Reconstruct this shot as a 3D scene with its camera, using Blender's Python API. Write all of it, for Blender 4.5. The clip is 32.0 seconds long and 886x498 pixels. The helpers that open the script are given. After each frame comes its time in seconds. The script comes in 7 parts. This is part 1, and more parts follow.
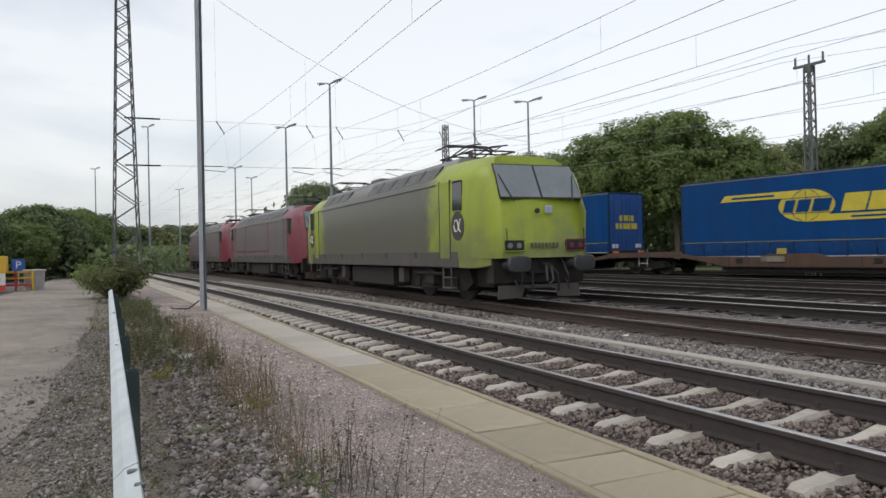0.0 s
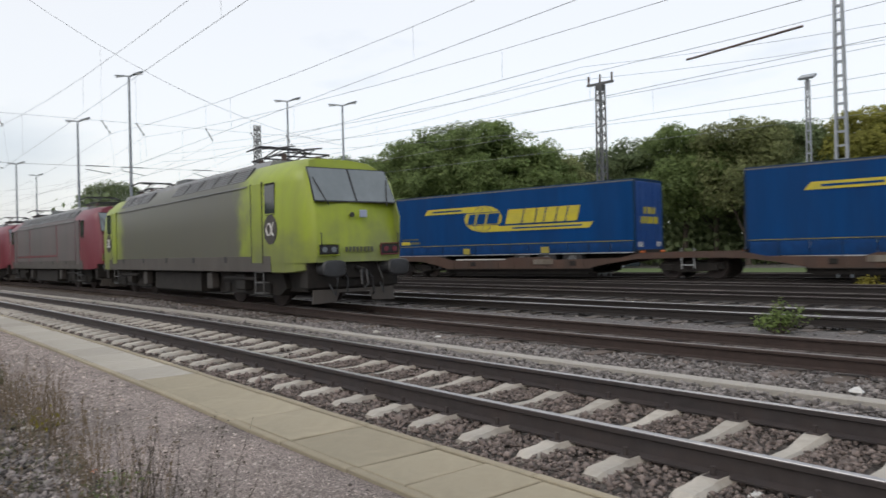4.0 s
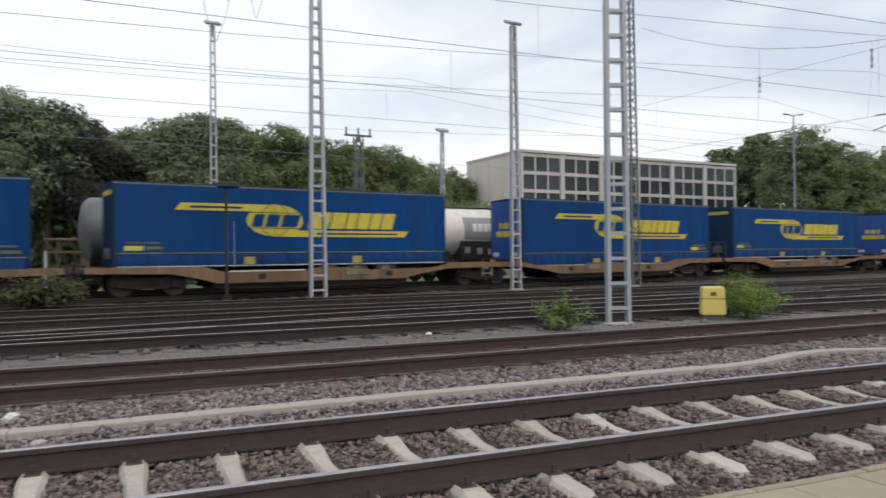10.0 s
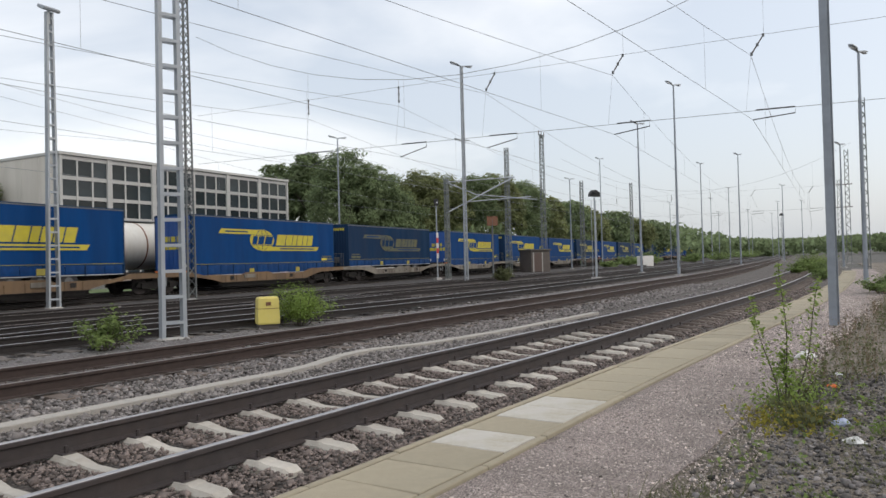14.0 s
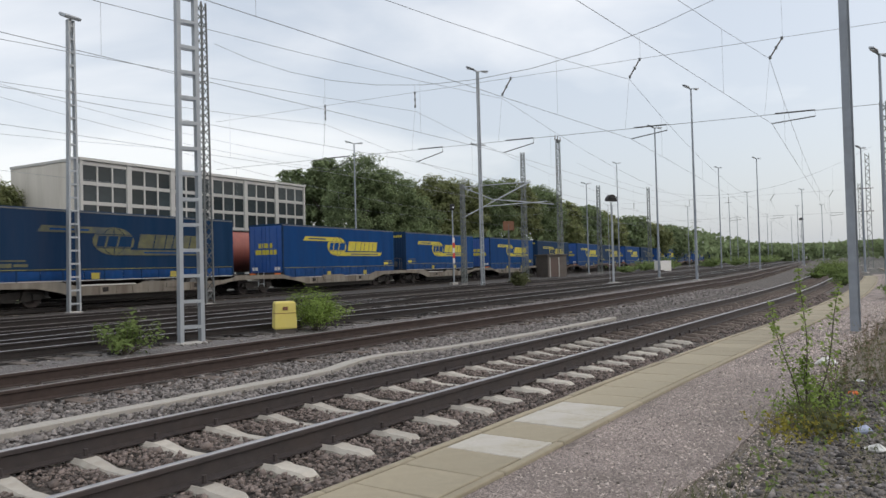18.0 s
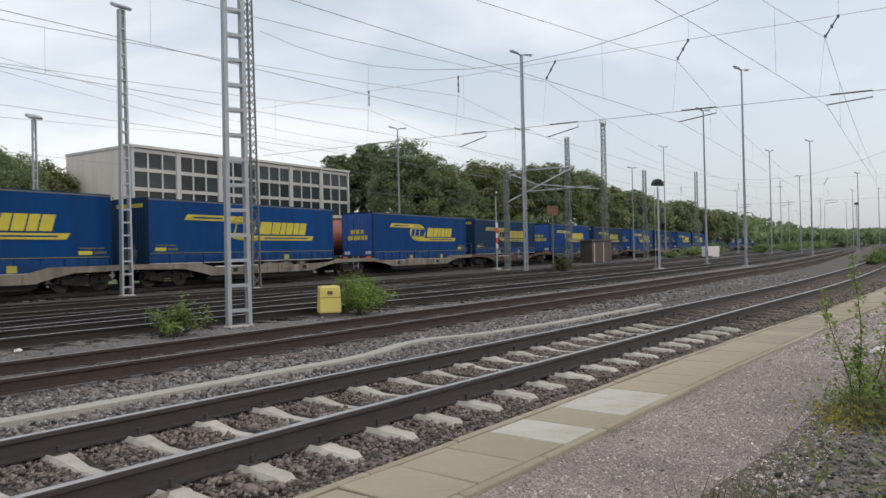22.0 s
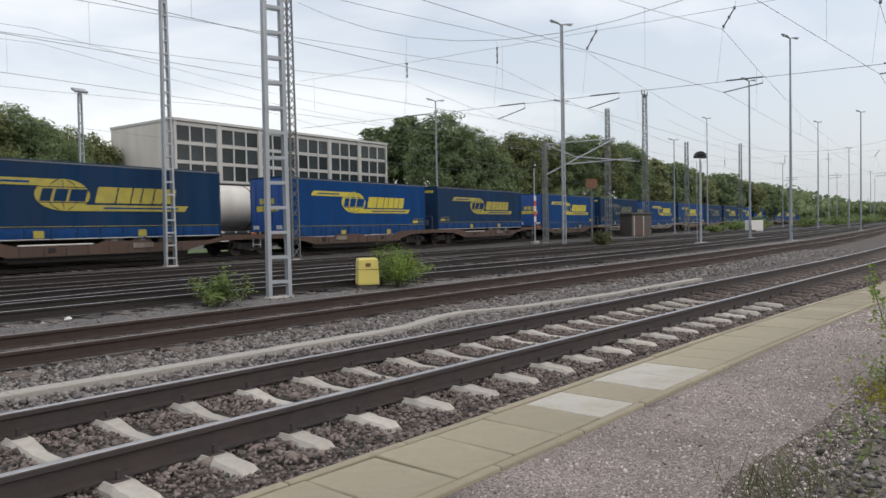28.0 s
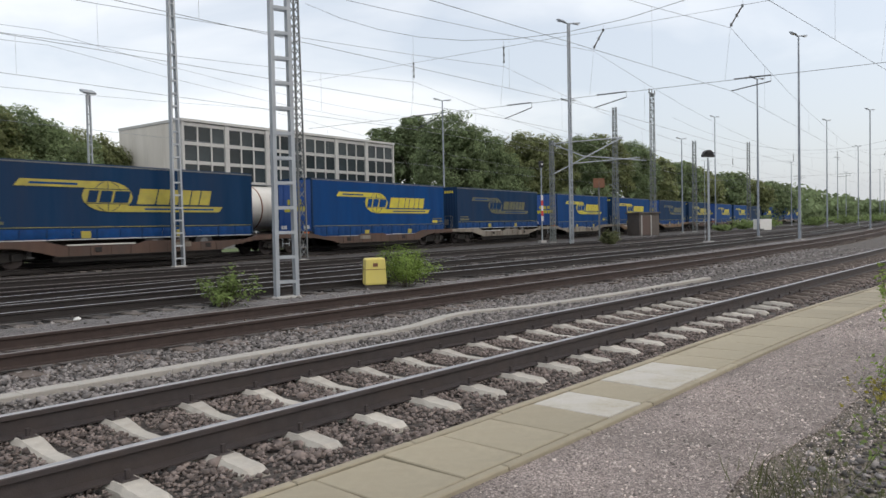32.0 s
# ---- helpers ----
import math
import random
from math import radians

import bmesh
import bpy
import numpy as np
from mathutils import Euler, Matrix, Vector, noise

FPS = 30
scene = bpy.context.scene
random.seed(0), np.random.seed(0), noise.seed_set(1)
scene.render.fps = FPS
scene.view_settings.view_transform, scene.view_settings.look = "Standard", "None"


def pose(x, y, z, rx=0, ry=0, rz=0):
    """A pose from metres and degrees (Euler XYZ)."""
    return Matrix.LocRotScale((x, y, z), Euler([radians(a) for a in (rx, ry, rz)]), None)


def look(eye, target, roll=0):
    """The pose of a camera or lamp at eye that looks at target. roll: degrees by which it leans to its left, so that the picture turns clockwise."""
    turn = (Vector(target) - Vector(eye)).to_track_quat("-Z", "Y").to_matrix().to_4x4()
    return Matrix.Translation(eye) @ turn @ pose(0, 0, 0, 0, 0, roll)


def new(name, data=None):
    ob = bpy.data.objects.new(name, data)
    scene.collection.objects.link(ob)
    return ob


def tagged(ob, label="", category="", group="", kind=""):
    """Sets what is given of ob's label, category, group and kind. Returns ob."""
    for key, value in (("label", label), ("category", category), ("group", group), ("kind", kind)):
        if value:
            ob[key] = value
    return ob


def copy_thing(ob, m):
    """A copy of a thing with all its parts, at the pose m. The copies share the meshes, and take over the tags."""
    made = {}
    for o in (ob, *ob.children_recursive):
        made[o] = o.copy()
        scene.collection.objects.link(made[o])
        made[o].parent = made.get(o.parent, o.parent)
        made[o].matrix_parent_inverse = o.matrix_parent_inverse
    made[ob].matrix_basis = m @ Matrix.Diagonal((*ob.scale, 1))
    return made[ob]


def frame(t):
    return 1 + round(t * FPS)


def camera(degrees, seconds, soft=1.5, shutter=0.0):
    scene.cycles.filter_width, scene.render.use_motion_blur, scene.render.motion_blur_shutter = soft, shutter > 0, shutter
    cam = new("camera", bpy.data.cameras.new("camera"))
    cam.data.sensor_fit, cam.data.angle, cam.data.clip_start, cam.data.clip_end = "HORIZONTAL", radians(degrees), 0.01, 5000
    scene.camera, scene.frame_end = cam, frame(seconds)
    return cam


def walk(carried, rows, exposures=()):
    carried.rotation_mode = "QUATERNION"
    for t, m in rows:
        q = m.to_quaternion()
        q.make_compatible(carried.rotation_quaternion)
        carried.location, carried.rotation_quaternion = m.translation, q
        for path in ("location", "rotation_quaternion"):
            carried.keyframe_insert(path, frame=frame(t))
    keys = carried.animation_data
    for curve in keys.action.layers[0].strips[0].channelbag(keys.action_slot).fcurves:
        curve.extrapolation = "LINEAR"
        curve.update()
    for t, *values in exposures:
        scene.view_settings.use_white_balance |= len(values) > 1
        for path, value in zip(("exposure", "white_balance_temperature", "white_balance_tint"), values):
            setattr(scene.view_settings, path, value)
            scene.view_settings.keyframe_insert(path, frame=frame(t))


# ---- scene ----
# ---- camera: it stands on a tripod and turns ----
cam = camera(62.02, 32.0, shutter=0.3)
EYE = (0.0, 0.0, 1.49)
TURNS = [
    (0.0, 90.19, 1.19, 60.01),
    (0.5, 90.30, 1.02, 59.93),
    (1.0, 90.24, 1.13, 59.94),
    (1.5, 90.18, 1.25, 59.95),
    (2.0, 90.19, 1.24, 59.98),
    (2.5, 90.10, 1.24, 59.29),
    (4.5, 90.17, 1.33, 39.72),
    (5.0, 90.11, 1.12, 33.89),
    (5.5, 90.12, 0.96, 27.24),
    (6.0, 90.05, 1.38, 21.44),
    (6.5, 89.96, 1.39, 15.86),
    (7.0, 90.01, 1.04, 11.14),
    (7.5, 90.47, 0.95, 6.19),
    (8.0, 90.64, 1.10, -0.00),
    (8.5, 90.68, 1.05, -6.49),
    (9.0, 90.54, 1.03, -13.18),
    (9.5, 90.45, 0.99, -20.18),
    (10.0, 90.62, 0.66, -27.96),
    (10.5, 90.54, 1.18, -35.35),
    (11.0, 90.16, 1.23, -42.01),
    (11.5, 90.22, 1.25, -47.21),
    (12.0, 90.41, 1.34, -51.90),
    (12.5, 90.57, 1.47, -56.67),
    (13.0, 90.69, 1.44, -59.95),
    (13.5, 90.78, 1.44, -61.62),
    (14.0, 90.91, 1.47, -61.47),
    (14.5, 91.05, 1.54, -60.84),
    (16.5, 91.48, 1.53, -60.40),
    (17.0, 91.50, 1.49, -60.31),
    (17.5, 91.42, 1.47, -60.26),
    (18.0, 91.32, 1.45, -60.21),
    (18.5, 91.27, 1.47, -60.17),
    (19.0, 91.14, 1.47, -60.12),
    (19.5, 91.07, 1.41, -60.06),
    (20.0, 91.00, 1.37, -59.86),
    (20.5, 90.86, 1.38, -59.55),
    (21.0, 90.59, 1.31, -58.70),
    (21.5, 90.47, 1.34, -57.62),
    (22.0, 90.25, 1.32, -56.86),
    (22.5, 90.14, 1.34, -56.13),
    (23.0, 90.05, 1.36, -55.42),
    (23.5, 90.09, 1.37, -54.67),
    (24.0, 90.13, 1.35, -54.19),
    (24.5, 90.16, 1.40, -53.89),
    (26.5, 90.25, 1.29, -53.32),
    (27.0, 89.31, 1.16, -53.66),
    (27.5, 88.61, 1.04, -53.88),
    (28.0, 88.20, 1.09, -53.94),
    (28.5, 88.00, 1.18, -53.94),
    (29.0, 87.81, 1.12, -53.93),
    (29.5, 87.79, 1.15, -53.78),
    (30.0, 87.66, 1.12, -53.70),
    (30.5, 87.67, 1.17, -53.66),
    (31.0, 87.88, 1.23, -53.65),
    (31.5, 88.12, 1.26, -53.54),
    (32.0, 88.19, 1.24, -53.39),
]
walk(cam, [(t, pose(*EYE, rx, ry, rz)) for t, rx, ry, rz in TURNS],
     [(0.0, -0.1), (5.5, -0.08), (7.0, 0.04), (11.0, 0.05), (14.0, 0.05), (18.0, -0.04), (24.0, -0.04), (27.0, -0.02), (30.0, 0.08), (32.0, 0.08)])

# ---- overcast daylight ----
world = bpy.data.worlds.new("overcast_sky")
scene.world = world
world.use_nodes = True
wn, wl = world.node_tree.nodes, world.node_tree.links
wn.clear()
sky = wn.new("ShaderNodeTexSky")
sky.sky_type = "NISHITA"
sky.sun_disc = False
sky.sun_elevation, sky.sun_rotation = radians(38), radians(150)
sky.air_density, sky.dust_density = 1.0, 4.0
coord = wn.new("ShaderNodeTexCoord")
stretch = wn.new("ShaderNodeMapping")
stretch.inputs["Location"].default_value = (-1.3, 2.1, 0.0)
stretch.inputs["Scale"].default_value = (1.0, 1.0, 3.2)
wl.new(coord.outputs["Generated"], stretch.inputs["Vector"])
clouds = wn.new("ShaderNodeTexNoise")
clouds.inputs["Scale"].default_value = 2.3
clouds.inputs["Detail"].default_value = 6.0
clouds.inputs["Roughness"].default_value = 0.5
clouds.inputs["Distortion"].default_value = 0.3
wl.new(stretch.outputs["Vector"], clouds.inputs["Vector"])
ramp = wn.new("ShaderNodeValToRGB")
ramp.color_ramp.elements[0].position, ramp.color_ramp.elements[0].color = 0.45, (0.61, 0.65, 0.7, 1)
ramp.color_ramp.elements[1].position, ramp.color_ramp.elements[1].color = 0.72, (0.975, 0.965, 0.95, 1)
# the cloud cover is brighter towards +y and -x
toward = wn.new("ShaderNodeVectorMath")
toward.operation = "DOT_PRODUCT"
toward.inputs[1].default_value = (-0.16, 0.28, 0.0)
wl.new(coord.outputs["Generated"], toward.inputs[0])
glow = wn.new("ShaderNodeMath")
glow.operation = "ADD"
wl.new(clouds.outputs["Fac"], glow.inputs[0])
wl.new(toward.outputs["Value"], glow.inputs[1])
wl.new(glow.outputs["Value"], ramp.inputs["Fac"])
cover = wn.new("ShaderNodeMix")
cover.data_type = "RGBA"
cover.inputs["Factor"].default_value = 0.93
wl.new(sky.outputs["Color"], cover.inputs["A"])
wl.new(ramp.outputs["Color"], cover.inputs["B"])
back = wn.new("ShaderNodeBackground")
back.inputs["Strength"].default_value = 0.92
wl.new(cover.outputs["Result"], back.inputs["Color"])
wout = wn.new("ShaderNodeOutputWorld")
wl.new(back.outputs["Background"], wout.inputs["Surface"])

sun = new("sun", bpy.data.lights.new("sun", "SUN"))
sun.data.energy, sun.data.angle, sun.data.color = 0.85, radians(30), (1.0, 0.94, 0.86)
sun.matrix_world = look((0, 0, 30), (14, 18, 0))


# ---- materials ----
def mat(name, base, rough=0.8, metal=0.0, var=0.25, scale=2.0, bump=0.0, bump_scale=40.0, dirt=None, dirt_amount=0.0,
        dirt_scale=0.6, island=0.0, objrand=0.0, spec=0.5, streak=False, grain=0.0):
    """A surface with variation at two scales: grain, stains and a fine relief."""
    m = bpy.data.materials.new(name)
    m.use_nodes = True
    n, l = m.node_tree.nodes, m.node_tree.links
    b = n["Principled BSDF"]
    b.inputs["Roughness"].default_value = rough
    b.inputs["Metallic"].default_value = metal
    b.inputs["Specular IOR Level"].default_value = spec
    tc = n.new("ShaderNodeTexCoord")
    vec = tc.outputs["Object"]
    if streak:
        mp = n.new("ShaderNodeMapping")
        mp.inputs["Scale"].default_value = (1.0, 1.0, 0.12)
        l.new(vec, mp.inputs["Vector"])
        svec = mp.outputs["Vector"]
    else:
        svec = vec
    no = n.new("ShaderNodeTexNoise")
    no.inputs["Scale"].default_value, no.inputs["Detail"].default_value, no.inputs["Roughness"].default_value = scale, 8.0, 0.65
    l.new(svec, no.inputs["Vector"])
    mr = n.new("ShaderNodeMapRange")
    mr.inputs["From Min"].default_value, mr.inputs["From Max"].default_value = 0.25, 0.75
    mr.inputs["To Min"].default_value, mr.inputs["To Max"].default_value = 1.0 - var, 1.0 + var
    l.new(no.outputs["Fac"], mr.inputs["Value"])
    value = mr.outputs["Result"]

    def times(a, source, amount):
        r = n.new("ShaderNodeMapRange")
        r.inputs["To Min"].default_value, r.inputs["To Max"].default_value = 1.0 - amount, 1.0 + amount
        l.new(source, r.inputs["Value"])
        k = n.new("ShaderNodeMath")
        k.operation = "MULTIPLY"
        l.new(a, k.inputs[0])
        l.new(r.outputs["Result"], k.inputs[1])
        return k.outputs["Value"]

    if island:
        geo = n.new("ShaderNodeNewGeometry")
        value = times(value, geo.outputs["Random Per Island"], island)
    if objrand:
        oi = n.new("ShaderNodeObjectInfo")
        value = times(value, oi.outputs["Random"], objrand)
    if grain:
        # single grains of gravel, each with its own tone
        vo = n.new("ShaderNodeTexVoronoi")
        vo.inputs["Scale"].default_value = grain
        l.new(vec, vo.inputs["Vector"])
        sx = n.new("ShaderNodeSeparateXYZ")
        l.new(vo.outputs["Color"], sx.inputs["Vector"])
        value = times(value, sx.outputs["X"], 0.6)
    hs = n.new("ShaderNodeHueSaturation")
    hs.inputs["Color"].default_value = (*base, 1)
    l.new(value, hs.inputs["Value"])
    colour = hs.outputs["Color"]
    if dirt:
        dn = n.new("ShaderNodeTexNoise")
        dn.inputs["Scale"].default_value, dn.inputs["Detail"].default_value, dn.inputs["Roughness"].default_value = dirt_scale, 10.0, 0.7
        l.new(svec, dn.inputs["Vector"])
        dr = n.new("ShaderNodeMapRange")
        dr.inputs["From Min"].default_value, dr.inputs["From Max"].default_value = 0.42, 0.66
        dr.inputs["To Max"].default_value = dirt_amount
        l.new(dn.outputs["Fac"], dr.inputs["Value"])
        mx = n.new("ShaderNodeMix")
        mx.data_type = "RGBA"
        l.new(dr.outputs["Result"], mx.inputs["Factor"])
        l.new(colour, mx.inputs["A"])
        mx.inputs["B"].default_value = (*dirt, 1)
        colour = mx.outputs["Result"]
    l.new(colour, b.inputs["Base Color"])
    if bump:
        bn = n.new("ShaderNodeTexNoise")
        bn.inputs["Scale"].default_value, bn.inputs["Detail"].default_value = bump_scale, 6.0
        l.new(vec, bn.inputs["Vector"])
        bu = n.new("ShaderNodeBump")
        bu.inputs["Strength"].default_value, bu.inputs["Distance"].default_value = bump, 0.02
        l.new(bn.outputs["Fac"], bu.inputs["Height"])
        l.new(bu.outputs["Normal"], b.inputs["Normal"])
    return m


def glass(name, tint, rough=0.08):
    m = mat(name, tint, rough, 0.0, 0.15, 1.5)
    return m


def leafy(m, share=0.5):
    """Lets part of the light through thin leaves."""
    n, l = m.node_tree.nodes, m.node_tree.links
    b = n["Principled BSDF"]
    tr = n.new("ShaderNodeBsdfTranslucent")
    l.new(b.inputs["Base Color"].links[0].from_socket, tr.inputs["Color"])
    mx = n.new("ShaderNodeMixShader")
    mx.inputs["Fac"].default_value = share
    l.new(b.outputs["BSDF"], mx.inputs[1])
    l.new(tr.outputs["BSDF"], mx.inputs[2])
    l.new(mx.outputs["Shader"], n["Material Output"].inputs["Surface"])
    return m


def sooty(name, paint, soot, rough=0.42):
    """Loco paint: clean at the ends, fading into grey soot along the body, and mixed greyer towards the bottom."""
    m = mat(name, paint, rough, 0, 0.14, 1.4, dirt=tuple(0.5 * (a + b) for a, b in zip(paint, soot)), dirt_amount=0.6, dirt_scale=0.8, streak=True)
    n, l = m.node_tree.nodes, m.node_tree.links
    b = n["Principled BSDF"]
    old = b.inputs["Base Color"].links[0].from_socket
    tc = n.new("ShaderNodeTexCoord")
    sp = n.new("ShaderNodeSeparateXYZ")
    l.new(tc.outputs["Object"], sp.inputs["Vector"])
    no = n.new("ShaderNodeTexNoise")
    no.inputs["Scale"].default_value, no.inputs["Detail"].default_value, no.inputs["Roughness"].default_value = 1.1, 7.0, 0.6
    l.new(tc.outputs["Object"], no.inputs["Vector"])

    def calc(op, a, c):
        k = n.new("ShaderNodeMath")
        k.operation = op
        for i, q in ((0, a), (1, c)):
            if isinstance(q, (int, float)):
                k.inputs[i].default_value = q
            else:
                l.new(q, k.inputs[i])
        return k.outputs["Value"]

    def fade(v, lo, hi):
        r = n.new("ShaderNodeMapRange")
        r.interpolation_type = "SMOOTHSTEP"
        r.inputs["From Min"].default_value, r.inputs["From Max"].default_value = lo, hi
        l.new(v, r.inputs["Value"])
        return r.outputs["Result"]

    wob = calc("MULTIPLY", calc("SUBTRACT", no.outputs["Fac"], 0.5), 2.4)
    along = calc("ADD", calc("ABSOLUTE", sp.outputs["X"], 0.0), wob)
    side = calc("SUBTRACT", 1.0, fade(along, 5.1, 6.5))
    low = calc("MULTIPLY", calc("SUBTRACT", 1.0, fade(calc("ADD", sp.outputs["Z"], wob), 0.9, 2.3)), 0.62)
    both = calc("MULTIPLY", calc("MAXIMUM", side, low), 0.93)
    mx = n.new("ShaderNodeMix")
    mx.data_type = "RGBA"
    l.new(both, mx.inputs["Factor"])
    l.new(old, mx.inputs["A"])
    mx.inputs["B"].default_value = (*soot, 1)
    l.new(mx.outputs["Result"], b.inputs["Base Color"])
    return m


M = {}
M["ground"] = mat("yard_gravel", (0.1, 0.095, 0.09), 0.95, var=0.35, scale=9, bump=0.9, bump_scale=60, dirt=(0.065, 0.065, 0.045), dirt_amount=0.7, dirt_scale=0.25, grain=25)
M["path"] = mat("gravel_path", (0.325, 0.272, 0.25), 0.95, var=0.95, scale=130, bump=1.0, bump_scale=130, dirt=(0.1, 0.092, 0.082), dirt_amount=0.6, dirt_scale=0.7, grain=95)
M["ballast_bed"] = mat("ballast_bed", (0.09, 0.078, 0.07), 0.95, var=0.5, scale=22, bump=1.0, bump_scale=30, grain=40)
M["yard_bed"] = mat("yard_bed", (0.045, 0.041, 0.039), 0.95, var=0.45, scale=14, bump=1.0, bump_scale=30, dirt=(0.075, 0.07, 0.066), dirt_amount=0.6, dirt_scale=0.5, grain=30)
M["ballast"] = mat("ballast_stone", (0.165, 0.134, 0.12), 0.9, var=0.3, scale=12, island=0.5, bump=0.3, bump_scale=60)
M["ballast_grey"] = mat("grey_ballast_stone", (0.19, 0.174, 0.166), 0.9, var=0.3, scale=12, island=0.6, bump=0.3, bump_scale=60)
M["rubble"] = mat("dark_rubble", (0.12, 0.112, 0.11), 0.9, var=0.35, scale=12, island=0.85, bump=0.3, bump_scale=60)
M["rubble_warm"] = mat("brown_grey_rubble", (0.21, 0.186, 0.176), 0.9, var=0.35, scale=12, island=0.85, bump=0.3, bump_scale=60)
M["pebble"] = mat("pebble", (0.22, 0.205, 0.19), 0.9, var=0.3, scale=14, island=0.7)
M["yard_stone"] = mat("dark_yard_stone", (0.095, 0.086, 0.081), 0.9, var=0.35, scale=10, island=0.9)
M["path_pebble"] = mat("path_grain", (0.4, 0.345, 0.315), 0.9, var=0.3, scale=14, island=0.8)
M["walkway"] = mat("fine_grey_gravel", (0.165, 0.155, 0.152), 0.95, var=0.4, scale=40, bump=1.0, bump_scale=110, dirt=(0.09, 0.083, 0.078), dirt_amount=0.6, dirt_scale=0.5, grain=60)
M["asphalt"] = mat("old_asphalt", (0.255, 0.222, 0.19), 0.92, var=0.25, scale=3, bump=0.5, bump_scale=90, dirt=(0.08, 0.072, 0.066), dirt_amount=0.6, dirt_scale=0.35, grain=130)
M["earth"] = mat("weedy_earth", (0.185, 0.16, 0.13), 0.95, var=0.65, scale=45, bump=1.0, bump_scale=90, dirt=(0.085, 0.075, 0.05), dirt_amount=0.6, dirt_scale=0.9, grain=80)
M["slab"] = mat("concrete_slab", (0.31, 0.272, 0.195), 0.88, var=0.16, scale=3.0, bump=0.25, bump_scale=90, dirt=(0.21, 0.19, 0.14), dirt_amount=0.5, dirt_scale=1.1, objrand=0.12)
M["slab_grey"] = mat("grey_concrete_slab", (0.37, 0.345, 0.3), 0.88, var=0.16, scale=3.0, bump=0.25, bump_scale=90, dirt=(0.26, 0.24, 0.2), dirt_amount=0.5, dirt_scale=1.1, objrand=0.15)
M["slab_pale"] = mat("pale_concrete_slab", (0.47, 0.45, 0.41), 0.88, var=0.16, scale=4.0, bump=0.25, bump_scale=90, dirt=(0.31, 0.275, 0.2), dirt_amount=0.8, dirt_scale=2.2)
M["sleeper"] = mat("sleeper_concrete", (0.42, 0.395, 0.35), 0.9, var=0.2, scale=5, bump=0.3, bump_scale=80, dirt=(0.25, 0.21, 0.17), dirt_amount=0.55, dirt_scale=2.2, objrand=0.14)
M["sleeper_dirty"] = mat("dirty_sleeper", (0.1, 0.08, 0.068), 0.92, var=0.3, scale=5, bump=0.3, bump_scale=60, objrand=0.2, island=0.25)
M["yard_sleeper"] = mat("dark_sleeper", (0.095, 0.082, 0.073), 0.92, var=0.3, scale=5, bump=0.3, bump_scale=60, island=0.6)
M["trough"] = mat("cable_trough_concrete", (0.38, 0.36, 0.325), 0.9, var=0.2, scale=2.5, bump=0.3, bump_scale=70, dirt=(0.19, 0.175, 0.15), dirt_amount=0.5, dirt_scale=0.8)
M["rail_side"] = mat("rusty_rail", (0.044, 0.037, 0.037), 0.7, 0.2, 0.3, 8, bump=0.2, bump_scale=120, dirt=(0.06, 0.042, 0.035), dirt_amount=0.4, dirt_scale=3)
M["rail_rust"] = mat("brown_rusty_rail", (0.042, 0.028, 0.024), 0.8, 0.1, 0.3, 8, bump=0.2, bump_scale=120)
M["rail_dark"] = mat("near_black_rail", (0.022, 0.018, 0.017), 0.75, 0.15, 0.3, 8, bump=0.2, bump_scale=120)
M["rail_top"] = mat("polished_rail_head", (0.4, 0.39, 0.395), 0.36, 0.95, 0.15, 6)
M["rail_top_dull"] = mat("dull_rail_head", (0.2, 0.175, 0.165), 0.45, 0.7, 0.2, 6)
M["steel"] = mat("galvanised_steel", (0.36, 0.39, 0.42), 0.55, 0.35, 0.18, 4, dirt=(0.25, 0.26, 0.27), dirt_amount=0.5, dirt_scale=2)
M["steel_dark"] = mat("weathered_dark_steel", (0.13, 0.145, 0.15), 0.7, 0.2, 0.25, 5, dirt=(0.13, 0.09, 0.07), dirt_amount=0.4, dirt_scale=2.5)
M["steel_green"] = mat("grey_green_steel", (0.085, 0.098, 0.098), 0.65, 0.2, 0.22, 5, dirt=(0.16, 0.12, 0.09), dirt_amount=0.4, dirt_scale=2.5)
M["steel_mid"] = mat("weathered_grey_green_steel", (0.16, 0.18, 0.178), 0.65, 0.2, 0.22, 5, dirt=(0.14, 0.125, 0.11), dirt_amount=0.4, dirt_scale=2.5)
M["pole_blue"] = mat("blue_grey_pole", (0.27, 0.3, 0.34), 0.6, 0.3, 0.15, 4, dirt=(0.2, 0.21, 0.22), dirt_amount=0.4)
M["wire"] = mat("wire", (0.3, 0.315, 0.33), 0.6, 0.3, 0.1, 3)
M["insulator"] = mat("brown_insulator", (0.09, 0.06, 0.05), 0.4, 0, 0.2, 9)
M["black"] = mat("black_paint", (0.018, 0.018, 0.02), 0.6, 0, 0.2, 6)
M["red"] = mat("red_paint", (0.5, 0.05, 0.045), 0.55, 0, 0.15, 5)
M["white"] = mat("white_paint", (0.62, 0.62, 0.6), 0.6, 0, 0.12, 4, dirt=(0.5, 0.48, 0.44), dirt_amount=0.4, dirt_scale=2)
M["lamp_glass"] = mat("lamp_cover", (0.62, 0.64, 0.66), 0.3, 0, 0.05, 5)
M["concrete"] = mat("concrete", (0.38, 0.37, 0.35), 0.9, 0, 0.2, 2, bump=0.3, bump_scale=50, dirt=(0.25, 0.24, 0.22), dirt_amount=0.5)
M["hut_wall"] = mat("stained_brown_grey_concrete", (0.11, 0.094, 0.083), 0.9, 0, 0.2, 2, bump=0.3, bump_scale=50, dirt=(0.09, 0.075, 0.065), dirt_amount=0.6)
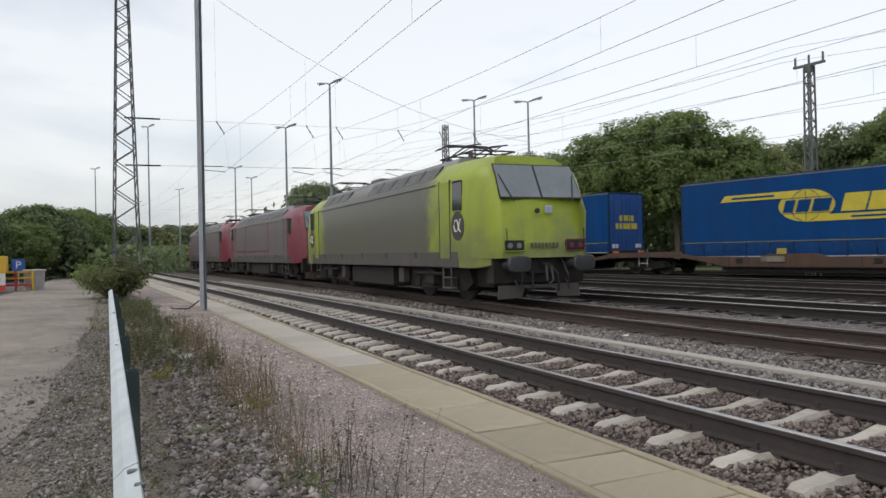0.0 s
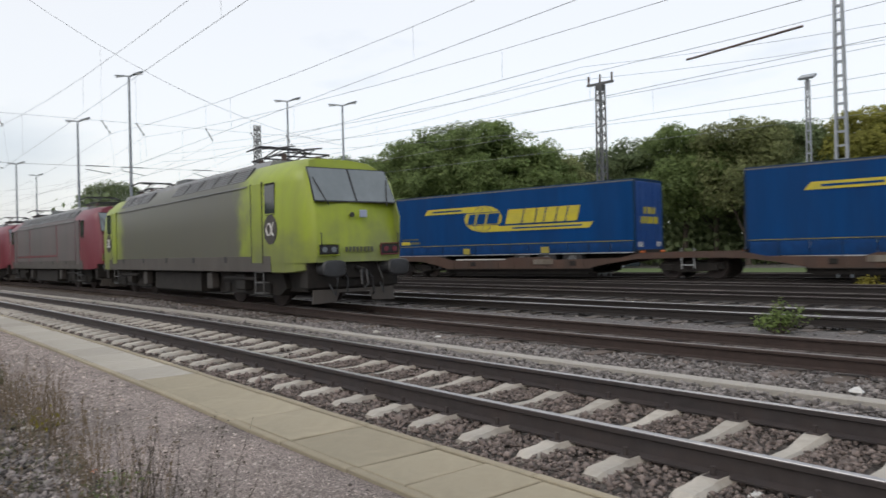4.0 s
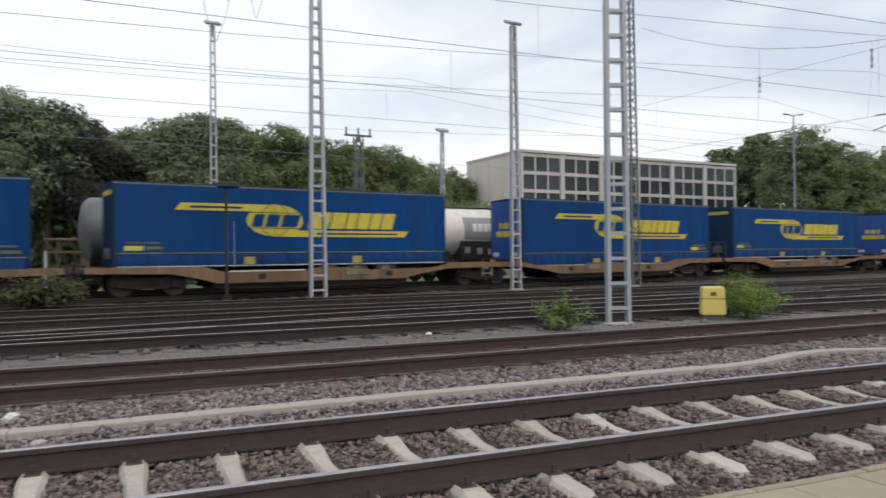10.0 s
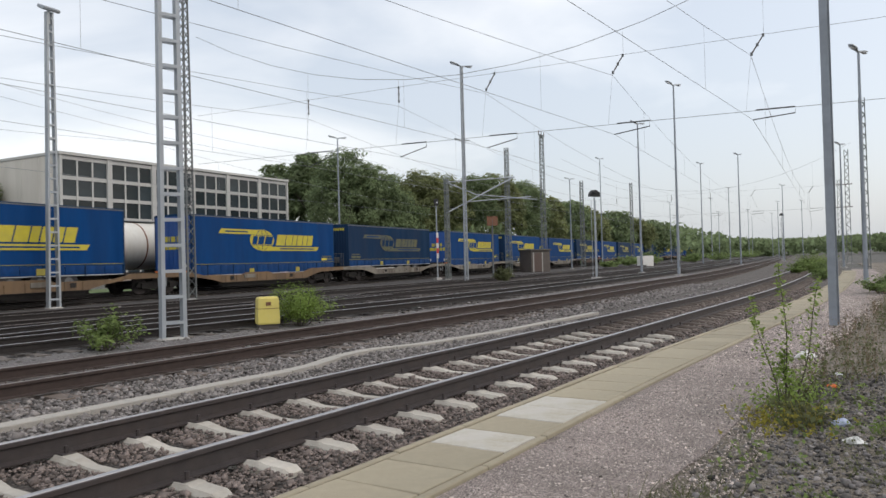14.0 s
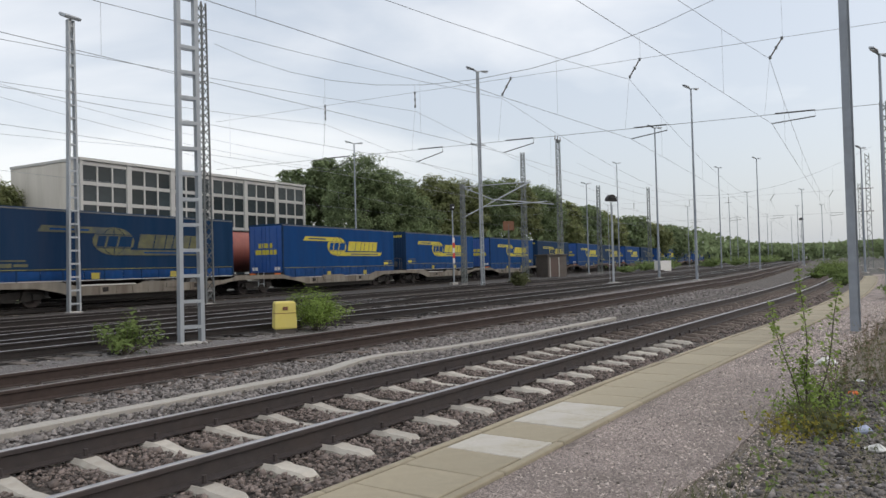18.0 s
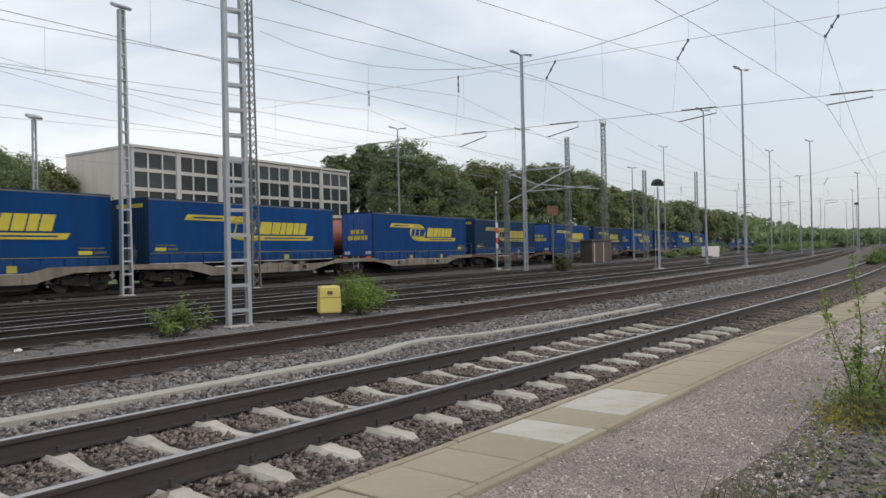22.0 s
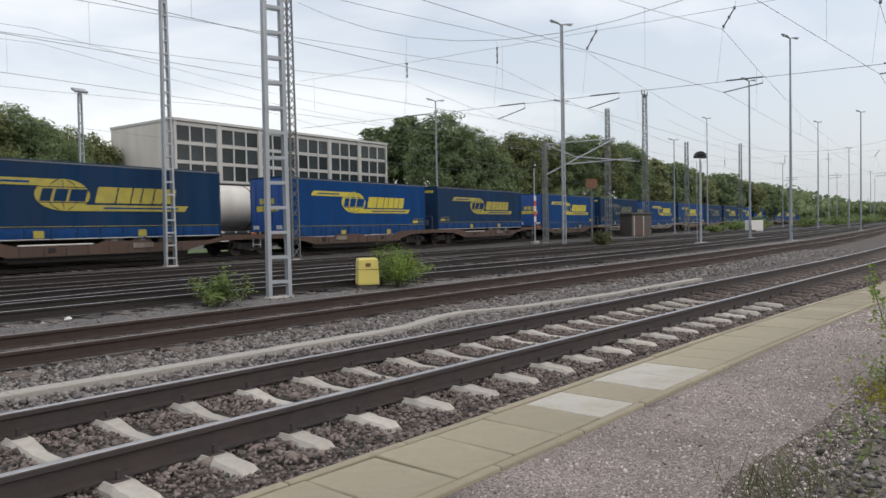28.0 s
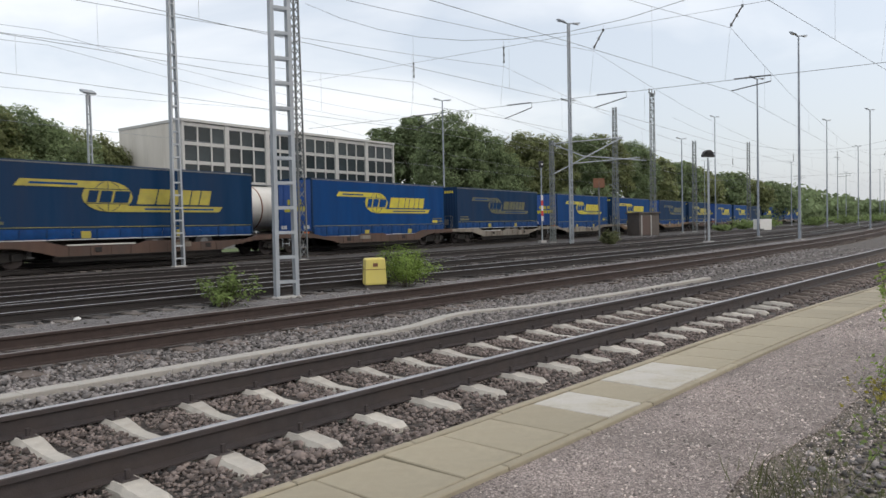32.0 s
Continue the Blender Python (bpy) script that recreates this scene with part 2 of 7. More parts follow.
M["yellow"] = mat("faded_yellow_plastic", (0.62, 0.52, 0.13), 0.6, 0, 0.15, 3, dirt=(0.4, 0.34, 0.14), dirt_amount=0.5, dirt_scale=3)
M["barrier"] = mat("galvanised_barrier", (0.5, 0.55, 0.57), 0.5, 0.3, 0.12, 4, dirt=(0.36, 0.39, 0.4), dirt_amount=0.5, dirt_scale=2.5)
M["post_green"] = mat("dark_green_post", (0.05, 0.07, 0.068), 0.6, 0.2, 0.2, 5)
M["blue_sign"] = mat("blue_sign", (0.02, 0.09, 0.36), 0.4, 0, 0.08, 3)
M["blue_pale"] = mat("pale_blue_film", (0.35, 0.4, 0.55), 0.4, 0, 0.1, 3)
M["yellow_bright"] = mat("bright_yellow_paint", (0.6, 0.38, 0.03), 0.5, 0, 0.12, 3)
M["tarp"] = mat("blue_tarpaulin", (0.005, 0.05, 0.175), 0.6, 0, 0.22, 1.2, bump=0.2, bump_scale=3, spec=0.06, dirt=(0.013, 0.038, 0.11), dirt_amount=0.6, dirt_scale=0.7, streak=True, objrand=0.1)
M["tarp_b"] = mat("faded_blue_tarpaulin", (0.009, 0.036, 0.09), 0.65, 0, 0.25, 1.2, bump=0.2, bump_scale=3, spec=0.06, dirt=(0.022, 0.034, 0.065), dirt_amount=0.75, dirt_scale=0.6, streak=True, objrand=0.1)
M["door_blue"] = mat("blue_door_panel", (0.009, 0.062, 0.25), 0.45, 0, 0.12, 2, dirt=(0.03, 0.09, 0.27), dirt_amount=0.4, dirt_scale=1.5, objrand=0.08)
M["skirt"] = mat("blue_side_skirt", (0.006, 0.045, 0.155), 0.6, 0, 0.25, 2, dirt=(0.012, 0.028, 0.08), dirt_amount=0.6, dirt_scale=1.6, spec=0.12)
M["logo"] = mat("yellow_print", (0.5, 0.43, 0.03), 0.6, 0, 0.15, 2.5, dirt=(0.35, 0.31, 0.09), dirt_amount=0.45, dirt_scale=1.2)
M["logo_dull"] = mat("dull_yellow_print", (0.36, 0.31, 0.045), 0.6, 0, 0.18, 2.5, dirt=(0.2, 0.18, 0.07), dirt_amount=0.5, dirt_scale=1.2)
M["logo_faded"] = mat("faded_yellow_print", (0.11, 0.11, 0.05), 0.65, 0, 0.3, 2.5, dirt=(0.022, 0.04, 0.075), dirt_amount=0.8, dirt_scale=1.0)
M["stripe"] = mat("olive_yellow_print", (0.24, 0.215, 0.04), 0.65, 0, 0.3, 2.5, dirt=(0.06, 0.08, 0.08), dirt_amount=0.6, dirt_scale=1.0)
M["rim"] = mat("dull_grey_rim", (0.12, 0.125, 0.13), 0.6, 0.3, 0.2, 4, dirt=(0.06, 0.05, 0.045), dirt_amount=0.6, dirt_scale=3)
M["alu"] = mat("aluminium", (0.4, 0.42, 0.44), 0.5, 0.5, 0.15, 4)
M["tyre"] = mat("rubber_tyre", (0.022, 0.022, 0.023), 0.85, 0, 0.3, 6)
M["under"] = mat("grimy_underframe", (0.016, 0.0145, 0.0135), 0.85, 0.1, 0.35, 4, dirt=(0.032, 0.025, 0.021), dirt_amount=0.5, dirt_scale=2)
M["wagon_tan"] = mat("tan_wagon_paint", (0.165, 0.105, 0.055), 0.75, 0, 0.25, 2, dirt=(0.09, 0.06, 0.04), dirt_amount=0.75, dirt_scale=0.9, streak=True)
M["wagon_brown"] = mat("brown_wagon_paint", (0.074, 0.042, 0.03), 0.78, 0, 0.25, 2, dirt=(0.05, 0.04, 0.035), dirt_amount=0.6, dirt_scale=0.9, streak=True)
M["wagon_grey"] = mat("pale_grey_wagon_paint", (0.2, 0.182, 0.152), 0.78, 0, 0.25, 2, dirt=(0.085, 0.063, 0.047), dirt_amount=0.8, dirt_scale=0.9, streak=True)
M["orange"] = mat("orange_lamp", (0.7, 0.16, 0.03), 0.4, 0, 0.1, 4)
M["green"] = mat("lime_green_paint", (0.265, 0.335, 0.018), 0.38, 0, 0.12, 1.4, dirt=(0.15, 0.165, 0.05), dirt_amount=0.65, dirt_scale=0.7, streak=True)
M["loco_grey"] = mat("sooty_grey_paint", (0.17, 0.158, 0.15), 0.55, 0, 0.2, 1.2, dirt=(0.12, 0.11, 0.1), dirt_amount=0.6, dirt_scale=0.6, streak=True)
M["loco_skirt"] = mat("dark_grey_sill", (0.045, 0.041, 0.039), 0.65, 0, 0.25, 3, dirt=(0.07, 0.06, 0.055), dirt_amount=0.5)
M["loco_sill"] = mat("grimy_grey_sill_paint", (0.075, 0.067, 0.06), 0.6, 0, 0.22, 2, dirt=(0.05, 0.045, 0.042), dirt_amount=0.6, dirt_scale=0.9, streak=True)
M["buffer_steel"] = mat("dark_greased_steel", (0.05, 0.053, 0.058), 0.45, 0.3, 0.3, 5, dirt=(0.03, 0.026, 0.024), dirt_amount=0.6, dirt_scale=3)
M["loco_roof"] = mat("light_grey_roof", (0.24, 0.25, 0.26), 0.6, 0.1, 0.2, 2, dirt=(0.13, 0.12, 0.11), dirt_amount=0.6, dirt_scale=0.8)
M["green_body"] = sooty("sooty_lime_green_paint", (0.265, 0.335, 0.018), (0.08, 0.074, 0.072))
M["grille"] = mat("dark_louvre", (0.06, 0.063, 0.067), 0.6, 0.2, 0.2, 6)
M["loco_red"] = mat("crimson_paint", (0.15, 0.022, 0.036), 0.42, 0, 0.12, 2, dirt=(0.2, 0.06, 0.07), dirt_amount=0.4, streak=True)
M["loco_light"] = mat("dirty_light_grey_paint", (0.105, 0.096, 0.095), 0.6, 0, 0.18, 1.5, dirt=(0.13, 0.1, 0.1), dirt_amount=0.6, dirt_scale=0.8, streak=True)
# the pale tint puts the sky's reflection into the colour of the panes
M["glass"] = glass("windscreen_glass", (0.19, 0.22, 0.235), 0.05)
M["glass_dark"] = glass("dark_glass", (0.035, 0.042, 0.048), 0.06)
M["plaster"] = mat("pale_plaster", (0.6, 0.57, 0.52), 0.9, 0, 0.1, 0.6, dirt=(0.45, 0.42, 0.37), dirt_amount=0.5, dirt_scale=0.25, streak=True)
M["bldg_frame"] = mat("white_concrete_frame", (0.44, 0.44, 0.43), 0.85, 0, 0.1, 1, dirt=(0.45, 0.44, 0.42), dirt_amount=0.4)
M["bldg_glass"] = mat("grey_window_glass", (0.032, 0.042, 0.048), 0.2, 0, 0.25, 0.4, objrand=0.35, spec=0.22)
M["tank_white"] = mat("cream_tank_paint", (0.56, 0.53, 0.46), 0.5, 0, 0.12, 1, dirt=(0.36, 0.3, 0.23), dirt_amount=0.6, dirt_scale=0.6, streak=True)
M["tank_pale"] = mat("pale_tank_paint", (0.66, 0.65, 0.6), 0.45, 0, 0.1, 1, dirt=(0.42, 0.38, 0.32), dirt_amount=0.5, dirt_scale=0.6, streak=True)
M["tank_panel"] = mat("mid_grey_tank_paint", (0.24, 0.25, 0.255), 0.5, 0, 0.12, 2)
M["tank_grey"] = mat("dark_grey_tank_paint", (0.12, 0.13, 0.135), 0.5, 0, 0.15, 1, dirt=(0.08, 0.08, 0.08), dirt_amount=0.6, streak=True)
M["tank_red"] = mat("dull_red_tank_paint", (0.26, 0.075, 0.055), 0.6, 0, 0.18, 1, dirt=(0.15, 0.055, 0.045), dirt_amount=0.6, streak=True)
M["rust"] = mat("rusty_sheet", (0.18, 0.085, 0.05), 0.85, 0, 0.3, 4)
M["bark"] = mat("bark", (0.09, 0.075, 0.06), 0.95, 0, 0.35, 8, bump=0.6, bump_scale=20)
M["grass"] = mat("grass_strip", (0.075, 0.12, 0.03), 0.9, 0, 0.35, 3, dirt=(0.1, 0.11, 0.05), dirt_amount=0.5)
for nm, c in (("leaf_mid", (0.215, 0.285, 0.11)), ("leaf_dark", (0.185, 0.235, 0.12)), ("leaf_grey", (0.225, 0.27, 0.17)),
              ("leaf_yellow", (0.31, 0.31, 0.08)), ("leaf_rust", (0.26, 0.17, 0.09)), ("leaf_purple", (0.075, 0.08, 0.072)),
              ("leaf_olive", (0.215, 0.24, 0.11)), ("weed_green", (0.17, 0.23, 0.075)), ("weed_dry", (0.2, 0.155, 0.105)),
              ("weed_olive", (0.115, 0.125, 0.06)), ("weed_yellow", (0.28, 0.25, 0.05)), ("sapling_leaf", (0.23, 0.32, 0.08))):
    M[nm] = leafy(mat(nm, c, 0.8, 0, 0.4, 0.28, island=0.35, objrand=0.1, spec=0.2))


# ---- mesh helpers ----
class Build:
    """Collects vertices and faces of one mesh."""

    def __init__(self):
        self.v, self.f = [], []

    def add(self, verts, faces):
        k = len(self.v)
        self.v += [tuple(p) for p in verts]
        self.f += [tuple(k + i for i in q) for q in faces]
        return self

    def box(self, x0, x1, y0, y1, z0, z1, m=None, bevel=0.0):
        b = bevel
        if b:
            vs, fs = [], []
            for z, e in ((z0, b), (z0 + b, 0), (z1 - b, 0), (z1, b)):
                vs += [(x0 + e, y0 + e, z), (x1 - e, y0 + e, z), (x1 - e, y1 - e, z), (x0 + e, y1 - e, z)]
            for r in range(3):
                for i in range(4):
                    j = (i + 1) % 4
                    fs.append((4 * r + i, 4 * r + j, 4 * r + 4 + j, 4 * r + 4 + i))
            fs += [(3, 2, 1, 0), (12, 13, 14, 15)]
        else:
            vs = [(x0, y0, z0), (x1, y0, z0), (x1, y1, z0), (x0, y1, z0), (x0, y0, z1), (x1, y0, z1), (x1, y1, z1), (x0, y1, z1)]
            fs = [(3, 2, 1, 0), (4, 5, 6, 7), (0, 1, 5, 4), (1, 2, 6, 5), (2, 3, 7, 6), (3, 0, 4, 7)]
        if m is not None:
            vs = [m @ Vector(p) for p in vs]
        return self.add(vs, fs)

    def tube(self, pts, r, n=6, r1=None, cap=True):
        pts = [Vector(p) for p in pts]
        r1 = r if r1 is None else r1
        vs, fs, last = [], [], len(pts) - 1
        for i, p in enumerate(pts):
            d = (pts[min(i + 1, last)] - pts[max(i - 1, 0)]).normalized()
            a = d.orthogonal().normalized() if abs(d.z) > 0.95 else d.cross(Vector((0, 0, 1))).normalized()
            c = d.cross(a)
            rr = r + (r1 - r) * i / max(last, 1)
            vs += [p + rr * (math.cos(2 * math.pi * k / n) * a + math.sin(2 * math.pi * k / n) * c) for k in range(n)]
        for i in range(last):
            for k in range(n):
                j = (k + 1) % n
                fs.append((i * n + k, i * n + j, i * n + n + j, i * n + n + k))
        if cap:
            fs += [tuple(range(n))[::-1], tuple(range(last * n, last * n + n))]
        return self.add(vs, fs)

    def prism(self, outline, y0, y1, axis="y"):
        """An outline in (x, z) drawn out from y0 to y1; with axis x an outline in (y, z) drawn out from x0 to x1."""
        n = len(outline)
        if axis == "y":
            vs = [(a, y0, b) for a, b in outline] + [(a, y1, b) for a, b in outline]
        elif axis == "x":
            vs = [(y0, a, b) for a, b in outline] + [(y1, a, b) for a, b in outline]
        else:
            vs = [(a, b, y0) for a, b in outline] + [(a, b, y1) for a, b in outline]
        fs = [(i, (i + 1) % n, n + (i + 1) % n, n + i) for i in range(n)] + [tuple(range(n))[::-1], tuple(range(n, 2 * n))]
        return self.add(vs, fs)

    def loft(self, rings, close=True, caps=True):
        n = len(rings[0])
        vs = [p for r in rings for p in r]
        fs = []
        for i in range(len(rings) - 1):
            for k in range(n if close else n - 1):
                j = (k + 1) % n
                fs.append((i * n + k, i * n + j, i * n + n + j, i * n + n + k))
        if caps:
            fs += [tuple(range(n))[::-1], tuple(range((len(rings) - 1) * n, len(rings) * n))]
        return self.add(vs, fs)

    def wheel(self, x, y, z, r, w, n=20):
        """A disc with its axle along y."""
        out = [(r * 0.93, -w / 2), (r, -w / 2 + 0.03), (r, w / 2 - 0.03), (r * 0.93, w / 2)]
        rings = [[(x + a * math.cos(2 * math.pi * k / n), y + b, z + a * math.sin(2 * math.pi * k / n)) for k in range(n)] for a, b in out]
        return self.loft(rings)

    def mesh(self, name, material, smooth=False):
        me = bpy.data.meshes.new(name)
        me.from_pydata(self.v, [], self.f)
        bm = bmesh.new()
        bm.from_mesh(me)
        bmesh.ops.recalc_face_normals(bm, faces=bm.faces)
        bm.to_mesh(me)
        bm.free()
        if smooth:
            me.polygons.foreach_set("use_smooth", [True] * len(me.polygons))
            me.set_sharp_from_angle(angle=radians(38))
        me.materials.append(material)
        return me


def thing(name, label, category, group="", kind="", at=None):
    ob = tagged(new(name), label, category, group, kind)
    ob.empty_display_size = 0.2
    if at is not None:
        ob.matrix_basis = at
    return ob


def part(name, b, material, parent, label="", smooth=False):
    ob = new(name, b.mesh(name, material, smooth))
    ob.parent = parent
    if label:
        tagged(ob, label)
    return ob


def single(name, b, material, label, category, group="", kind="", at=None, smooth=False):
    ob = tagged(new(name, b.mesh(name, material, smooth)), label, category, group, kind)
    if at is not None:
        ob.matrix_basis = at
    return ob


def array_mesh(name, verts, faces, material, smooth=False):
    """A mesh from arrays: verts (n, 3) and faces (m, k), all of k corners."""
    me = bpy.data.meshes.new(name)
    k = faces.shape[1]
    me.vertices.add(len(verts))
    me.vertices.foreach_set("co", np.asarray(verts, dtype=np.float32).ravel())
    me.loops.add(faces.size)
    me.loops.foreach_set("vertex_index", faces.astype(np.int32).ravel())
    me.polygons.add(len(faces))
    me.polygons.foreach_set("loop_start", np.arange(0, faces.size, k, dtype=np.int32))
    if smooth:
        me.polygons.foreach_set("use_smooth", np.ones(len(faces), dtype=bool))
    me.update(calc_edges=True)
    me.materials.append(material)
    return me


class Curve:
    """A smooth line y(x) through a few points."""

    def __init__(self, pts):
        self.x, self.y = np.array([p[0] for p in pts], float), np.array([p[1] for p in pts], float)
        d = np.diff(self.y) / np.diff(self.x)
        m = np.concatenate([[d[0]], (d[:-1] + d[1:]) / 2, [d[-1]]])
        self.m = m

    def at(self, x):
        x = np.asarray(x, float)
        i = np.clip(np.searchsorted(self.x, x) - 1, 0, len(self.x) - 2)
        h = self.x[i + 1] - self.x[i]
        t = (x - self.x[i]) / h
        t2, t3 = t * t, t * t * t
        y = (2 * t3 - 3 * t2 + 1) * self.y[i] + (t3 - 2 * t2 + t) * h * self.m[i] + (-2 * t3 + 3 * t2) * self.y[i + 1] + (t3 - t2) * h * self.m[i + 1]
        return np.where(x < self.x[0], self.y[0] + self.m[0] * (x - self.x[0]), np.where(x > self.x[-1], self.y[-1] + self.m[-1] * (x - self.x[-1]), y))

    def slope(self, x):
        return (self.at(np.asarray(x) + 0.25) - self.at(np.asarray(x) - 0.25)) / 0.5

    def place(self, x, z=0.0, side=0.0):
        s = float(self.slope(x))
        k = math.hypot(1, s)
        return pose(float(x) - side * s / k, float(self.at(x)) + side / k, z, 0, 0, math.degrees(math.atan(s)))


# ---- the plan: tracks and edges as lines y(x) ----
T1 = Curve([(-300, 21), (-150, 14), (-80, 10.35), (-44, 8.25), (-22, 6.93), (-12, 6.17), (-6, 5.63), (0, 5.19), (6, 4.72), (11, 4.3), (17, 3.85), (27, 3.12), (35, 2.8), (48, 2.55), (62, 2.6), (132, 4.3), (260, 9.5), (600, 26)])
T2 = Curve([(-300, 26), (-100, 16.6), (-60, 14.4), (-48, 13.75), (-32, 12.65), (-22, 11.65), (-12, 10.55), (-6, 10.05), (0, 9.72), (5, 9.42), (14, 8.95), (26, 8.4), (36, 8.2), (48, 7.85), (62, 8.0), (100, 9.3), (260, 15.5), (600, 32)])
T3 = Curve([(-300, 30), (-60, 18), (-12, 14.8), (-4, 14.55), (4, 14.15), (11, 13.85), (20, 12.95), (40, 12.5), (80, 13.0), (260, 20), (600, 38)])
T4 = Curve([(-300, 34), (-60, 22.4), (-12, 19.6), (4, 19.2), (12, 18.7), (26, 17.6), (50, 16.6), (100, 18), (260, 25), (600, 44)])
TX = Curve([(-40, 17.2), (-14, 15.05), (-6, 14.7), (0, 15.2), (4, 15.85), (10, 16.4), (18, 17.0), (26, 17.02), (40, 16.75)])
T5 = Curve([(-300, 34), (-60, 25.2), (-12, 24.0), (4, 23.4), (14, 22.7), (30, 22.2), (60, 22.6), (120, 26), (260, 34), (600, 56)])
T6 = Curve([(-600, -17.2), (0, 28.97), (600, 74.87)])
T7 = Curve([(-600, -11.4), (0, 34.3), (600, 80.2)])
SLAB_FAR = Curve([(-300, 16.5), (-80, 8.6), (-44, 6.85), (-23, 5.52), (-15, 4.9), (-9, 4.37), (-5, 3.98), (0, 3.55), (5, 3.12), (9.5, 2.8), (14, 2.38), (20, 1.75), (33, 0.8), (60, 0.1), (130, 1.2)])
TROUGH = Curve([(-300, 22), (-43, 10.4), (-17, 8.95), (-10, 8.3), (-2, 7.68), (3, 7.38), (6.5, 7.12), (8.6, 7.0), (9.6, 7.22), (10.6, 7.25), (11.6, 6.85), (18, 6.05), (40, 5.0)])

XS = np.concatenate([np.arange(-300, -90, 15), np.arange(-90, -30, 4), np.arange(-30, 40, 1.5), np.arange(40, 100, 4), np.arange(100, 301, 15)])


def strip(name, near, far, z, material, label, category, x0=-300, x1=300, kind="structure", drop=0.0):
    """A long flat band between two lines (functions of x), with a downturned edge."""
    xs = XS[(XS >= x0) & (XS <= x1)]
    b = Build()
    rings = []
    for x in xs:
        a, c = near(x), far(x)
        rings.append([(x, a, z - drop - 0.15), (x, a, z), (x, c, z), (x, c, z - drop - 0.15)])
    b.loft(rings, close=False, caps=False)
    return single(name, b, material, label, category, kind=kind)


def rail(track, side, parent, top, body, x0=-300, x1=300):
    xs = XS[(XS >= x0) & (XS <= x1)]
    prof = [(-0.072, 0.006), (-0.072, 0.018), (-0.012, 0.034), (-0.01, 0.13), (-0.036, 0.142), (-0.036, 0.172), (-0.03, 0.178), (0.03, 0.178), (0.036, 0.172), (0.036, 0.142), (0.01, 0.13), (0.012, 0.034), (0.072, 0.018), (0.072, 0.006)]
    rings, head = [], []
    for x in xs:
        m = track.place(x, 0, side)
        rings.append([m @ Vector((0, a, c)) for a, c in prof])
        head.append([m @ Vector((0, a, c)) for a, c in ((-0.033, 0.1745), (-0.027, 0.1815), (0.027, 0.1815), (0.033, 0.1745))])
    ob = part("rail", Build().loft(rings), body, parent)
    part("running_surface", Build().loft(head, close=False, caps=False), top, ob)
    return ob


def sleeper_mesh(material, half=1.28, w0=0.1, w1=0.078):
    rings = []
    for y, w, top in ((-half, w0 * 0.86, -0.03), (-half + 0.06, w0, 0.0), (-1.02, w0, 0.01), (-0.98, w0, 0.022), (-0.55, w0 * 0.97, 0.018), (-0.25, w1, -0.028),
                      (0.25, w1, -0.028), (0.55, w0 * 0.97, 0.018), (0.98, w0, 0.022), (1.02, w0, 0.01), (half - 0.06, w0, 0.0), (half, w0 * 0.86, -0.03)):
        rings.append([(-w - 0.02, y, -0.2), (-w, y, top - 0.035), (-w + 0.03, y, top), (w - 0.03, y, top), (w, y, top - 0.035), (w + 0.02, y, -0.2)])
    return Build().loft(rings).mesh("sleeper", material)


STONE_F = np.array([[0, 2, 4], [2, 1, 4], [1, 3, 4], [3, 0, 4], [2, 0, 5], [1, 2, 5], [3, 1, 5], [0, 3, 5]])
STONE_V = np.array([[1, 0, 0], [-1, 0, 0], [0, 1, 0], [0, -1, 0], [0, 0, 1], [0, 0, -1]], float)


def stones(name, xy, z, size, material, label, seed, flat=0.75, spread=0.35):
    """Many angular stones, each with its own shape, as one object."""
    rng = np.random.default_rng(seed)
    n = len(xy)
    s = size * rng.lognormal(0, spread, n)
    v = STONE_V[None] * (1 + rng.uniform(-0.35, 0.35, (n, 6, 1))) + rng.uniform(-0.28, 0.28, (n, 6, 3))
    q = rng.normal(size=(n, 4))
    q /= np.linalg.norm(q, axis=1)[:, None]
    w, x, y, zz = q.T
    R = np.stack([1 - 2 * (y * y + zz * zz), 2 * (x * y - zz * w), 2 * (x * zz + y * w), 2 * (x * y + zz * w), 1 - 2 * (x * x + zz * zz), 2 * (y * zz - x * w),
                  2 * (x * zz - y * w), 2 * (y * zz + x * w), 1 - 2 * (x * x + y * y)], 1).reshape(n, 3, 3)
    v = np.einsum("nij,nkj->nki", R, v)
    v[:, :, 2] *= flat
    v *= s[:, None, None]
    pos = np.concatenate([xy, (np.broadcast_to(z, (n,)) + rng.uniform(-0.3, 0.35, n) * s)[:, None]], 1)
    v += pos[:, None, :]
    f = (STONE_F[None] + (np.arange(n) * 6)[:, None, None]).reshape(-1, 3)
    return tagged(new(name, array_mesh(name, v.reshape(-1, 3), f, material)), label, "stones", kind="stuff")


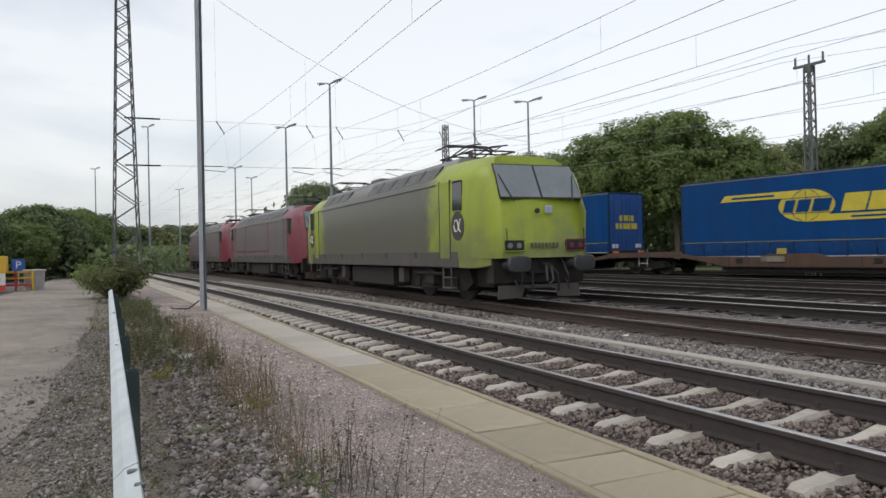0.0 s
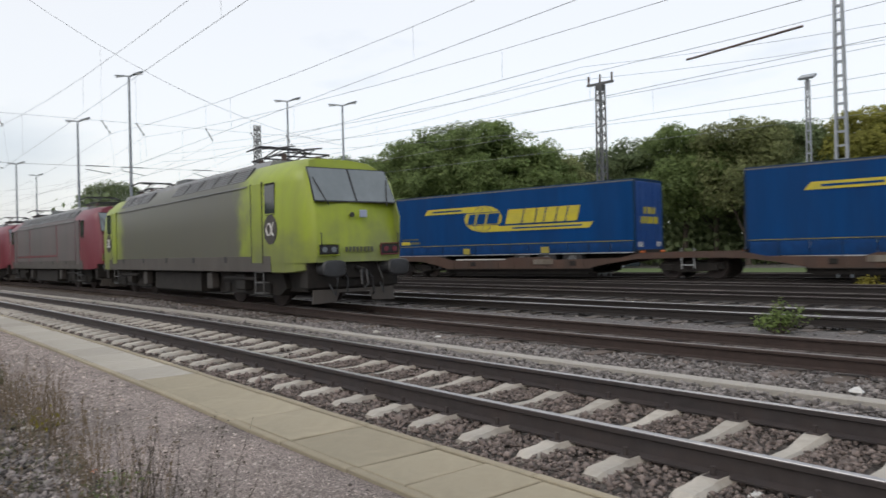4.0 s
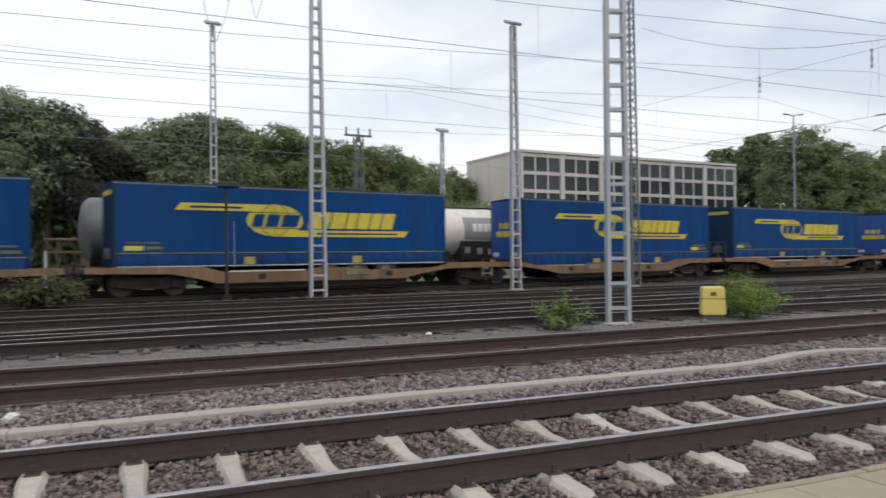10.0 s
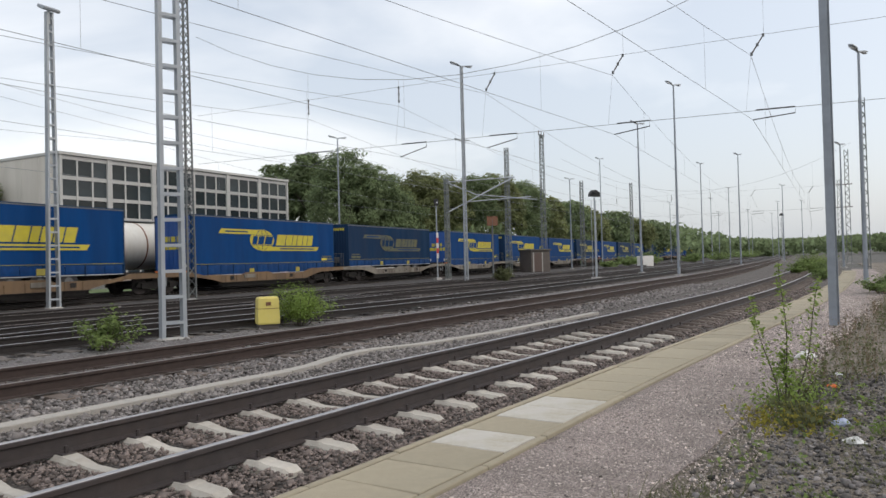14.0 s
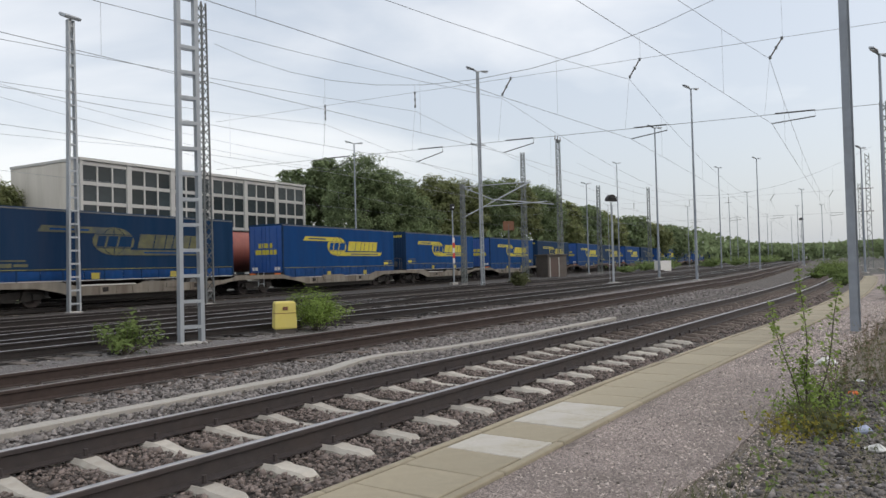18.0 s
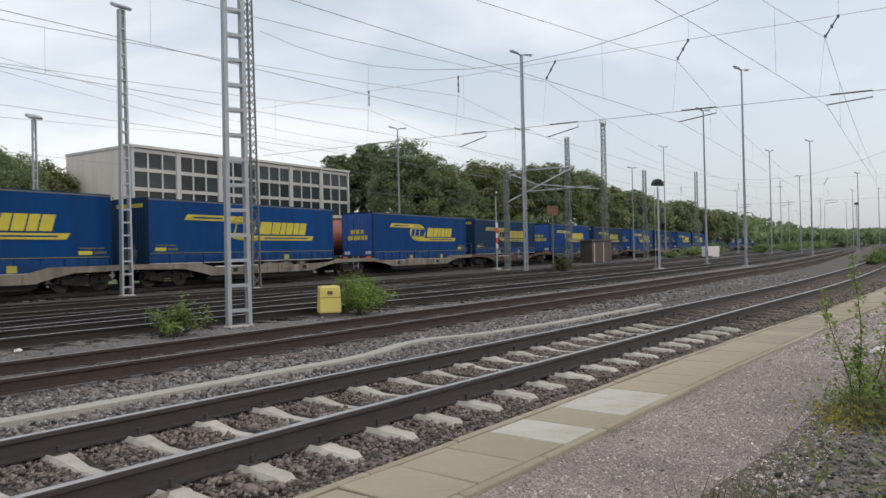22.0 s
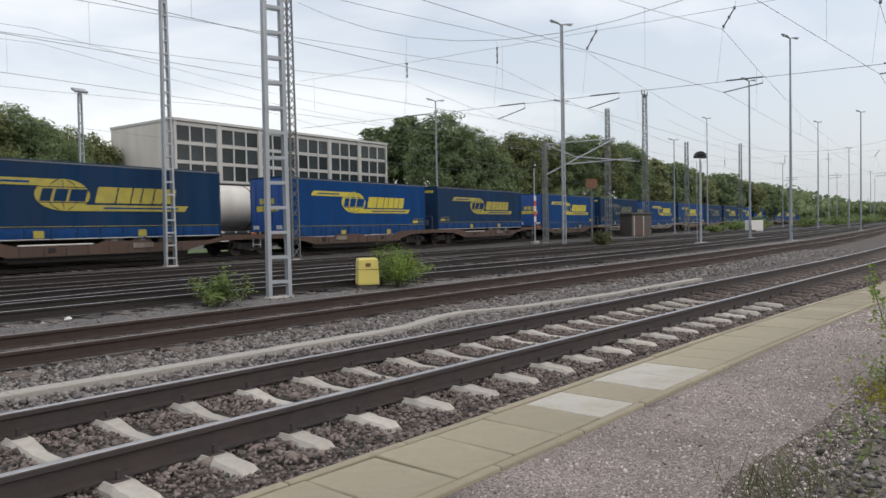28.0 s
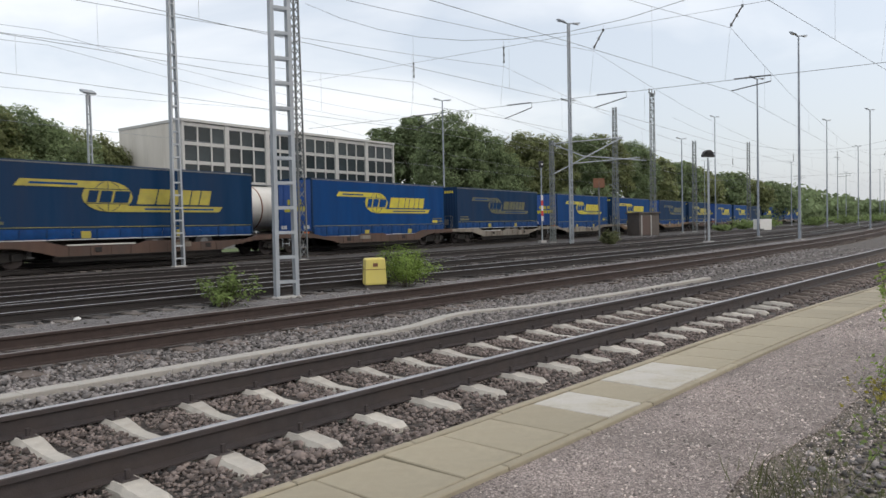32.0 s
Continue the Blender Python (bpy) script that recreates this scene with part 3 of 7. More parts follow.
def leaf_cards(centres, size, rng, droop=0.3, long=1.6, face=None):
    """Small leaf-shaped rhombs round the centres: verts and faces."""
    n = len(centres)
    a = rng.normal(size=(n, 3))
    a[:, 2] -= droop
    a /= np.linalg.norm(a, axis=1)[:, None]
    b = np.cross(a, rng.normal(size=(n, 3)))
    if face is not None:
        # leaves turn their faces outwards and up to the light
        nn = face + rng.normal(size=(n, 3)) * 0.45
        nn /= np.linalg.norm(nn, axis=1)[:, None] + 1e-9
        a -= nn * (a * nn).sum(1)[:, None]
        a /= np.linalg.norm(a, axis=1)[:, None] + 1e-9
        b = np.cross(nn, a)
    b /= np.linalg.norm(b, axis=1)[:, None] + 1e-9
    s = (size * rng.uniform(0.6, 1.3, n))[:, None]
    c = np.cross(a, b) * s * 0.12
    v = np.stack([centres - a * s * long * 0.5, centres + b * s * 0.5 + c, centres + a * s * long * 0.5, centres - b * s * 0.5 + c], 1)
    f = np.arange(4 * n).reshape(n, 4)
    return v.reshape(-1, 3), f


# ---- ground and tracks ----
def build_ground():
    b = Build()
    xs, ys = [-2500, -300, -60, 0, 60, 300, 2500], [-2500, -300, -20, 0, 40, 100, 300, 2500]
    b.add([(x, y, -0.1) for x in xs for y in ys], [(i * 8 + j, i * 8 + 8 + j, i * 8 + 9 + j, i * 8 + j + 1) for i in range(6) for j in range(7)])
    single("ground", b, M["ground"], "grey-brown gravel ground of a railway yard", "ground", kind="structure")
    strip("ballast_bed", lambda x: float(SLAB_FAR.at(x)) + 0.06, lambda x: float(T3.at(x)) + 2.6, -0.068, M["ballast_bed"], "dark ballast bed under the tracks", "ground")
    strip("gravel_path", lambda x: float(SLAB_FAR.at(x)) - 2.1 - 0.1 * math.sin(x * 0.9) - 0.06 * math.sin(x * 2.3), lambda x: float(SLAB_FAR.at(x)) - 0.6, -0.03, M["path"], "grey fine-gravel path beside the concrete slabs", "path", -70, 70)
    strip("verge", lambda x: float(SLAB_FAR.at(x)) - 5.3, lambda x: float(SLAB_FAR.at(x)) - 1.9, -0.045, M["earth"], "stony earth verge overgrown with weeds", "ground", -120, 100)
    edge, left = Curve([(-140, 9.5), (-68, 4.7), (-26, 2.1), (-12, 0.6), (-7.4, -0.05), (-4, -0.7), (3, -1.6), (30, -5)]), Curve([(-140, 7.0), (-68, 2.6), (-40, -0.3), (-36, -0.9), (-20, -3.4), (0, -6), (30, -8)])
    strip("road", lambda x: float(left.at(x)), lambda x: float(edge.at(x)) + 0.08 * math.sin(x * 1.3), -0.038, M["asphalt"], "worn grey-brown asphalt access road", "road", -140, 30)
    strip("yard_bed", lambda x: float(T3.at(x)) - 1.6, lambda x: float(T7.at(x)) + 2.5, -0.058, M["yard_bed"], "dark ballast of the yard tracks", "ground")
    strip("walkway", lambda x: float(T2.at(x)) + 1.2, lambda x: float(T3.at(x)) - 1.05, -0.046, M["walkway"], "smooth fine grey gravel between the tracks", "path", -40, 60)
    strip("grass_strip", lambda x: float(T7.at(x)) + 3.5, lambda x: float(T7.at(x)) + 14.0, -0.05, M["grass"], "mown green grass strip beyond the tracks", "lawn", -120, 40)


def build_tracks():
    for track, top, body, label in ((T1, "rail_top", "rail_side", "railway track of dark rails on pale concrete sleepers"), (T2, "rail_top_dull", "rail_rust", "railway track of rusty brown rails on dirty sleepers"),
                                    (T3, "rail_top", "rail_dark", "railway track of brown rails on dark sleepers"), (T4, "rail_top_dull", "rail_dark", "railway track of brown rails on dark sleepers"),
                                    (TX, "rail_top", "rail_dark", "rusty rails of a turnout track"), (T5, "rail_top_dull", "rail_dark", "railway track of brown rails on dark sleepers"), (T6, "rail_top", "rail_dark", "railway track under the freight train"), (T7, "rail_top_dull", "rail_dark", "railway track of brown rails under tank wagons")):
        t = thing("railway_track", label, "track", "tracks of the yard", "structure")
        x0, x1 = (-14, 26) if track is TX else (-300, 84) if track is T1 else (-300, 300)
        rail(track, -0.7535, t, M[top], M[body], x0, x1)
        rail(track, 0.7535, t, M[top], M[body], x0, x1)
        if track is T1:
            me, dirty = sleeper_mesh(M["sleeper"]), sleeper_mesh(M["sleeper_dirty"])
            fast = Build()
            fast.box(-0.055, 0.055, -0.17, 0.17, 0.012, 0.03, bevel=0.006)
            for k in (-1, 1):
                fast.tube([(0, k * 0.13, 0.03), (0, k * 0.13, 0.085)], 0.018, 6)
            fme = fast.mesh("rail_clip", M["rail_side"])
            for x in outward(track, 0.47, SLEEPER, -72, 75):
                m = track.place(x, 0)
                s = new("sleeper", me if x < 14.6 else dirty)
                s.parent, s.matrix_basis = t, m @ pose(0, 0, random.uniform(-0.006, 0.006), 0, 0, random.uniform(-0.5, 0.5))
                if -14 < x < 16:
                    for sy in (-1, 1):
                        c = new("rail_clip", fme)
                        c.parent, c.matrix_basis = s, pose(0, sy * 0.7535, 0)
        elif track is not TX:
            b = Build()
            x = -110.0
            while x < 140:
                m = track.place(x, (-0.046 if track is T2 else -0.035) + random.uniform(-0.02, 0.014), 0)
                b.box(-0.125, 0.125, -1.27, 1.27, -0.15, 0.015, m @ pose(0, 0, 0, 0, 0, random.uniform(-1.5, 1.5)))
                x += 0.65
            part("sleepers", b, M["sleeper_dirty"] if track is T2 else M["yard_sleeper"], t, "half-buried dirty sleepers")["kind"] = "stuff"


SLEEPER = 0.648


def outward(line, x, step, x0, x1):
    """Places along a line at even steps from x both ways."""
    out, q = [], x
    while q > x0:
        q -= step / math.hypot(1, float(line.slope(q)))
        out.append(q)
    out = out[::-1]
    while x < x1:
        out.append(x)
        x += step / math.hypot(1, float(line.slope(x)))
    return out


def build_slabs():
    row = thing("slab_edging", "row of pale sandy concrete slabs beside the track", "kerb", kind="structure")
    shapes = {}

    def slab_mesh(length, material):
        key = (round(length, 2), material)
        if key not in shapes:
            h = key[0] / 2 - 0.006
            shapes[key] = Build().box(-h, h, -0.345, 0.345, -0.12, 0.0, bevel=0.007).mesh("slab", M[material])
        return shapes[key]

    k = Build().box(-0.495, 0.495, -0.034, 0.034, -0.14, 0.008, bevel=0.008).mesh("kerb_stone", M["slab"])
    rnd = random.Random(4)
    # metre-long slabs up to a change of paving, then shorter ones
    joints = [-4.05]
    while joints[0] > -61:
        joints.insert(0, joints[0] - 1.0 / math.hypot(1, float(SLAB_FAR.slope(joints[0]))))
    while joints[-1] < 62:
        joints.append(joints[-1] + (0.545 if joints[-1] < 2.9 else 0.57) / math.hypot(1, float(SLAB_FAR.slope(joints[-1]))))
    for p, q in zip(joints[:-1], joints[1:]):
        x = (p + q) / 2
        length = (q - p) * math.hypot(1, float(SLAB_FAR.slope(x)))
        kind = "slab_grey" if x < -8.9 else "slab_pale" if 5.2 < x < 5.7 or 6.3 < x < 7.4 else "slab"
        s = new("slab", slab_mesh(length, kind))
        s.parent, s.matrix_basis = row, SLAB_FAR.place(x, rnd.uniform(-0.004, 0.004), -0.405) @ pose(0, 0, 0, rnd.uniform(-0.5, 0.5), rnd.uniform(-0.3, 0.3), rnd.uniform(-0.4, 0.4))
    for x in outward(SLAB_FAR, -4.57, 1.0, -61, 62):
        e = new("kerb_stone", k)
        e.parent, e.matrix_basis = row, SLAB_FAR.place(x, rnd.uniform(-0.006, 0.006), -0.005) @ pose(0, 0, 0, 0, 0, rnd.uniform(-0.4, 0.4))
        e = new("kerb_stone", k)
        e.parent, e.matrix_basis = row, SLAB_FAR.place(x, rnd.uniform(-0.012, 0.0), -0.8) @ pose(0, 0, 0, 0, 0, rnd.uniform(-0.4, 0.4))
    t = thing("cable_trough", "narrow concrete cable trough with lids between the tracks", "cable trough", kind="structure")
    lid = Build().box(-0.249, 0.249, -0.105, 0.105, -0.1, 0.0, bevel=0.008).mesh("lid", M["trough"])
    x = -44.0
    while x < 19.5:
        s = new("lid", lid)
        s.parent, s.matrix_basis = t, TROUGH.place(x, rnd.uniform(-0.006, 0.0)) @ pose(0, 0, 0, rnd.uniform(-1, 1), 0, rnd.uniform(-0.4, 0.4))
        x += 0.5 / math.hypot(1, float(TROUGH.slope(x)))


def build_stones():
    rng = np.random.default_rng(7)

    def band(n, x0, x1, near, far):
        x = rng.uniform(x0, x1, n)
        u = rng.uniform(0, 1, n)
        return np.stack([x, near(x) * (1 - u) + far(x) * u], 1)

    ties = np.array(outward(T1, 0.47, SLEEPER, -72, 75))

    def clear(p):
        i = np.clip(np.searchsorted(ties, p[:, 0]), 1, len(ties) - 1)
        lean = (p[:, 1] - T1.at(p[:, 0])) * T1.slope(p[:, 0])
        near = np.minimum(np.abs(p[:, 0] + lean - ties[i - 1]), np.abs(p[:, 0] + lean - ties[i]))
        return (near > 0.1) | (np.abs(p[:, 1] - T1.at(p[:, 0])) > 1.33)

    a = band(52000, -9, 12, lambda x: SLAB_FAR.at(x) + 0.05, lambda x: T1.at(x) + 1.5)
    a = a[clear(a)]
    z = np.where(np.abs(a[:, 1] - T1.at(a[:, 0])) < 1.4, -0.022, -0.04)
    stones("track_ballast", a, z, 0.0175, M["ballast"], "brown-grey angular track ballast between the sleepers", 1)
    a = band(24000, -34, 34, lambda x: SLAB_FAR.at(x) + 0.05, lambda x: T1.at(x) + 1.5)
    a = a[((a[:, 0] < -9) | (a[:, 0] > 12)) & clear(a)]
    stones("track_ballast", a, -0.04, 0.025, M["ballast"], "brown-grey angular track ballast between the sleepers", 2)
    a = band(34000, -14, 17, lambda x: T1.at(x) + 1.35, lambda x: T2.at(x) - 0.8)
    a = a[np.abs(a[:, 1] - TROUGH.at(a[:, 0])) > 0.14]
    stones("grey_ballast", a, -0.05, 0.023, M["ballast_grey"], "loose grey ballast between the tracks", 3)
    a = band(16000, -30, 40, lambda x: T1.at(x) + 1.35, lambda x: T2.at(x) - 0.8)
    a = a[((a[:, 0] < -14) | (a[:, 0] > 17)) & (np.abs(a[:, 1] - TROUGH.at(a[:, 0])) > 0.22)]
    stones("grey_ballast", a, -0.055, 0.034, M["ballast_grey"], "loose grey ballast between the tracks", 4)
    a = band(15000, -18, 30, lambda x: T2.at(x) - 1.3, lambda x: T2.at(x) + 1.3)
    stones("yard_stones", a, -0.064, 0.02, M["ballast"], "brown-stained stones round the rusty rails", 5)
    a = band(15000, -30, 46, lambda x: T3.at(x) - 1.5, lambda x: T5.at(x) + 2.5)
    stones("yard_ballast", a, -0.05, 0.034, M["yard_stone"], "dark ballast stones of the yard", 15, spread=0.5)
    a = band(5000, -30, 46, lambda x: T2.at(x) + 1.3, lambda x: T3.at(x) - 1.0)
    stones("walkway_gravel", a, -0.044, 0.016, M["ballast_grey"], "loose grey gravel on the walkway", 16, spread=0.5)
    a = band(40000, -7.5, 11, lambda x: SLAB_FAR.at(x) - 2.45, lambda x: SLAB_FAR.at(x) - 0.92)
    stones("path_gravel", a, -0.031, 0.006, M["path_pebble"], "fine grey gravel of the path", 6, spread=0.4)
    a = band(12000, -12, -1.0, lambda x: 0.4 - 0.1 * x, lambda x: SLAB_FAR.at(x) - 2.3)
    patch = np.sin(a[:, 0] * 1.7 + a[:, 1] * 2.3) + 0.6 * np.sin(a[:, 0] * 4.1 - a[:, 1] * 3.3)
    a = a[rng.uniform(-1.3, 1.3, len(a)) < patch + 0.7]
    stones("verge_rubble", a, -0.036, 0.0165, M["rubble_warm"], "coarse brown-grey rubble between barrier and path", 14, spread=0.45)
    a = band(15000, -11, 10, lambda x: SLAB_FAR.at(x) - 4.6, lambda x: SLAB_FAR.at(x) - 2.1)
    stones("verge_stones", a, -0.04, 0.0125, M["ballast_grey"], "grey stones in the weedy verge", 8, spread=0.45)
    a = band(8000, 2.2, 10.5, lambda x: SLAB_FAR.at(x) - 4.4, lambda x: SLAB_FAR.at(x) - 2.2)
    a = a[rng.uniform(0, 1, len(a)) < np.clip((SLAB_FAR.at(a[:, 0]) - a[:, 1] - 2.15) * 2.2, 0.05, 1)]
    stones("verge_rubble", a, -0.04, 0.0155, M["rubble"], "coarse dark grey stones beside the path", 10, spread=0.4)
    a = band(16000, 11, 27, lambda x: SLAB_FAR.at(x) - 2.3, lambda x: SLAB_FAR.at(x) - 0.92)
    stones("path_gravel", a, -0.032, 0.011, M["path_pebble"], "fine grey gravel of the path", 11, spread=0.4)
    a = band(16000, -19, -7.5, lambda x: SLAB_FAR.at(x) - 2.3, lambda x: SLAB_FAR.at(x) - 0.92)
    stones("path_gravel", a, -0.032, 0.009, M["path_pebble"], "fine grey gravel of the path", 12, spread=0.4)
    a = band(20000, -17, -1.5, lambda x: -0.75 - 0.1 * x + 0.25 * np.sin(x * 1.9), lambda x: -0.02 - 0.1 * x)
    stones("road_edge_gravel", a, -0.04, 0.0065, M["pebble"], "loose gravel along the edge of the road", 9, spread=0.5)


# ---- the freight train ----
def slanted(b, x0, x1, z0, z1, y, lean=0.28):
    k = lean * (z1 - z0)
    b.prism([(x0, z0), (x1, z0), (x1 + k, z1), (x0 + k, z1)], y - 0.006, y)


def build_trailer(rear_right, tarp, logo, label, low=False):
    """A curtain-sided semi-trailer, 13.62 m long, from x = 0 to the right; its near side looks to -y. z = 0 is the rail head."""
    t = thing("semi_trailer", label, "trailer", "semi-trailers on the freight train")
    L, y0, y1, z0, z1 = 13.62, -1.27, 1.27, 1.12, 4.1
    n, hem0 = 40, 1.39 if low else 1.51
    for side, y in ((-1, y0), (1, y1)):
        b = Build()
        rings = []
        for i in range(n + 1):
            x = 0.09 + (L - 0.18) * i / n
            d = side * (0.012 * math.sin(i * 2.1) + 0.008 * math.sin(i * 0.9 + 1))
            rings.append([(x, y + d * 0.3, hem0), (x, y + d, 2.2), (x, y + d * 0.8, 3.2), (x, y, z1 - 0.08), (x, y - side * 0.03, z1 - 0.08), (x, y - side * 0.03, hem0)])
        b.loft(rings)
        part("curtain", b, M[tarp], t, "blue tarpaulin curtain with yellow print", True)
    part("roof", Build().prism([(y0 + 0.01, z1 - 0.1), (y0 + 0.03, z1), (0, z1 + 0.03), (y1 - 0.03, z1), (y1 - 0.01, z1 - 0.1)], 0.02, L - 0.02, "x"), M["tarp_b"], t)
    part("roof_rail", Build().box(0.0, L, y0 - 0.012, y0 + 0.03, z1 - 0.1, z1 - 0.045), M["steel_dark"], t, "grey edge rail")
    part("chassis", Build().box(0.3, L - 0.3, -0.55, -0.4, 0.72, 1.12).box(0.3, L - 0.3, 0.4, 0.55, 0.72, 1.12).box(0.02, L - 0.02, y0 + 0.1, y1 - 0.1, 1.02, 1.12), M["under"], t)
    # curtain hem over folded pockets; a low trailer hangs deep in its wagon
    hem, foot = (1.4, 0.86) if low else (1.52, 1.1)
    pitch = (L - 0.24) / 13
    for i in range(13):
        x = 0.12 + i * pitch
        b = Build().loft([[(x + u * pitch, y0 - 0.004 - bulge, z) for z, bulge in ((foot + 0.02 * (i % 3 == 1), 0.0), (foot + 0.12, 0.018 * w), (hem - 0.14, 0.026 * w), (hem - 0.02, 0.0))]
                          + [(x + u * pitch, y0 + 0.03, hem - 0.02), (x + u * pitch, y0 + 0.03, foot + 0.02)] for u, w in ((0.015, 0.0), (0.1, 0.9), (0.3, 1.0), (0.46, 0.4), (0.5, 0.0), (0.54, 0.5), (0.72, 1.0), (0.9, 0.8), (0.985, 0.0))])
        part("skirt_panel", b, M["skirt"], t, smooth=True)
        if i % 2:
            part("strap", Build().box(x - 0.022, x + 0.022, y0 - 0.03, y0 - 0.006, foot - 0.05, hem + 0.02), M["tarp_b"], t)
    part("side_stripe", Build().box(0.1, L - 0.1, y0 - 0.014, y0 + 0.02, hem + 0.03, hem + 0.058), M["stripe"], t, "thin yellow stripe")
    part("hem_rail", Build().box(0.1, L - 0.1, y0 - 0.012, y0 + 0.04, foot - 0.04, foot), M["alu"], t, "grey edge rail below the curtain")
    for x in (0.35, 0.68):
        part("clamp_plate", Build().box(L * x - 0.2, L * x + 0.2, y0 - 0.05, y0 - 0.032, foot + 0.02, foot + 0.3, bevel=0.006), M["logo_dull"], t, "yellow lifting plate")
    for x in (0.0, L - 0.09):
        for y in (y0 - 0.005, y1 - 0.085):
            part("corner_post", Build().box(x, x + 0.09, y, y + 0.09, z0, z1 - 0.02), M["tarp_b"], t)
    # the printed sign: bar, oval globe, slanted blocks and lower bar
    yl = y0 - 0.018
    g = Build()
    slanted(g, 0.15 * L, 0.42 * L, 3.13, 3.4, yl, 0.8)
    up = part("upper_bar", g, M[logo], t, "yellow printed bar")
    part("small_print", Build().box(0.19 * L, 0.33 * L, yl - 0.012, yl - 0.007, 3.22, 3.3), M["tarp"], up, "dark unreadable small print")
    g = Build()
    pts = [(0.425 * L + 1.12 * math.cos(a) * (1 if math.cos(a) > 0 else 1), 2.8 + 0.62 * math.sin(a)) for a in [2 * math.pi * k / 36 for k in range(36)]]
    g.prism(pts, yl - 0.008, yl - 0.001)
    oval = part("oval_emblem", g, M[logo], t, "yellow oval with dark slanted blocks")
    g = Build()
    for k in (-0.62, 0.0, 0.62):
        arc = [(0.425 * L + k * math.sqrt(max(0, 1 - (s / 0.62) ** 2)), yl - 0.012, 2.8 + s) for s in np.linspace(-0.6, 0.6, 9)]
        g.tube(arc, 0.014, 4)
    for s in (-0.3, 0.3):
        w = 1.12 * math.sqrt(1 - (s / 0.62) ** 2)
        g.tube([(0.425 * L - w, yl - 0.012, 2.8 + s), (0.425 * L + w, yl - 0.012, 2.8 + s)], 0.013, 4)
    part("globe_line", g, M[tarp], oval)
    g = Build()
    for k, w in ((-0.95, 0.42), (-0.42, 0.52), (0.2, 0.7)):
        slanted(g, 0.425 * L + k, 0.425 * L + k + w, 2.55, 3.03, yl - 0.016, 0.3)
    part("dark_block", g, M[tarp], oval)
    g = Build()
    x = 0.522 * L
    for w in (0.95, 0.7, 0.48, 0.6, 0.52, 0.62):
        slanted(g, x, x + w - 0.07, 2.5, 3.16, yl, 0.28)
        x += w
    part("letter_block", g, M[logo], t, "slanted yellow blocks in a row")
    g = Build()
    slanted(g, 0.425 * L, 0.845 * L, 2.17, 2.42, yl, 0.8)
    bar = part("lower_bar", g, M[logo], t, "yellow printed bar")
    part("small_print", Build().box(0.55 * L, 0.82 * L, yl - 0.012, yl - 0.007, 2.26, 2.33), M["tarp"], bar, "dark unreadable small print")
    xs = 0.025 * L if rear_right else 0.885 * L
    part("side_print", Build().box(xs, xs + 0.62, yl, yl + 0.008, hem + 0.14, hem + 0.3), M[logo], t, "small yellow printed field")
    part("side_print", Build().box(xs + 0.7, xs + 1.3, yl, yl + 0.008, hem + 0.17, hem + 0.28), M["logo_faded"], t, "small yellow unreadable print")
    part("side_print", Build().box(xs + 0.05, xs + 1.2, yl, yl + 0.008, hem + 0.38, hem + 0.44), M["logo_faded"], t, "small yellow unreadable print")
    # rear doors, front wall, running gear; s turns them round
    r, fr, s = (L, 0.0, 1) if rear_right else (0.0, L, -1)
    for k in (-1, 1):
        ya, yb = (0.012, y1 - 0.05) if k > 0 else (y0 + 0.05, -0.012)
        doors = part("rear_door", Build().box(min(r, r - s * 0.06), max(r, r - s * 0.06), ya, yb, z0 + 0.06, z1 - 0.1, bevel=0.012), M["door_blue"], t, "bright blue rear door")
        for q in (0.3, 0.85):
            part("lock_rod", Build().tube([(r + s * 0.03, k * q, z0 + 0.1), (r + s * 0.03, k * q, z1 - 0.15)], 0.018, 6), M["door_blue"], doors)
    g = Build()
    xa, xb = min(r + s * 0.004, r + s * 0.012), max(r + s * 0.004, r + s * 0.012)
    for k, w in ((-0.5, 0.26), (-0.16, 0.28), (0.2, 0.34)):
        g.box(xa, xb, k, k + w, 2.66, 2.95)
    for k in (-0.85, -0.52, -0.24, 0.03, 0.28, 0.54):
        g.box(xa, xb, k, k + 0.25, 2.26, 2.55)
    part("door_print", g, M["logo"], doors, "two rows of yellow blocks")
    g = Build().box(min(r, r + s * 0.12), max(r, r + s * 0.12), y0 + 0.05, y1 - 0.05, z0 - 0.12, z0 + 0.06, bevel=0.02)
    bump = part("bumper", g, M["under"], t, "rear bumper with lights")
    for k in (-1, 1):
        part("tail_lamp", Build().box(min(r, r + s * 0.15), max(r, r + s * 0.15), k * 0.95 - 0.2, k * 0.95 + 0.2, z0 - 0.07, z0 + 0.02, bevel=0.01), M["orange"], bump, "orange tail lamp")
        part("sign_plate", Build().box(min(r, r + s * 0.02), max(r, r + s * 0.02), k * 0.85 - 0.2, k * 0.85 + 0.2, 1.3, 1.5), M["white"], doors)
    ribs = [(fr + s * 0.08, y1 - 0.03), (fr + s * 0.08, y0 + 0.03)]
    for k in range(-5, 6):
        ribs += [(fr, k * 0.22 - 0.04), (fr - s * 0.02, k * 0.22 - 0.03), (fr - s * 0.02, k * 0.22 + 0.03), (fr, k * 0.22 + 0.04)]
    w = Build().prism(ribs, z0, z1 - 0.06, "z")
    front = part("front_wall", w, M["tarp_b"], t, "ribbed dark blue front wall")
    g = Build()
    for k in range(9):
        g.box(min(fr - s * 0.03, fr - s * 0.022), max(fr - s * 0.03, fr - s * 0.022), -0.95 + k * 0.2, -0.8 + k * 0.2, 3.66, 3.84)
    part("front_print", g, M["logo"], front, "small yellow blocks in a row")
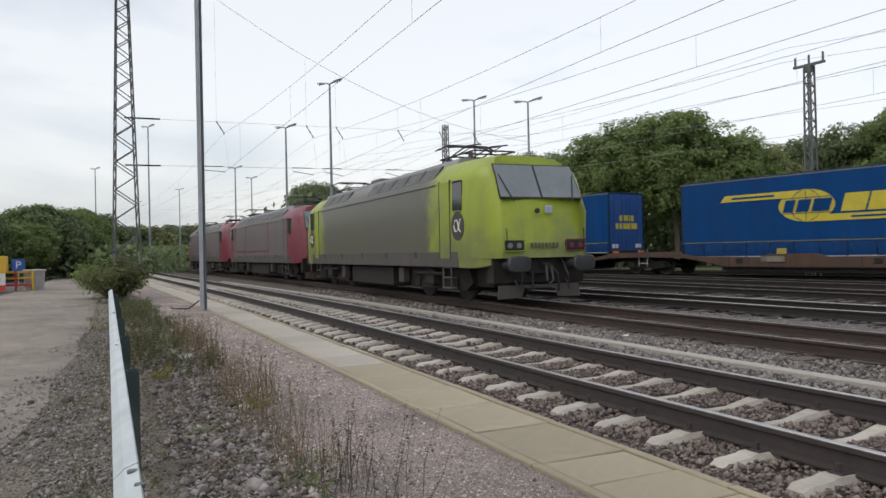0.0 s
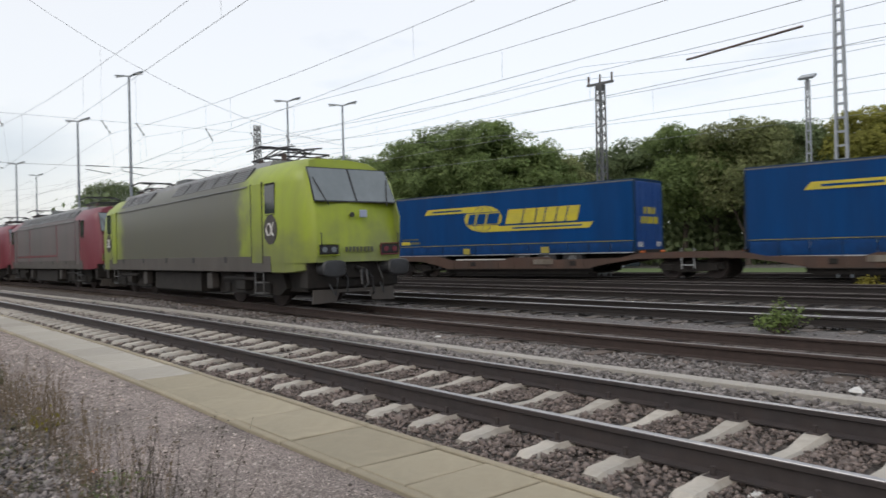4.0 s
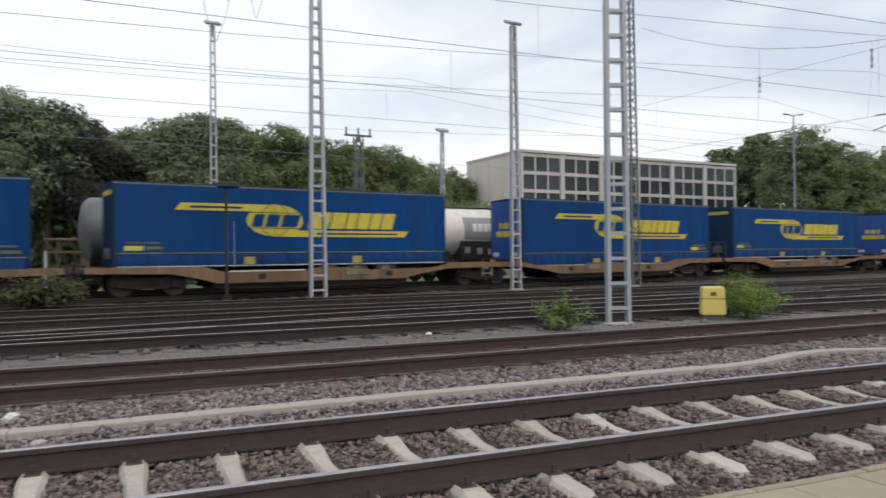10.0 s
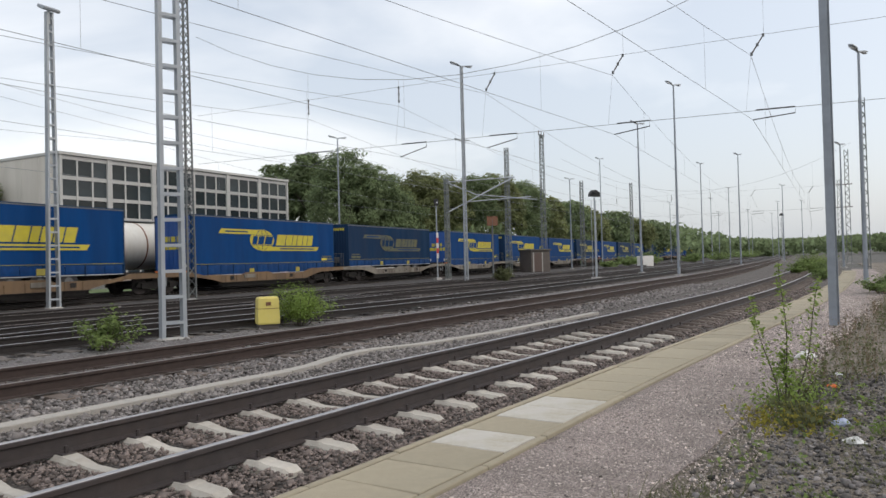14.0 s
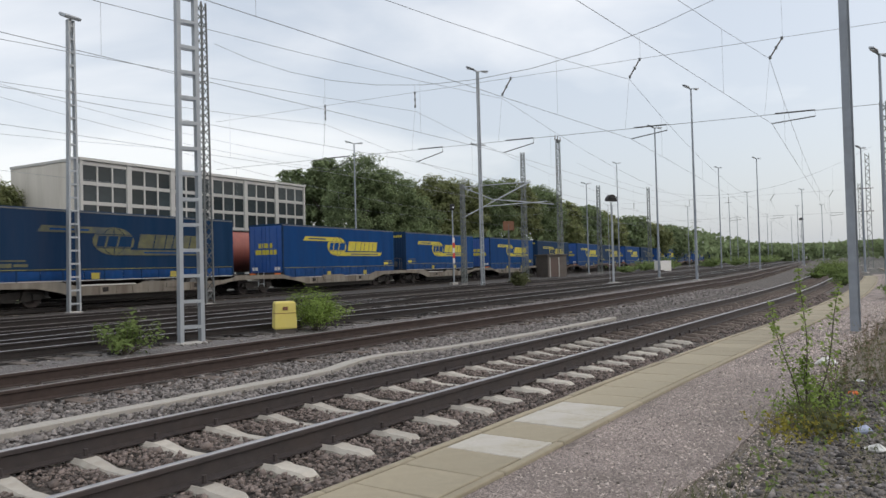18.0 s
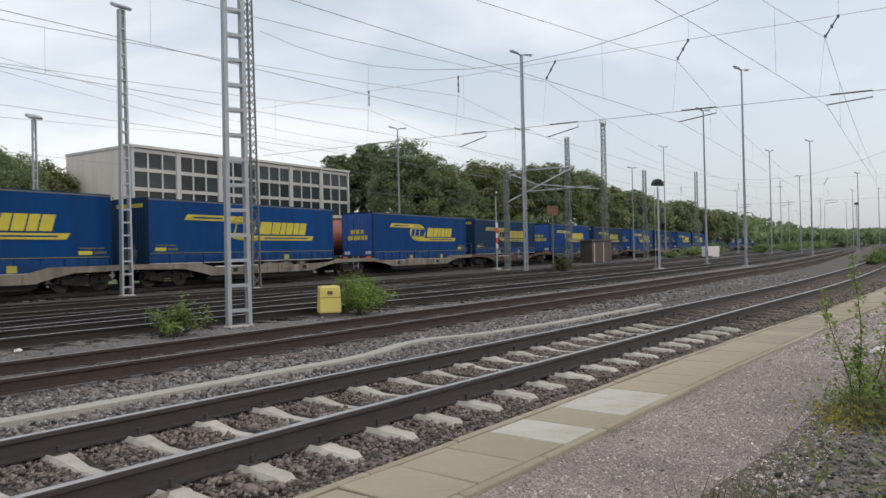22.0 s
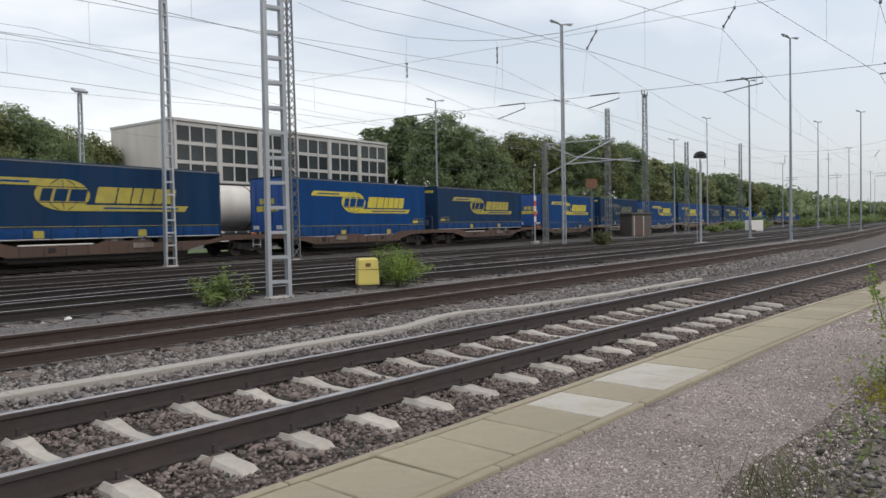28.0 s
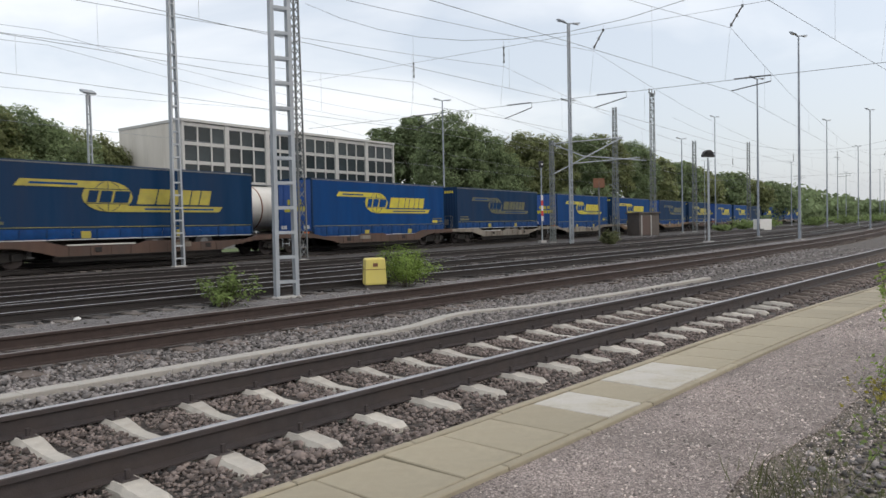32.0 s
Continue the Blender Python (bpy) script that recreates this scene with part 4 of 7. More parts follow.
    part("air_connector", Build().box(min(fr - s * 0.12, fr), max(fr - s * 0.12, fr), -0.5, 0.1, 1.35, 1.75, bevel=0.03), M["rim"], front)
    for k in (3.0, 4.33, 5.66):
        x = r - s * k
        ax = part("axle", Build().tube([(x, -1.0, 0.78), (x, 1.0, 0.78)], 0.07, 8), M["under"], t)
        for yy in (-1.06, 1.06):
            wh = part("wheel", Build().wheel(x, yy, 0.78, 0.5, 0.38, 22), M["tyre"], ax, smooth=True)
            part("rim", Build().wheel(x, yy + math.copysign(0.15, yy), 0.78, 0.25, 0.1, 16), M["rim"], wh, smooth=True)
    lx = fr + s * 2.7
    for y in (-0.95, 0.8):
        leg = part("landing_leg", Build().box(lx - 0.08, lx + 0.08, y, y + 0.15, 0.45, 1.1), M["rim"], t)
        part("foot_plate", Build().box(lx - 0.16, lx + 0.16, y - 0.05, y + 0.2, 0.4, 0.45), M["rim"], leg)
    part("guard_rail", Build().tube([(r - s * 6.6, y0 + 0.05, 0.86), (r - s * 9.6, y0 + 0.05, 0.86)], 0.03, 6), M["white"], t, "pale side guard rail")
    return t


def bogie(parent, x, wheels=(-0.9, 0.9), r=0.46, frame="under"):
    b = Build()
    for y in (-1.0, 1.0):
        b.prism([(x + wheels[0] - 0.45, 0.42), (x + wheels[0] - 0.3, 0.66), (x - 0.35, 0.66), (x - 0.25, 0.36), (x + 0.25, 0.36), (x + 0.35, 0.66), (x + wheels[-1] + 0.3, 0.66), (x + wheels[-1] + 0.45, 0.42), (x + 0.4, 0.28), (x - 0.4, 0.28)], y - 0.06, y + 0.06)
        for w in wheels:
            b.box(x + w - 0.17, x + w + 0.17, y - 0.14, y + 0.14, 0.32, 0.6, bevel=0.03)
    b.box(x - 0.3, x + 0.3, -1.0, 1.0, 0.38, 0.7)
    bo = part("bogie", b, M[frame], parent)
    for w in wheels:
        ws = Build().tube([(x + w, -0.75, r), (x + w, 0.75, r)], 0.08, 8)
        for y in (-0.7535, 0.7535):
            ws.wheel(x + w, y, r, r, 0.13, 24)
        part("wheelset", ws, M["rail_side"], bo, smooth=True)
    return bo


def build_wagon(paint, label):
    """An articulated twin pocket wagon on three bogies, 33.6 m long."""
    t = thing("pocket_wagon", label, "railway wagon", "wagons of the freight train")
    half = [(0.0, 0.84), (0.0, 1.06), (1.9, 1.06), (2.9, 0.86), (6.0, 0.82), (6.4, 0.94), (8.4, 0.94), (8.8, 0.82), (12.0, 0.84), (12.9, 1.06), (16.75, 1.08), (16.75, 0.86), (13.9, 0.8),
            (12.9, 0.6), (12.2, 0.42), (4.4, 0.42), (3.6, 0.6), (2.2, 0.8)]
    for sx in (-1, 1):
        out = [(sx * a, c) for a, c in half]
        for y in (-1.34, 1.34):
            sill = part("side_sill", Build().prism(out, y - 0.05, y + 0.05), M[paint], t)
            if y < 0:
                for k in range(9):
                    part("sill_rib", Build().box(sx * (4.6 + k * 0.9) - 0.03, sx * (4.6 + k * 0.9) + 0.03, y - 0.075, y - 0.05, 0.44, 0.8), M[paint], sill)
        part("pocket_floor", Build().box(min(sx * 4.4, sx * 12.2), max(sx * 4.4, sx * 12.2), -1.29, 1.29, 0.2, 0.27), M["under"], t)
        # near-black walls added to close bright gaps and darken the space under the train
        for y in (-1.25, 1.25):
            part("pocket_wall", Build().box(min(sx * 4.2, sx * 12.4), max(sx * 4.2, sx * 12.4), y - 0.03, y + 0.03, 0.27, 0.8), M["under"], t)
        part("end_deck", Build().box(min(sx * 12.4, sx * 16.7), max(sx * 12.4, sx * 16.7), -1.29, 1.29, 0.92, 1.0), M["under"], t)
        part("kingpin_stand", Build().prism([(sx * 13.2, 1.0), (sx * 13.4, 1.12), (sx * 14.6, 1.12), (sx * 14.8, 1.0)], -0.5, 0.5), M["wagon_grey"], t)
        for y in (-0.875, 0.875):
            bf = part("buffer", Build().tube([(sx * 16.75, y, 0.88), (sx * 17.15, y, 0.88)], 0.11, 10), M["under"], t, smooth=True)
            part("buffer_head", Build().tube([(sx * 17.15, y, 0.88), (sx * 17.22, y, 0.88)], 0.24, 16), M["rail_side"], bf, smooth=True)
        part("draw_hook", Build().tube([(sx * 16.7, 0, 0.86), (sx * 17.1, 0, 0.84)], 0.06, 6).box(min(sx * 17.0, sx * 17.16), max(sx * 17.0, sx * 17.16), -0.05, 0.05, 0.55, 0.86), M["under"], t)
        part("brake_box", Build().box(sx * 6.6 - 0.5, sx * 6.6 + 0.5, -1.43, -1.39, 0.62, 0.84, bevel=0.01), M["wagon_grey"], t, "pale data panel")
        bogie(t, sx * 14.6)
        part("lower_flange", Build().box(min(sx * 4.2, sx * 12.4), max(sx * 4.2, sx * 12.4), -1.44, -1.28, 0.4, 0.435), M["under"], t)
        # flat dark plates on the sill paint the shade inside its holes
        for k in (5.1, 10.6):
            part("lashing_eye", Build().box(sx * k - 0.14, sx * k + 0.14, -1.42, -1.39, 0.56, 0.76, bevel=0.01), M["under"], t, "dark plate painting the shade of a hole in the side sill")
        part("hand_rail", Build().tube([(sx * 16.6, -1.3, 1.1), (sx * 16.6, -1.3, 2.0), (sx * 16.6, -0.7, 2.0), (sx * 16.6, -0.7, 1.1)], 0.018, 5), M["rim"], t)
    part("centre_deck", Build().box(-2.2, 2.2, -1.29, 1.29, 0.9, 1.02), M["under"], t)
    part("ladder", Build().tube([(-0.25, -1.36, 0.4), (-0.25, -1.36, 1.2)], 0.02, 5).tube([(0.25, -1.36, 0.4), (0.25, -1.36, 1.2)], 0.02, 5).tube([(-0.25, -1.36, 0.55), (0.25, -1.36, 0.55)], 0.018, 5).tube([(-0.25, -1.36, 0.85), (0.25, -1.36, 0.85)], 0.018, 5), M["alu"], t)
    bogie(t, 0.0)
    return t


CENTRES = [-60.3, -25.6, 9.15, 43.3, 77.3, 111.0, 144.4, 177.8, 211.0, 244.1, 277.4, 310.7, 344.0, 377.3, 410.6, 443.9]
PAINTS = ["wagon_brown", "wagon_brown", "wagon_brown", "wagon_tan", "wagon_tan", "wagon_tan", "wagon_grey", "wagon_grey", "wagon_brown", "wagon_brown", "wagon_grey", "wagon_tan", "wagon_brown", "wagon_grey", "wagon_tan", "wagon_grey"]
FADED = {(6, 0), (10, 0), (11, 1), (13, 1)}
DULL = {(8, 0), (9, 0), (12, 0)}
MOVING = []


def travelled(t):
    """Metres that the train has gone at t seconds: it gathers speed."""
    return 1.048 * (5.334 * t + 0.0366 * t * t)


def train_pose(u, t, up=0.0):
    return T6.place(u - travelled(t), 0.18 + up)


def build_train():
    protos, wagons = {}, {}
    for i, (c, p) in enumerate(zip(CENTRES, PAINTS)):
        if p not in wagons:
            words = {"wagon_brown": "dirty brown articulated pocket wagon carrying two trailers", "wagon_tan": "rusty tan articulated pocket wagon carrying two trailers", "wagon_grey": "grimy pale grey articulated pocket wagon carrying two trailers"}[p]
            w = wagons[p] = build_wagon(p, words)
        else:
            w = copy_thing(wagons[p], Matrix())
        w.matrix_basis = train_pose(c, 0)
        MOVING.append((w, c))
        for k, dx in ((0, -2.15 - 13.62), (1, 2.15)):
            faded = (i, k) in FADED
            dull = (i, k) in DULL
            key = (k, faded, dull)
            if key not in protos:
                tr = protos[key] = build_trailer(k == 0, "tarp_b" if faded or dull else "tarp", "logo_faded" if faded else "logo_dull" if dull else "logo", "faded dirty blue curtain-sided semi-trailer with worn yellow print" if faded else "dull dark blue curtain-sided semi-trailer with yellow print" if dull else "bright blue curtain-sided semi-trailer with yellow print", k == 1)
            else:
                tr = copy_thing(protos[key], Matrix())
            tr.matrix_basis = train_pose(c + dx, 0)
            MOVING.append((tr, c + dx))


def motions():
    for ob, u in MOVING:
        walk(ob, [(t, train_pose(u, t)) for t in range(0, 33, 4)])


# ---- standing locomotives ----
def section(x, w, zt=0.0, low=1.12):
    """One cross-section of a locomotive body: half width w, roof lowered by zt."""
    half = [(w, low), (w, 2.2), (w * 0.995, 3.0), (w * 0.955, 3.24), (w * 0.74, 3.58), (w * 0.4, 3.7)]
    pts = [(-a, c) for a, c in half] + [(a, c) for a, c in half[::-1]]
    return [(x, a, c - zt * max(0, (c - 1.0) / 2.8)) for a, c in pts]


def build_loco(style, label):
    """A four-axle electric locomotive, 18.9 m long, front to +x; z = 0 is the rail head."""
    t = thing("electric_locomotive", label, "locomotive", "standing locomotives")
    W = 1.47
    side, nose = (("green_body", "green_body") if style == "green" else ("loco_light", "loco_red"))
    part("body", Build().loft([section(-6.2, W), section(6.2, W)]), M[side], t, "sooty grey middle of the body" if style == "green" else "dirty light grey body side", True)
    if style != "green":
        for s in (-1, 1):
            part("red_stripe", Build().prism([(s * 3.0, 1.2), (s * 3.12, 1.2), (s * 2.9, 3.1), (s * 2.78, 3.1)], -W - 0.006, -W + 0.02).box(-5.9, 2.9, -W - 0.006, -W + 0.02, 1.5, 1.58), M["loco_red"], t)
    for s in (-1, 1):
        rings = [section(s * 6.2, W)]
        half = [(W, 1.12), (W, 2.2), (W * 0.995, 3.0), (W * 0.955, 3.24), (W * 0.74, 3.58), (W * 0.4, 3.7)]
        zs = [1.02, 1.95, 2.9, 3.3, 3.55, 3.66]
        zz = [c for _, c in half]
        fx = lambda z, back, w: s * (float(np.interp(z, [1.0, 2.3, 3.36, 3.64, 3.72], [9.08, 9.15, 8.6, 8.15, 7.8])) - back)
        for back, k in ((1.25, 1.0), (0.75, 0.975), (0.34, 0.91), (0.09, 0.835), (0.0, 0.76)):
            pts = [(-a * k, c) for a, c in half] + [(a * k, c) for a, c in half[::-1]]
            rings.append([(fx(c, back, k), a, c - (1 - k) * 0.25 * max(0, c - 3.2)) for a, c in pts])
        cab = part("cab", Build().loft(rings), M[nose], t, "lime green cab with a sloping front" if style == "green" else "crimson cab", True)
        # front windows lie on the slope
        slope = math.atan2(0.65, 1.4)
        for k in (-1, 1):
            g = Build()
            ya, yb = sorted((k * 0.03, k * 1.1))
            lo, hi = 2.55, 3.34
            xl, xh = fx(lo, -0.012, 1), fx(hi, -0.012, 1)
            g.add([(xl, ya, lo), (xl, yb, lo), (xh, yb * 0.96 if abs(yb) > 1 else yb, hi), (xh, ya * 0.96 if abs(ya) > 1 else ya, hi), (xl - s * 0.03, ya, lo), (xl - s * 0.03, yb, lo), (xh - s * 0.03, yb, hi), (xh - s * 0.03, ya, hi)],
                  [(0, 1, 2, 3), (4, 5, 6, 7), (0, 1, 5, 4), (1, 2, 6, 5), (2, 3, 7, 6), (3, 0, 4, 7)])
            win = part("windscreen", g, M["glass"], cab, "windscreen pane tinted grey like mirrored sky")
            part("wiper", Build().tube([(fx(2.44, -0.04, 1), k * 0.8, 2.44), (fx(3.1, -0.04, 1), k * 1.02, 3.1)], 0.014, 5), M["black"], win)
        part("screen_surround", Build().add([(fx(z, -0.007, 1), y, z) for z, y in ((2.52, -1.125), (2.52, 1.125), (3.365, 1.09), (3.365, -1.09))] + [(fx(z, 0.03, 1), y, z) for z, y in ((2.52, -1.125), (2.52, 1.125), (3.365, 1.09), (3.365, -1.09))],
                                           [(0, 1, 2, 3), (4, 5, 6, 7), (0, 1, 5, 4), (1, 2, 6, 5), (2, 3, 7, 6), (3, 0, 4, 7)]), M["black"], cab, "dark rubber surround")
        xf = s * 9.14
        for k in (-1, 1):
            la = part("headlamp", Build().box(min(xf - s * 0.1, xf + s * 0.03), max(xf - s * 0.1, xf + s * 0.03), k * 0.84 - 0.25, k * 0.84 + 0.25, 1.3, 1.52, bevel=0.02), M["black"], cab, "dark lamp housing")
            for d in (-0.12, 0.12):
                part("lamp", Build().tube([(xf, k * 0.84 + d, 1.41), (xf + s * 0.045, k * 0.84 + d, 1.41)], 0.065, 12), M["glass"] if k < 0 else M["loco_red"], la)
            part("lamp_frame", Build().tube([(xf + s * 0.03, k * 0.84 + a * 0.27, 1.41 + c * 0.13) for a, c in ((-1, -1), (1, -1), (1, 1), (-1, 1), (-1, -1))], 0.016, 4), M["green"] if k < 0 else M["loco_red"], la)
            bf = part("buffer", Build().tube([(s * 8.7, k * 0.875, 0.98), (s * 9.0, k * 0.875, 0.98), (s * 9.02, k * 0.875, 0.98), (s * 9.42, k * 0.875, 0.98)], 0.17, 14, 0.12), M["buffer_steel"], t, smooth=True)
            oval = lambda g: [(g * 0.3 * math.copysign(abs(math.cos(a)) ** 0.6, math.cos(a)), g * 0.19 * math.copysign(abs(math.sin(a)) ** 0.6, math.sin(a))) for a in [2 * math.pi * i / 24 for i in range(24)]]
            part("buffer_head", Build().loft([[(s * x, k * 0.875 + a, 0.98 + c) for a, c in oval(g)] for x, g in ((9.4, 0.9), (9.42, 1.0), (9.46, 1.0), (9.49, 0.9), (9.5, 0.5))]), M["buffer_steel"], bf, smooth=True)
            part("cab_skirt", Build().loft([[(s * x, k * y0, z) for y0, z in ((w, 1.14), (w, 0.9 + low), (w - 0.05, 0.88 + low), (w - 0.06, 1.14))] for x, w, low in ((7.45, W, 0), (8.1, W - 0.02, 0), (8.5, W - 0.09, 0.02), (8.8, W - 0.2, 0.06))]), M[nose], cab, "green apron below the cab" if style == "green" else "crimson apron below the cab")
            part("hand_grip", Build().tube([(xf + s * 0.02, k * 1.05, 1.5), (xf + s * 0.06, k * 1.05, 1.52), (xf + s * 0.06, k * 1.05, 1.78), (xf + s * 0.02, k * 1.05, 1.8)], 0.012, 5), M["black"], cab)
        g = Build()
        for k in range(8):
            g.box(min(xf, xf + s * 0.012), max(xf, xf + s * 0.012), -0.4 + 0.1 * k, -0.34 + 0.1 * k, 1.35, 1.47)
        part("number_bars", g, M["logo_faded"], cab, "pale bars of unreadable writing")
        part("emblem", Build().box(min(xf, xf - s * 0.02), max(xf, xf - s * 0.02) + 0.02, 0.02, 0.2, 2.16, 2.34, bevel=0.01), M["blue_pale"], cab, "small pale square emblem")
        part("top_lamp", Build().tube([(xf - s * 0.02, -0.2, 2.22), (xf + s * 0.03, -0.2, 2.22)], 0.06, 10), M["buffer_steel"], cab)
        # the near-black beam reaches low to deepen the shade below the nose
        part("buffer_beam", Build().box(min(s * 8.5, s * 8.86), max(s * 8.5, s * 8.86), -1.24, 1.24, 0.5, 1.2, bevel=0.04).box(min(s * 8.8, s * 8.95), max(s * 8.8, s * 8.95), -0.35, 0.35, 0.72, 1.1, bevel=0.03), M["under"], t)
        part("coupling_hook", Build().tube([(s * 8.95, 0, 0.98), (s * 9.3, 0, 0.92)], 0.06, 8), M["black"], t)
        part("coupling_link", Build().tube([(s * 9.28, -0.07, 0.94), (s * 9.34, -0.08, 0.6), (s * 9.3, 0.0, 0.5), (s * 9.34, 0.08, 0.6), (s * 9.28, 0.07, 0.94)], 0.028, 6), M["buffer_steel"], t)
        part("snow_guard", Build().prism([(-1.14, 0.16), (-0.5, 0.18), (-0.42, 0.4), (0.42, 0.4), (0.5, 0.18), (1.14, 0.16), (1.1, 0.48), (-1.1, 0.48)], min(s * 8.82, s * 8.86), max(s * 8.82, s * 8.86), "x"), M["loco_sill"], t, "dull grey rail guard plate")
        for k in (-1, 1):
            part("brake_hose", Build().tube([(s * 8.95, k * 0.32, 0.86), (s * 9.12, k * 0.34, 0.74), (s * 9.14, k * 0.36, 0.42), (s * 9.02, k * 0.42, 0.34)], 0.028, 6), M["black"], t)
            part("jumper_cable", Build().tube([(s * 8.9, k * 0.6, 1.1), (s * 9.15, k * 0.62, 0.7), (s * 9.1, k * 0.66, 0.36), (s * 8.9, k * 0.7, 0.6)], 0.022, 6), M["buffer_steel"], t)
        for y in (-1, 1):
            dy = y * (W + 0.008)
            dr = part("cab_door", Build().box(min(s * 6.35, s * 6.95), max(s * 6.35, s * 6.95), min(dy, dy - y * 0.03), max(dy, dy - y * 0.03), 1.12, 3.1, bevel=0.01), M[nose if style == "green" else side], cab, "cab side door")
            part("door_seam", Build().box(min(s * 6.3, s * 6.33), max(s * 6.3, s * 6.33), min(dy, dy - y * 0.03), max(dy, dy - y * 0.03), 1.1, 3.12).box(min(s * 6.97, s * 7.0), max(s * 6.97, s * 7.0), min(dy, dy - y * 0.03), max(dy, dy - y * 0.03), 1.1, 3.12), M["black"], dr)
            part("side_window", Build().box(min(s * 7.15, s * 7.7), max(s * 7.15, s * 7.7), min(dy, dy - y * 0.04), max(dy, dy - y * 0.04), 2.28, 3.06, bevel=0.05), M["glass_dark"], cab, "dark cab side window")
            st = Build()
            for z in (0.35, 0.62, 0.88):
                st.box(min(s * 6.4, s * 6.9), max(s * 6.4, s * 6.9), y * 1.36 - 0.09, y * 1.36 + 0.09, z, z + 0.03)
            st.tube([(s * 6.4, y * 1.42, 0.35), (s * 6.4, y * 1.42, 1.0)], 0.02, 5).tube([(s * 6.9, y * 1.42, 0.35), (s * 6.9, y * 1.42, 1.0)], 0.02, 5)
            part("step", st, M["rim"], t, "metal steps under the cab door")
            if style == "green":
                yy = y * (W + 0.012)
                disc = Build().prism([(s * 7.45 + 0.36 * math.cos(2 * math.pi * k / 28), 1.93 + 0.36 * math.sin(2 * math.pi * k / 28)) for k in range(28)], min(yy, yy - y * 0.02), max(yy, yy - y * 0.02))
                dk = part("round_emblem", disc, M["loco_skirt"], cab, "dark round emblem with a pale loop")
                lp = [(s * 7.45 - y * a, yy + y * 0.01, 1.93 + c) for a, c in ((0.19, 0.17), (0.1, -0.02), (0.0, -0.13), (-0.12, -0.13), (-0.19, 0.0), (-0.13, 0.13), (-0.02, 0.15), (0.07, 0.05), (0.13, -0.1), (0.2, -0.15))]
                part("emblem_loop", Build().tube(lp, 0.022, 5), M["white"], dk)
    part("sill", Build().box(-7.42, 7.42, -W - 0.004, W + 0.004, 0.9, 1.3, bevel=0.012), M["loco_sill"], t, "grimy grey sill")
    # small dark boxes stand for the row of handles
    for x in (-5.4, -2.9, -0.4, 2.1, 4.6):
        for y in (-1, 1):
            part("jacking_cover", Build().box(x - 0.09, x + 0.09, y * (W + 0.002) - 0.008, y * (W + 0.002) + 0.008, 1.14, 1.3), M["black"], t, "small dark handle mark on the sill")
    for y in (-1, 1):
        part("rain_strip", Build().box(-6.1, 6.1, y * (W + 0.006) - 0.014, y * (W + 0.006) + 0.014, 3.06, 3.09), M["loco_roof"], t, "thin pale strip along the top of the body side")
    # roof
    part("roof_hood", Build().prism([(-1.1, 3.52), (-0.95, 3.74), (0.95, 3.74), (1.1, 3.52)], -6.6, 6.6, "x"), M["loco_roof"], t, "grey roof hood")
    for y in (-1, 1):
        for k in range(10):
            x0 = -5.9 + k * 1.18
            if style == "green" and 2 < k < 5:
                continue
            m = pose(x0, y * 1.24, 3.42, y * -52)
            g = Build().box(0.04, 1.12, -0.24, 0.24, -0.01, 0.02, m)
            gr = part("roof_louvre", g, M["grille"], t, "dark slanted roof grille")
            g = Build()
            for j in range(6):
                g.box(0.06, 1.1, -0.22 + j * 0.075, -0.19 + j * 0.075, 0.02, 0.035, m)
            part("louvre_slat", g, M["loco_roof"], gr)
    for s, up in ((1, 0.55), (-1, 0.5)):
        x = s * 5.6
        pa = part("pantograph", Build().tube([(x - 1.1, -0.6, 3.95), (x + 1.1, -0.6, 3.95), (x + 1.1, 0.6, 3.95), (x - 1.1, 0.6, 3.95), (x - 1.1, -0.6, 3.95)], 0.024, 6), M["black"], t, "lowered dark pantograph")
        for k in (-0.4, 0.35):
            part("cross_tube", Build().tube([(x + k, -0.6, 3.96), (x + k, 0.6, 3.96)], 0.024, 6), M["black"], pa)
        for y in (-0.5, 0.5):
            part("lower_arm", Build().tube([(x - 0.6, y * 0.9, 3.97), (x + 0.7, y * 0.8, 4.12), (x - 0.7, y * 0.95, 4.27)], 0.022, 6), M["black"], pa)
            part("upper_arm", Build().tube([(x - 1.0, y * 0.7, 4.02), (x + 0.2, y * 0.75, 4.2), (x + 1.1, y * 0.8, 4.12)], 0.02, 6), M["black"], pa)
        for k in (-0.75, -0.5):
            part("contact_bow", Build().tube([(x + k, -0.9, 4.16), (x + k, -0.6, 4.3), (x + k, 0.6, 4.3), (x + k, 0.9, 4.16)], 0.024, 6), M["black"], pa)
        for k in (-0.7, 0.7):
            for y in (-0.5, 0.5):
                part("insulator", Build().tube([(x + k, y, 3.78), (x + k, y, 3.95)], 0.075, 8), M["insulator"], pa)
    part("roof_gear", Build().box(-2.2, -1.2, -0.5, 0.4, 3.8, 4.0, bevel=0.03).tube([(-4.4, 0.1, 4.0), (4.4, 0.1, 4.0)], 0.03, 6).box(0.5, 1.1, -0.3, 0.3, 3.8, 3.95, bevel=0.03), M["steel_dark"], t)
    # near-black block added to fill in the shade between the bogies
    part("underfloor_gear", Build().box(-8.3, 8.3, -0.95, 0.95, 0.42, 1.1), M["under"], t, "dark block filling in the shade under the floor")
    part("transformer_box", Build().box(-2.2, 2.2, -1.28, 1.28, 0.25, 0.88, bevel=0.05), M["under"], t, "dark equipment box under the floor")
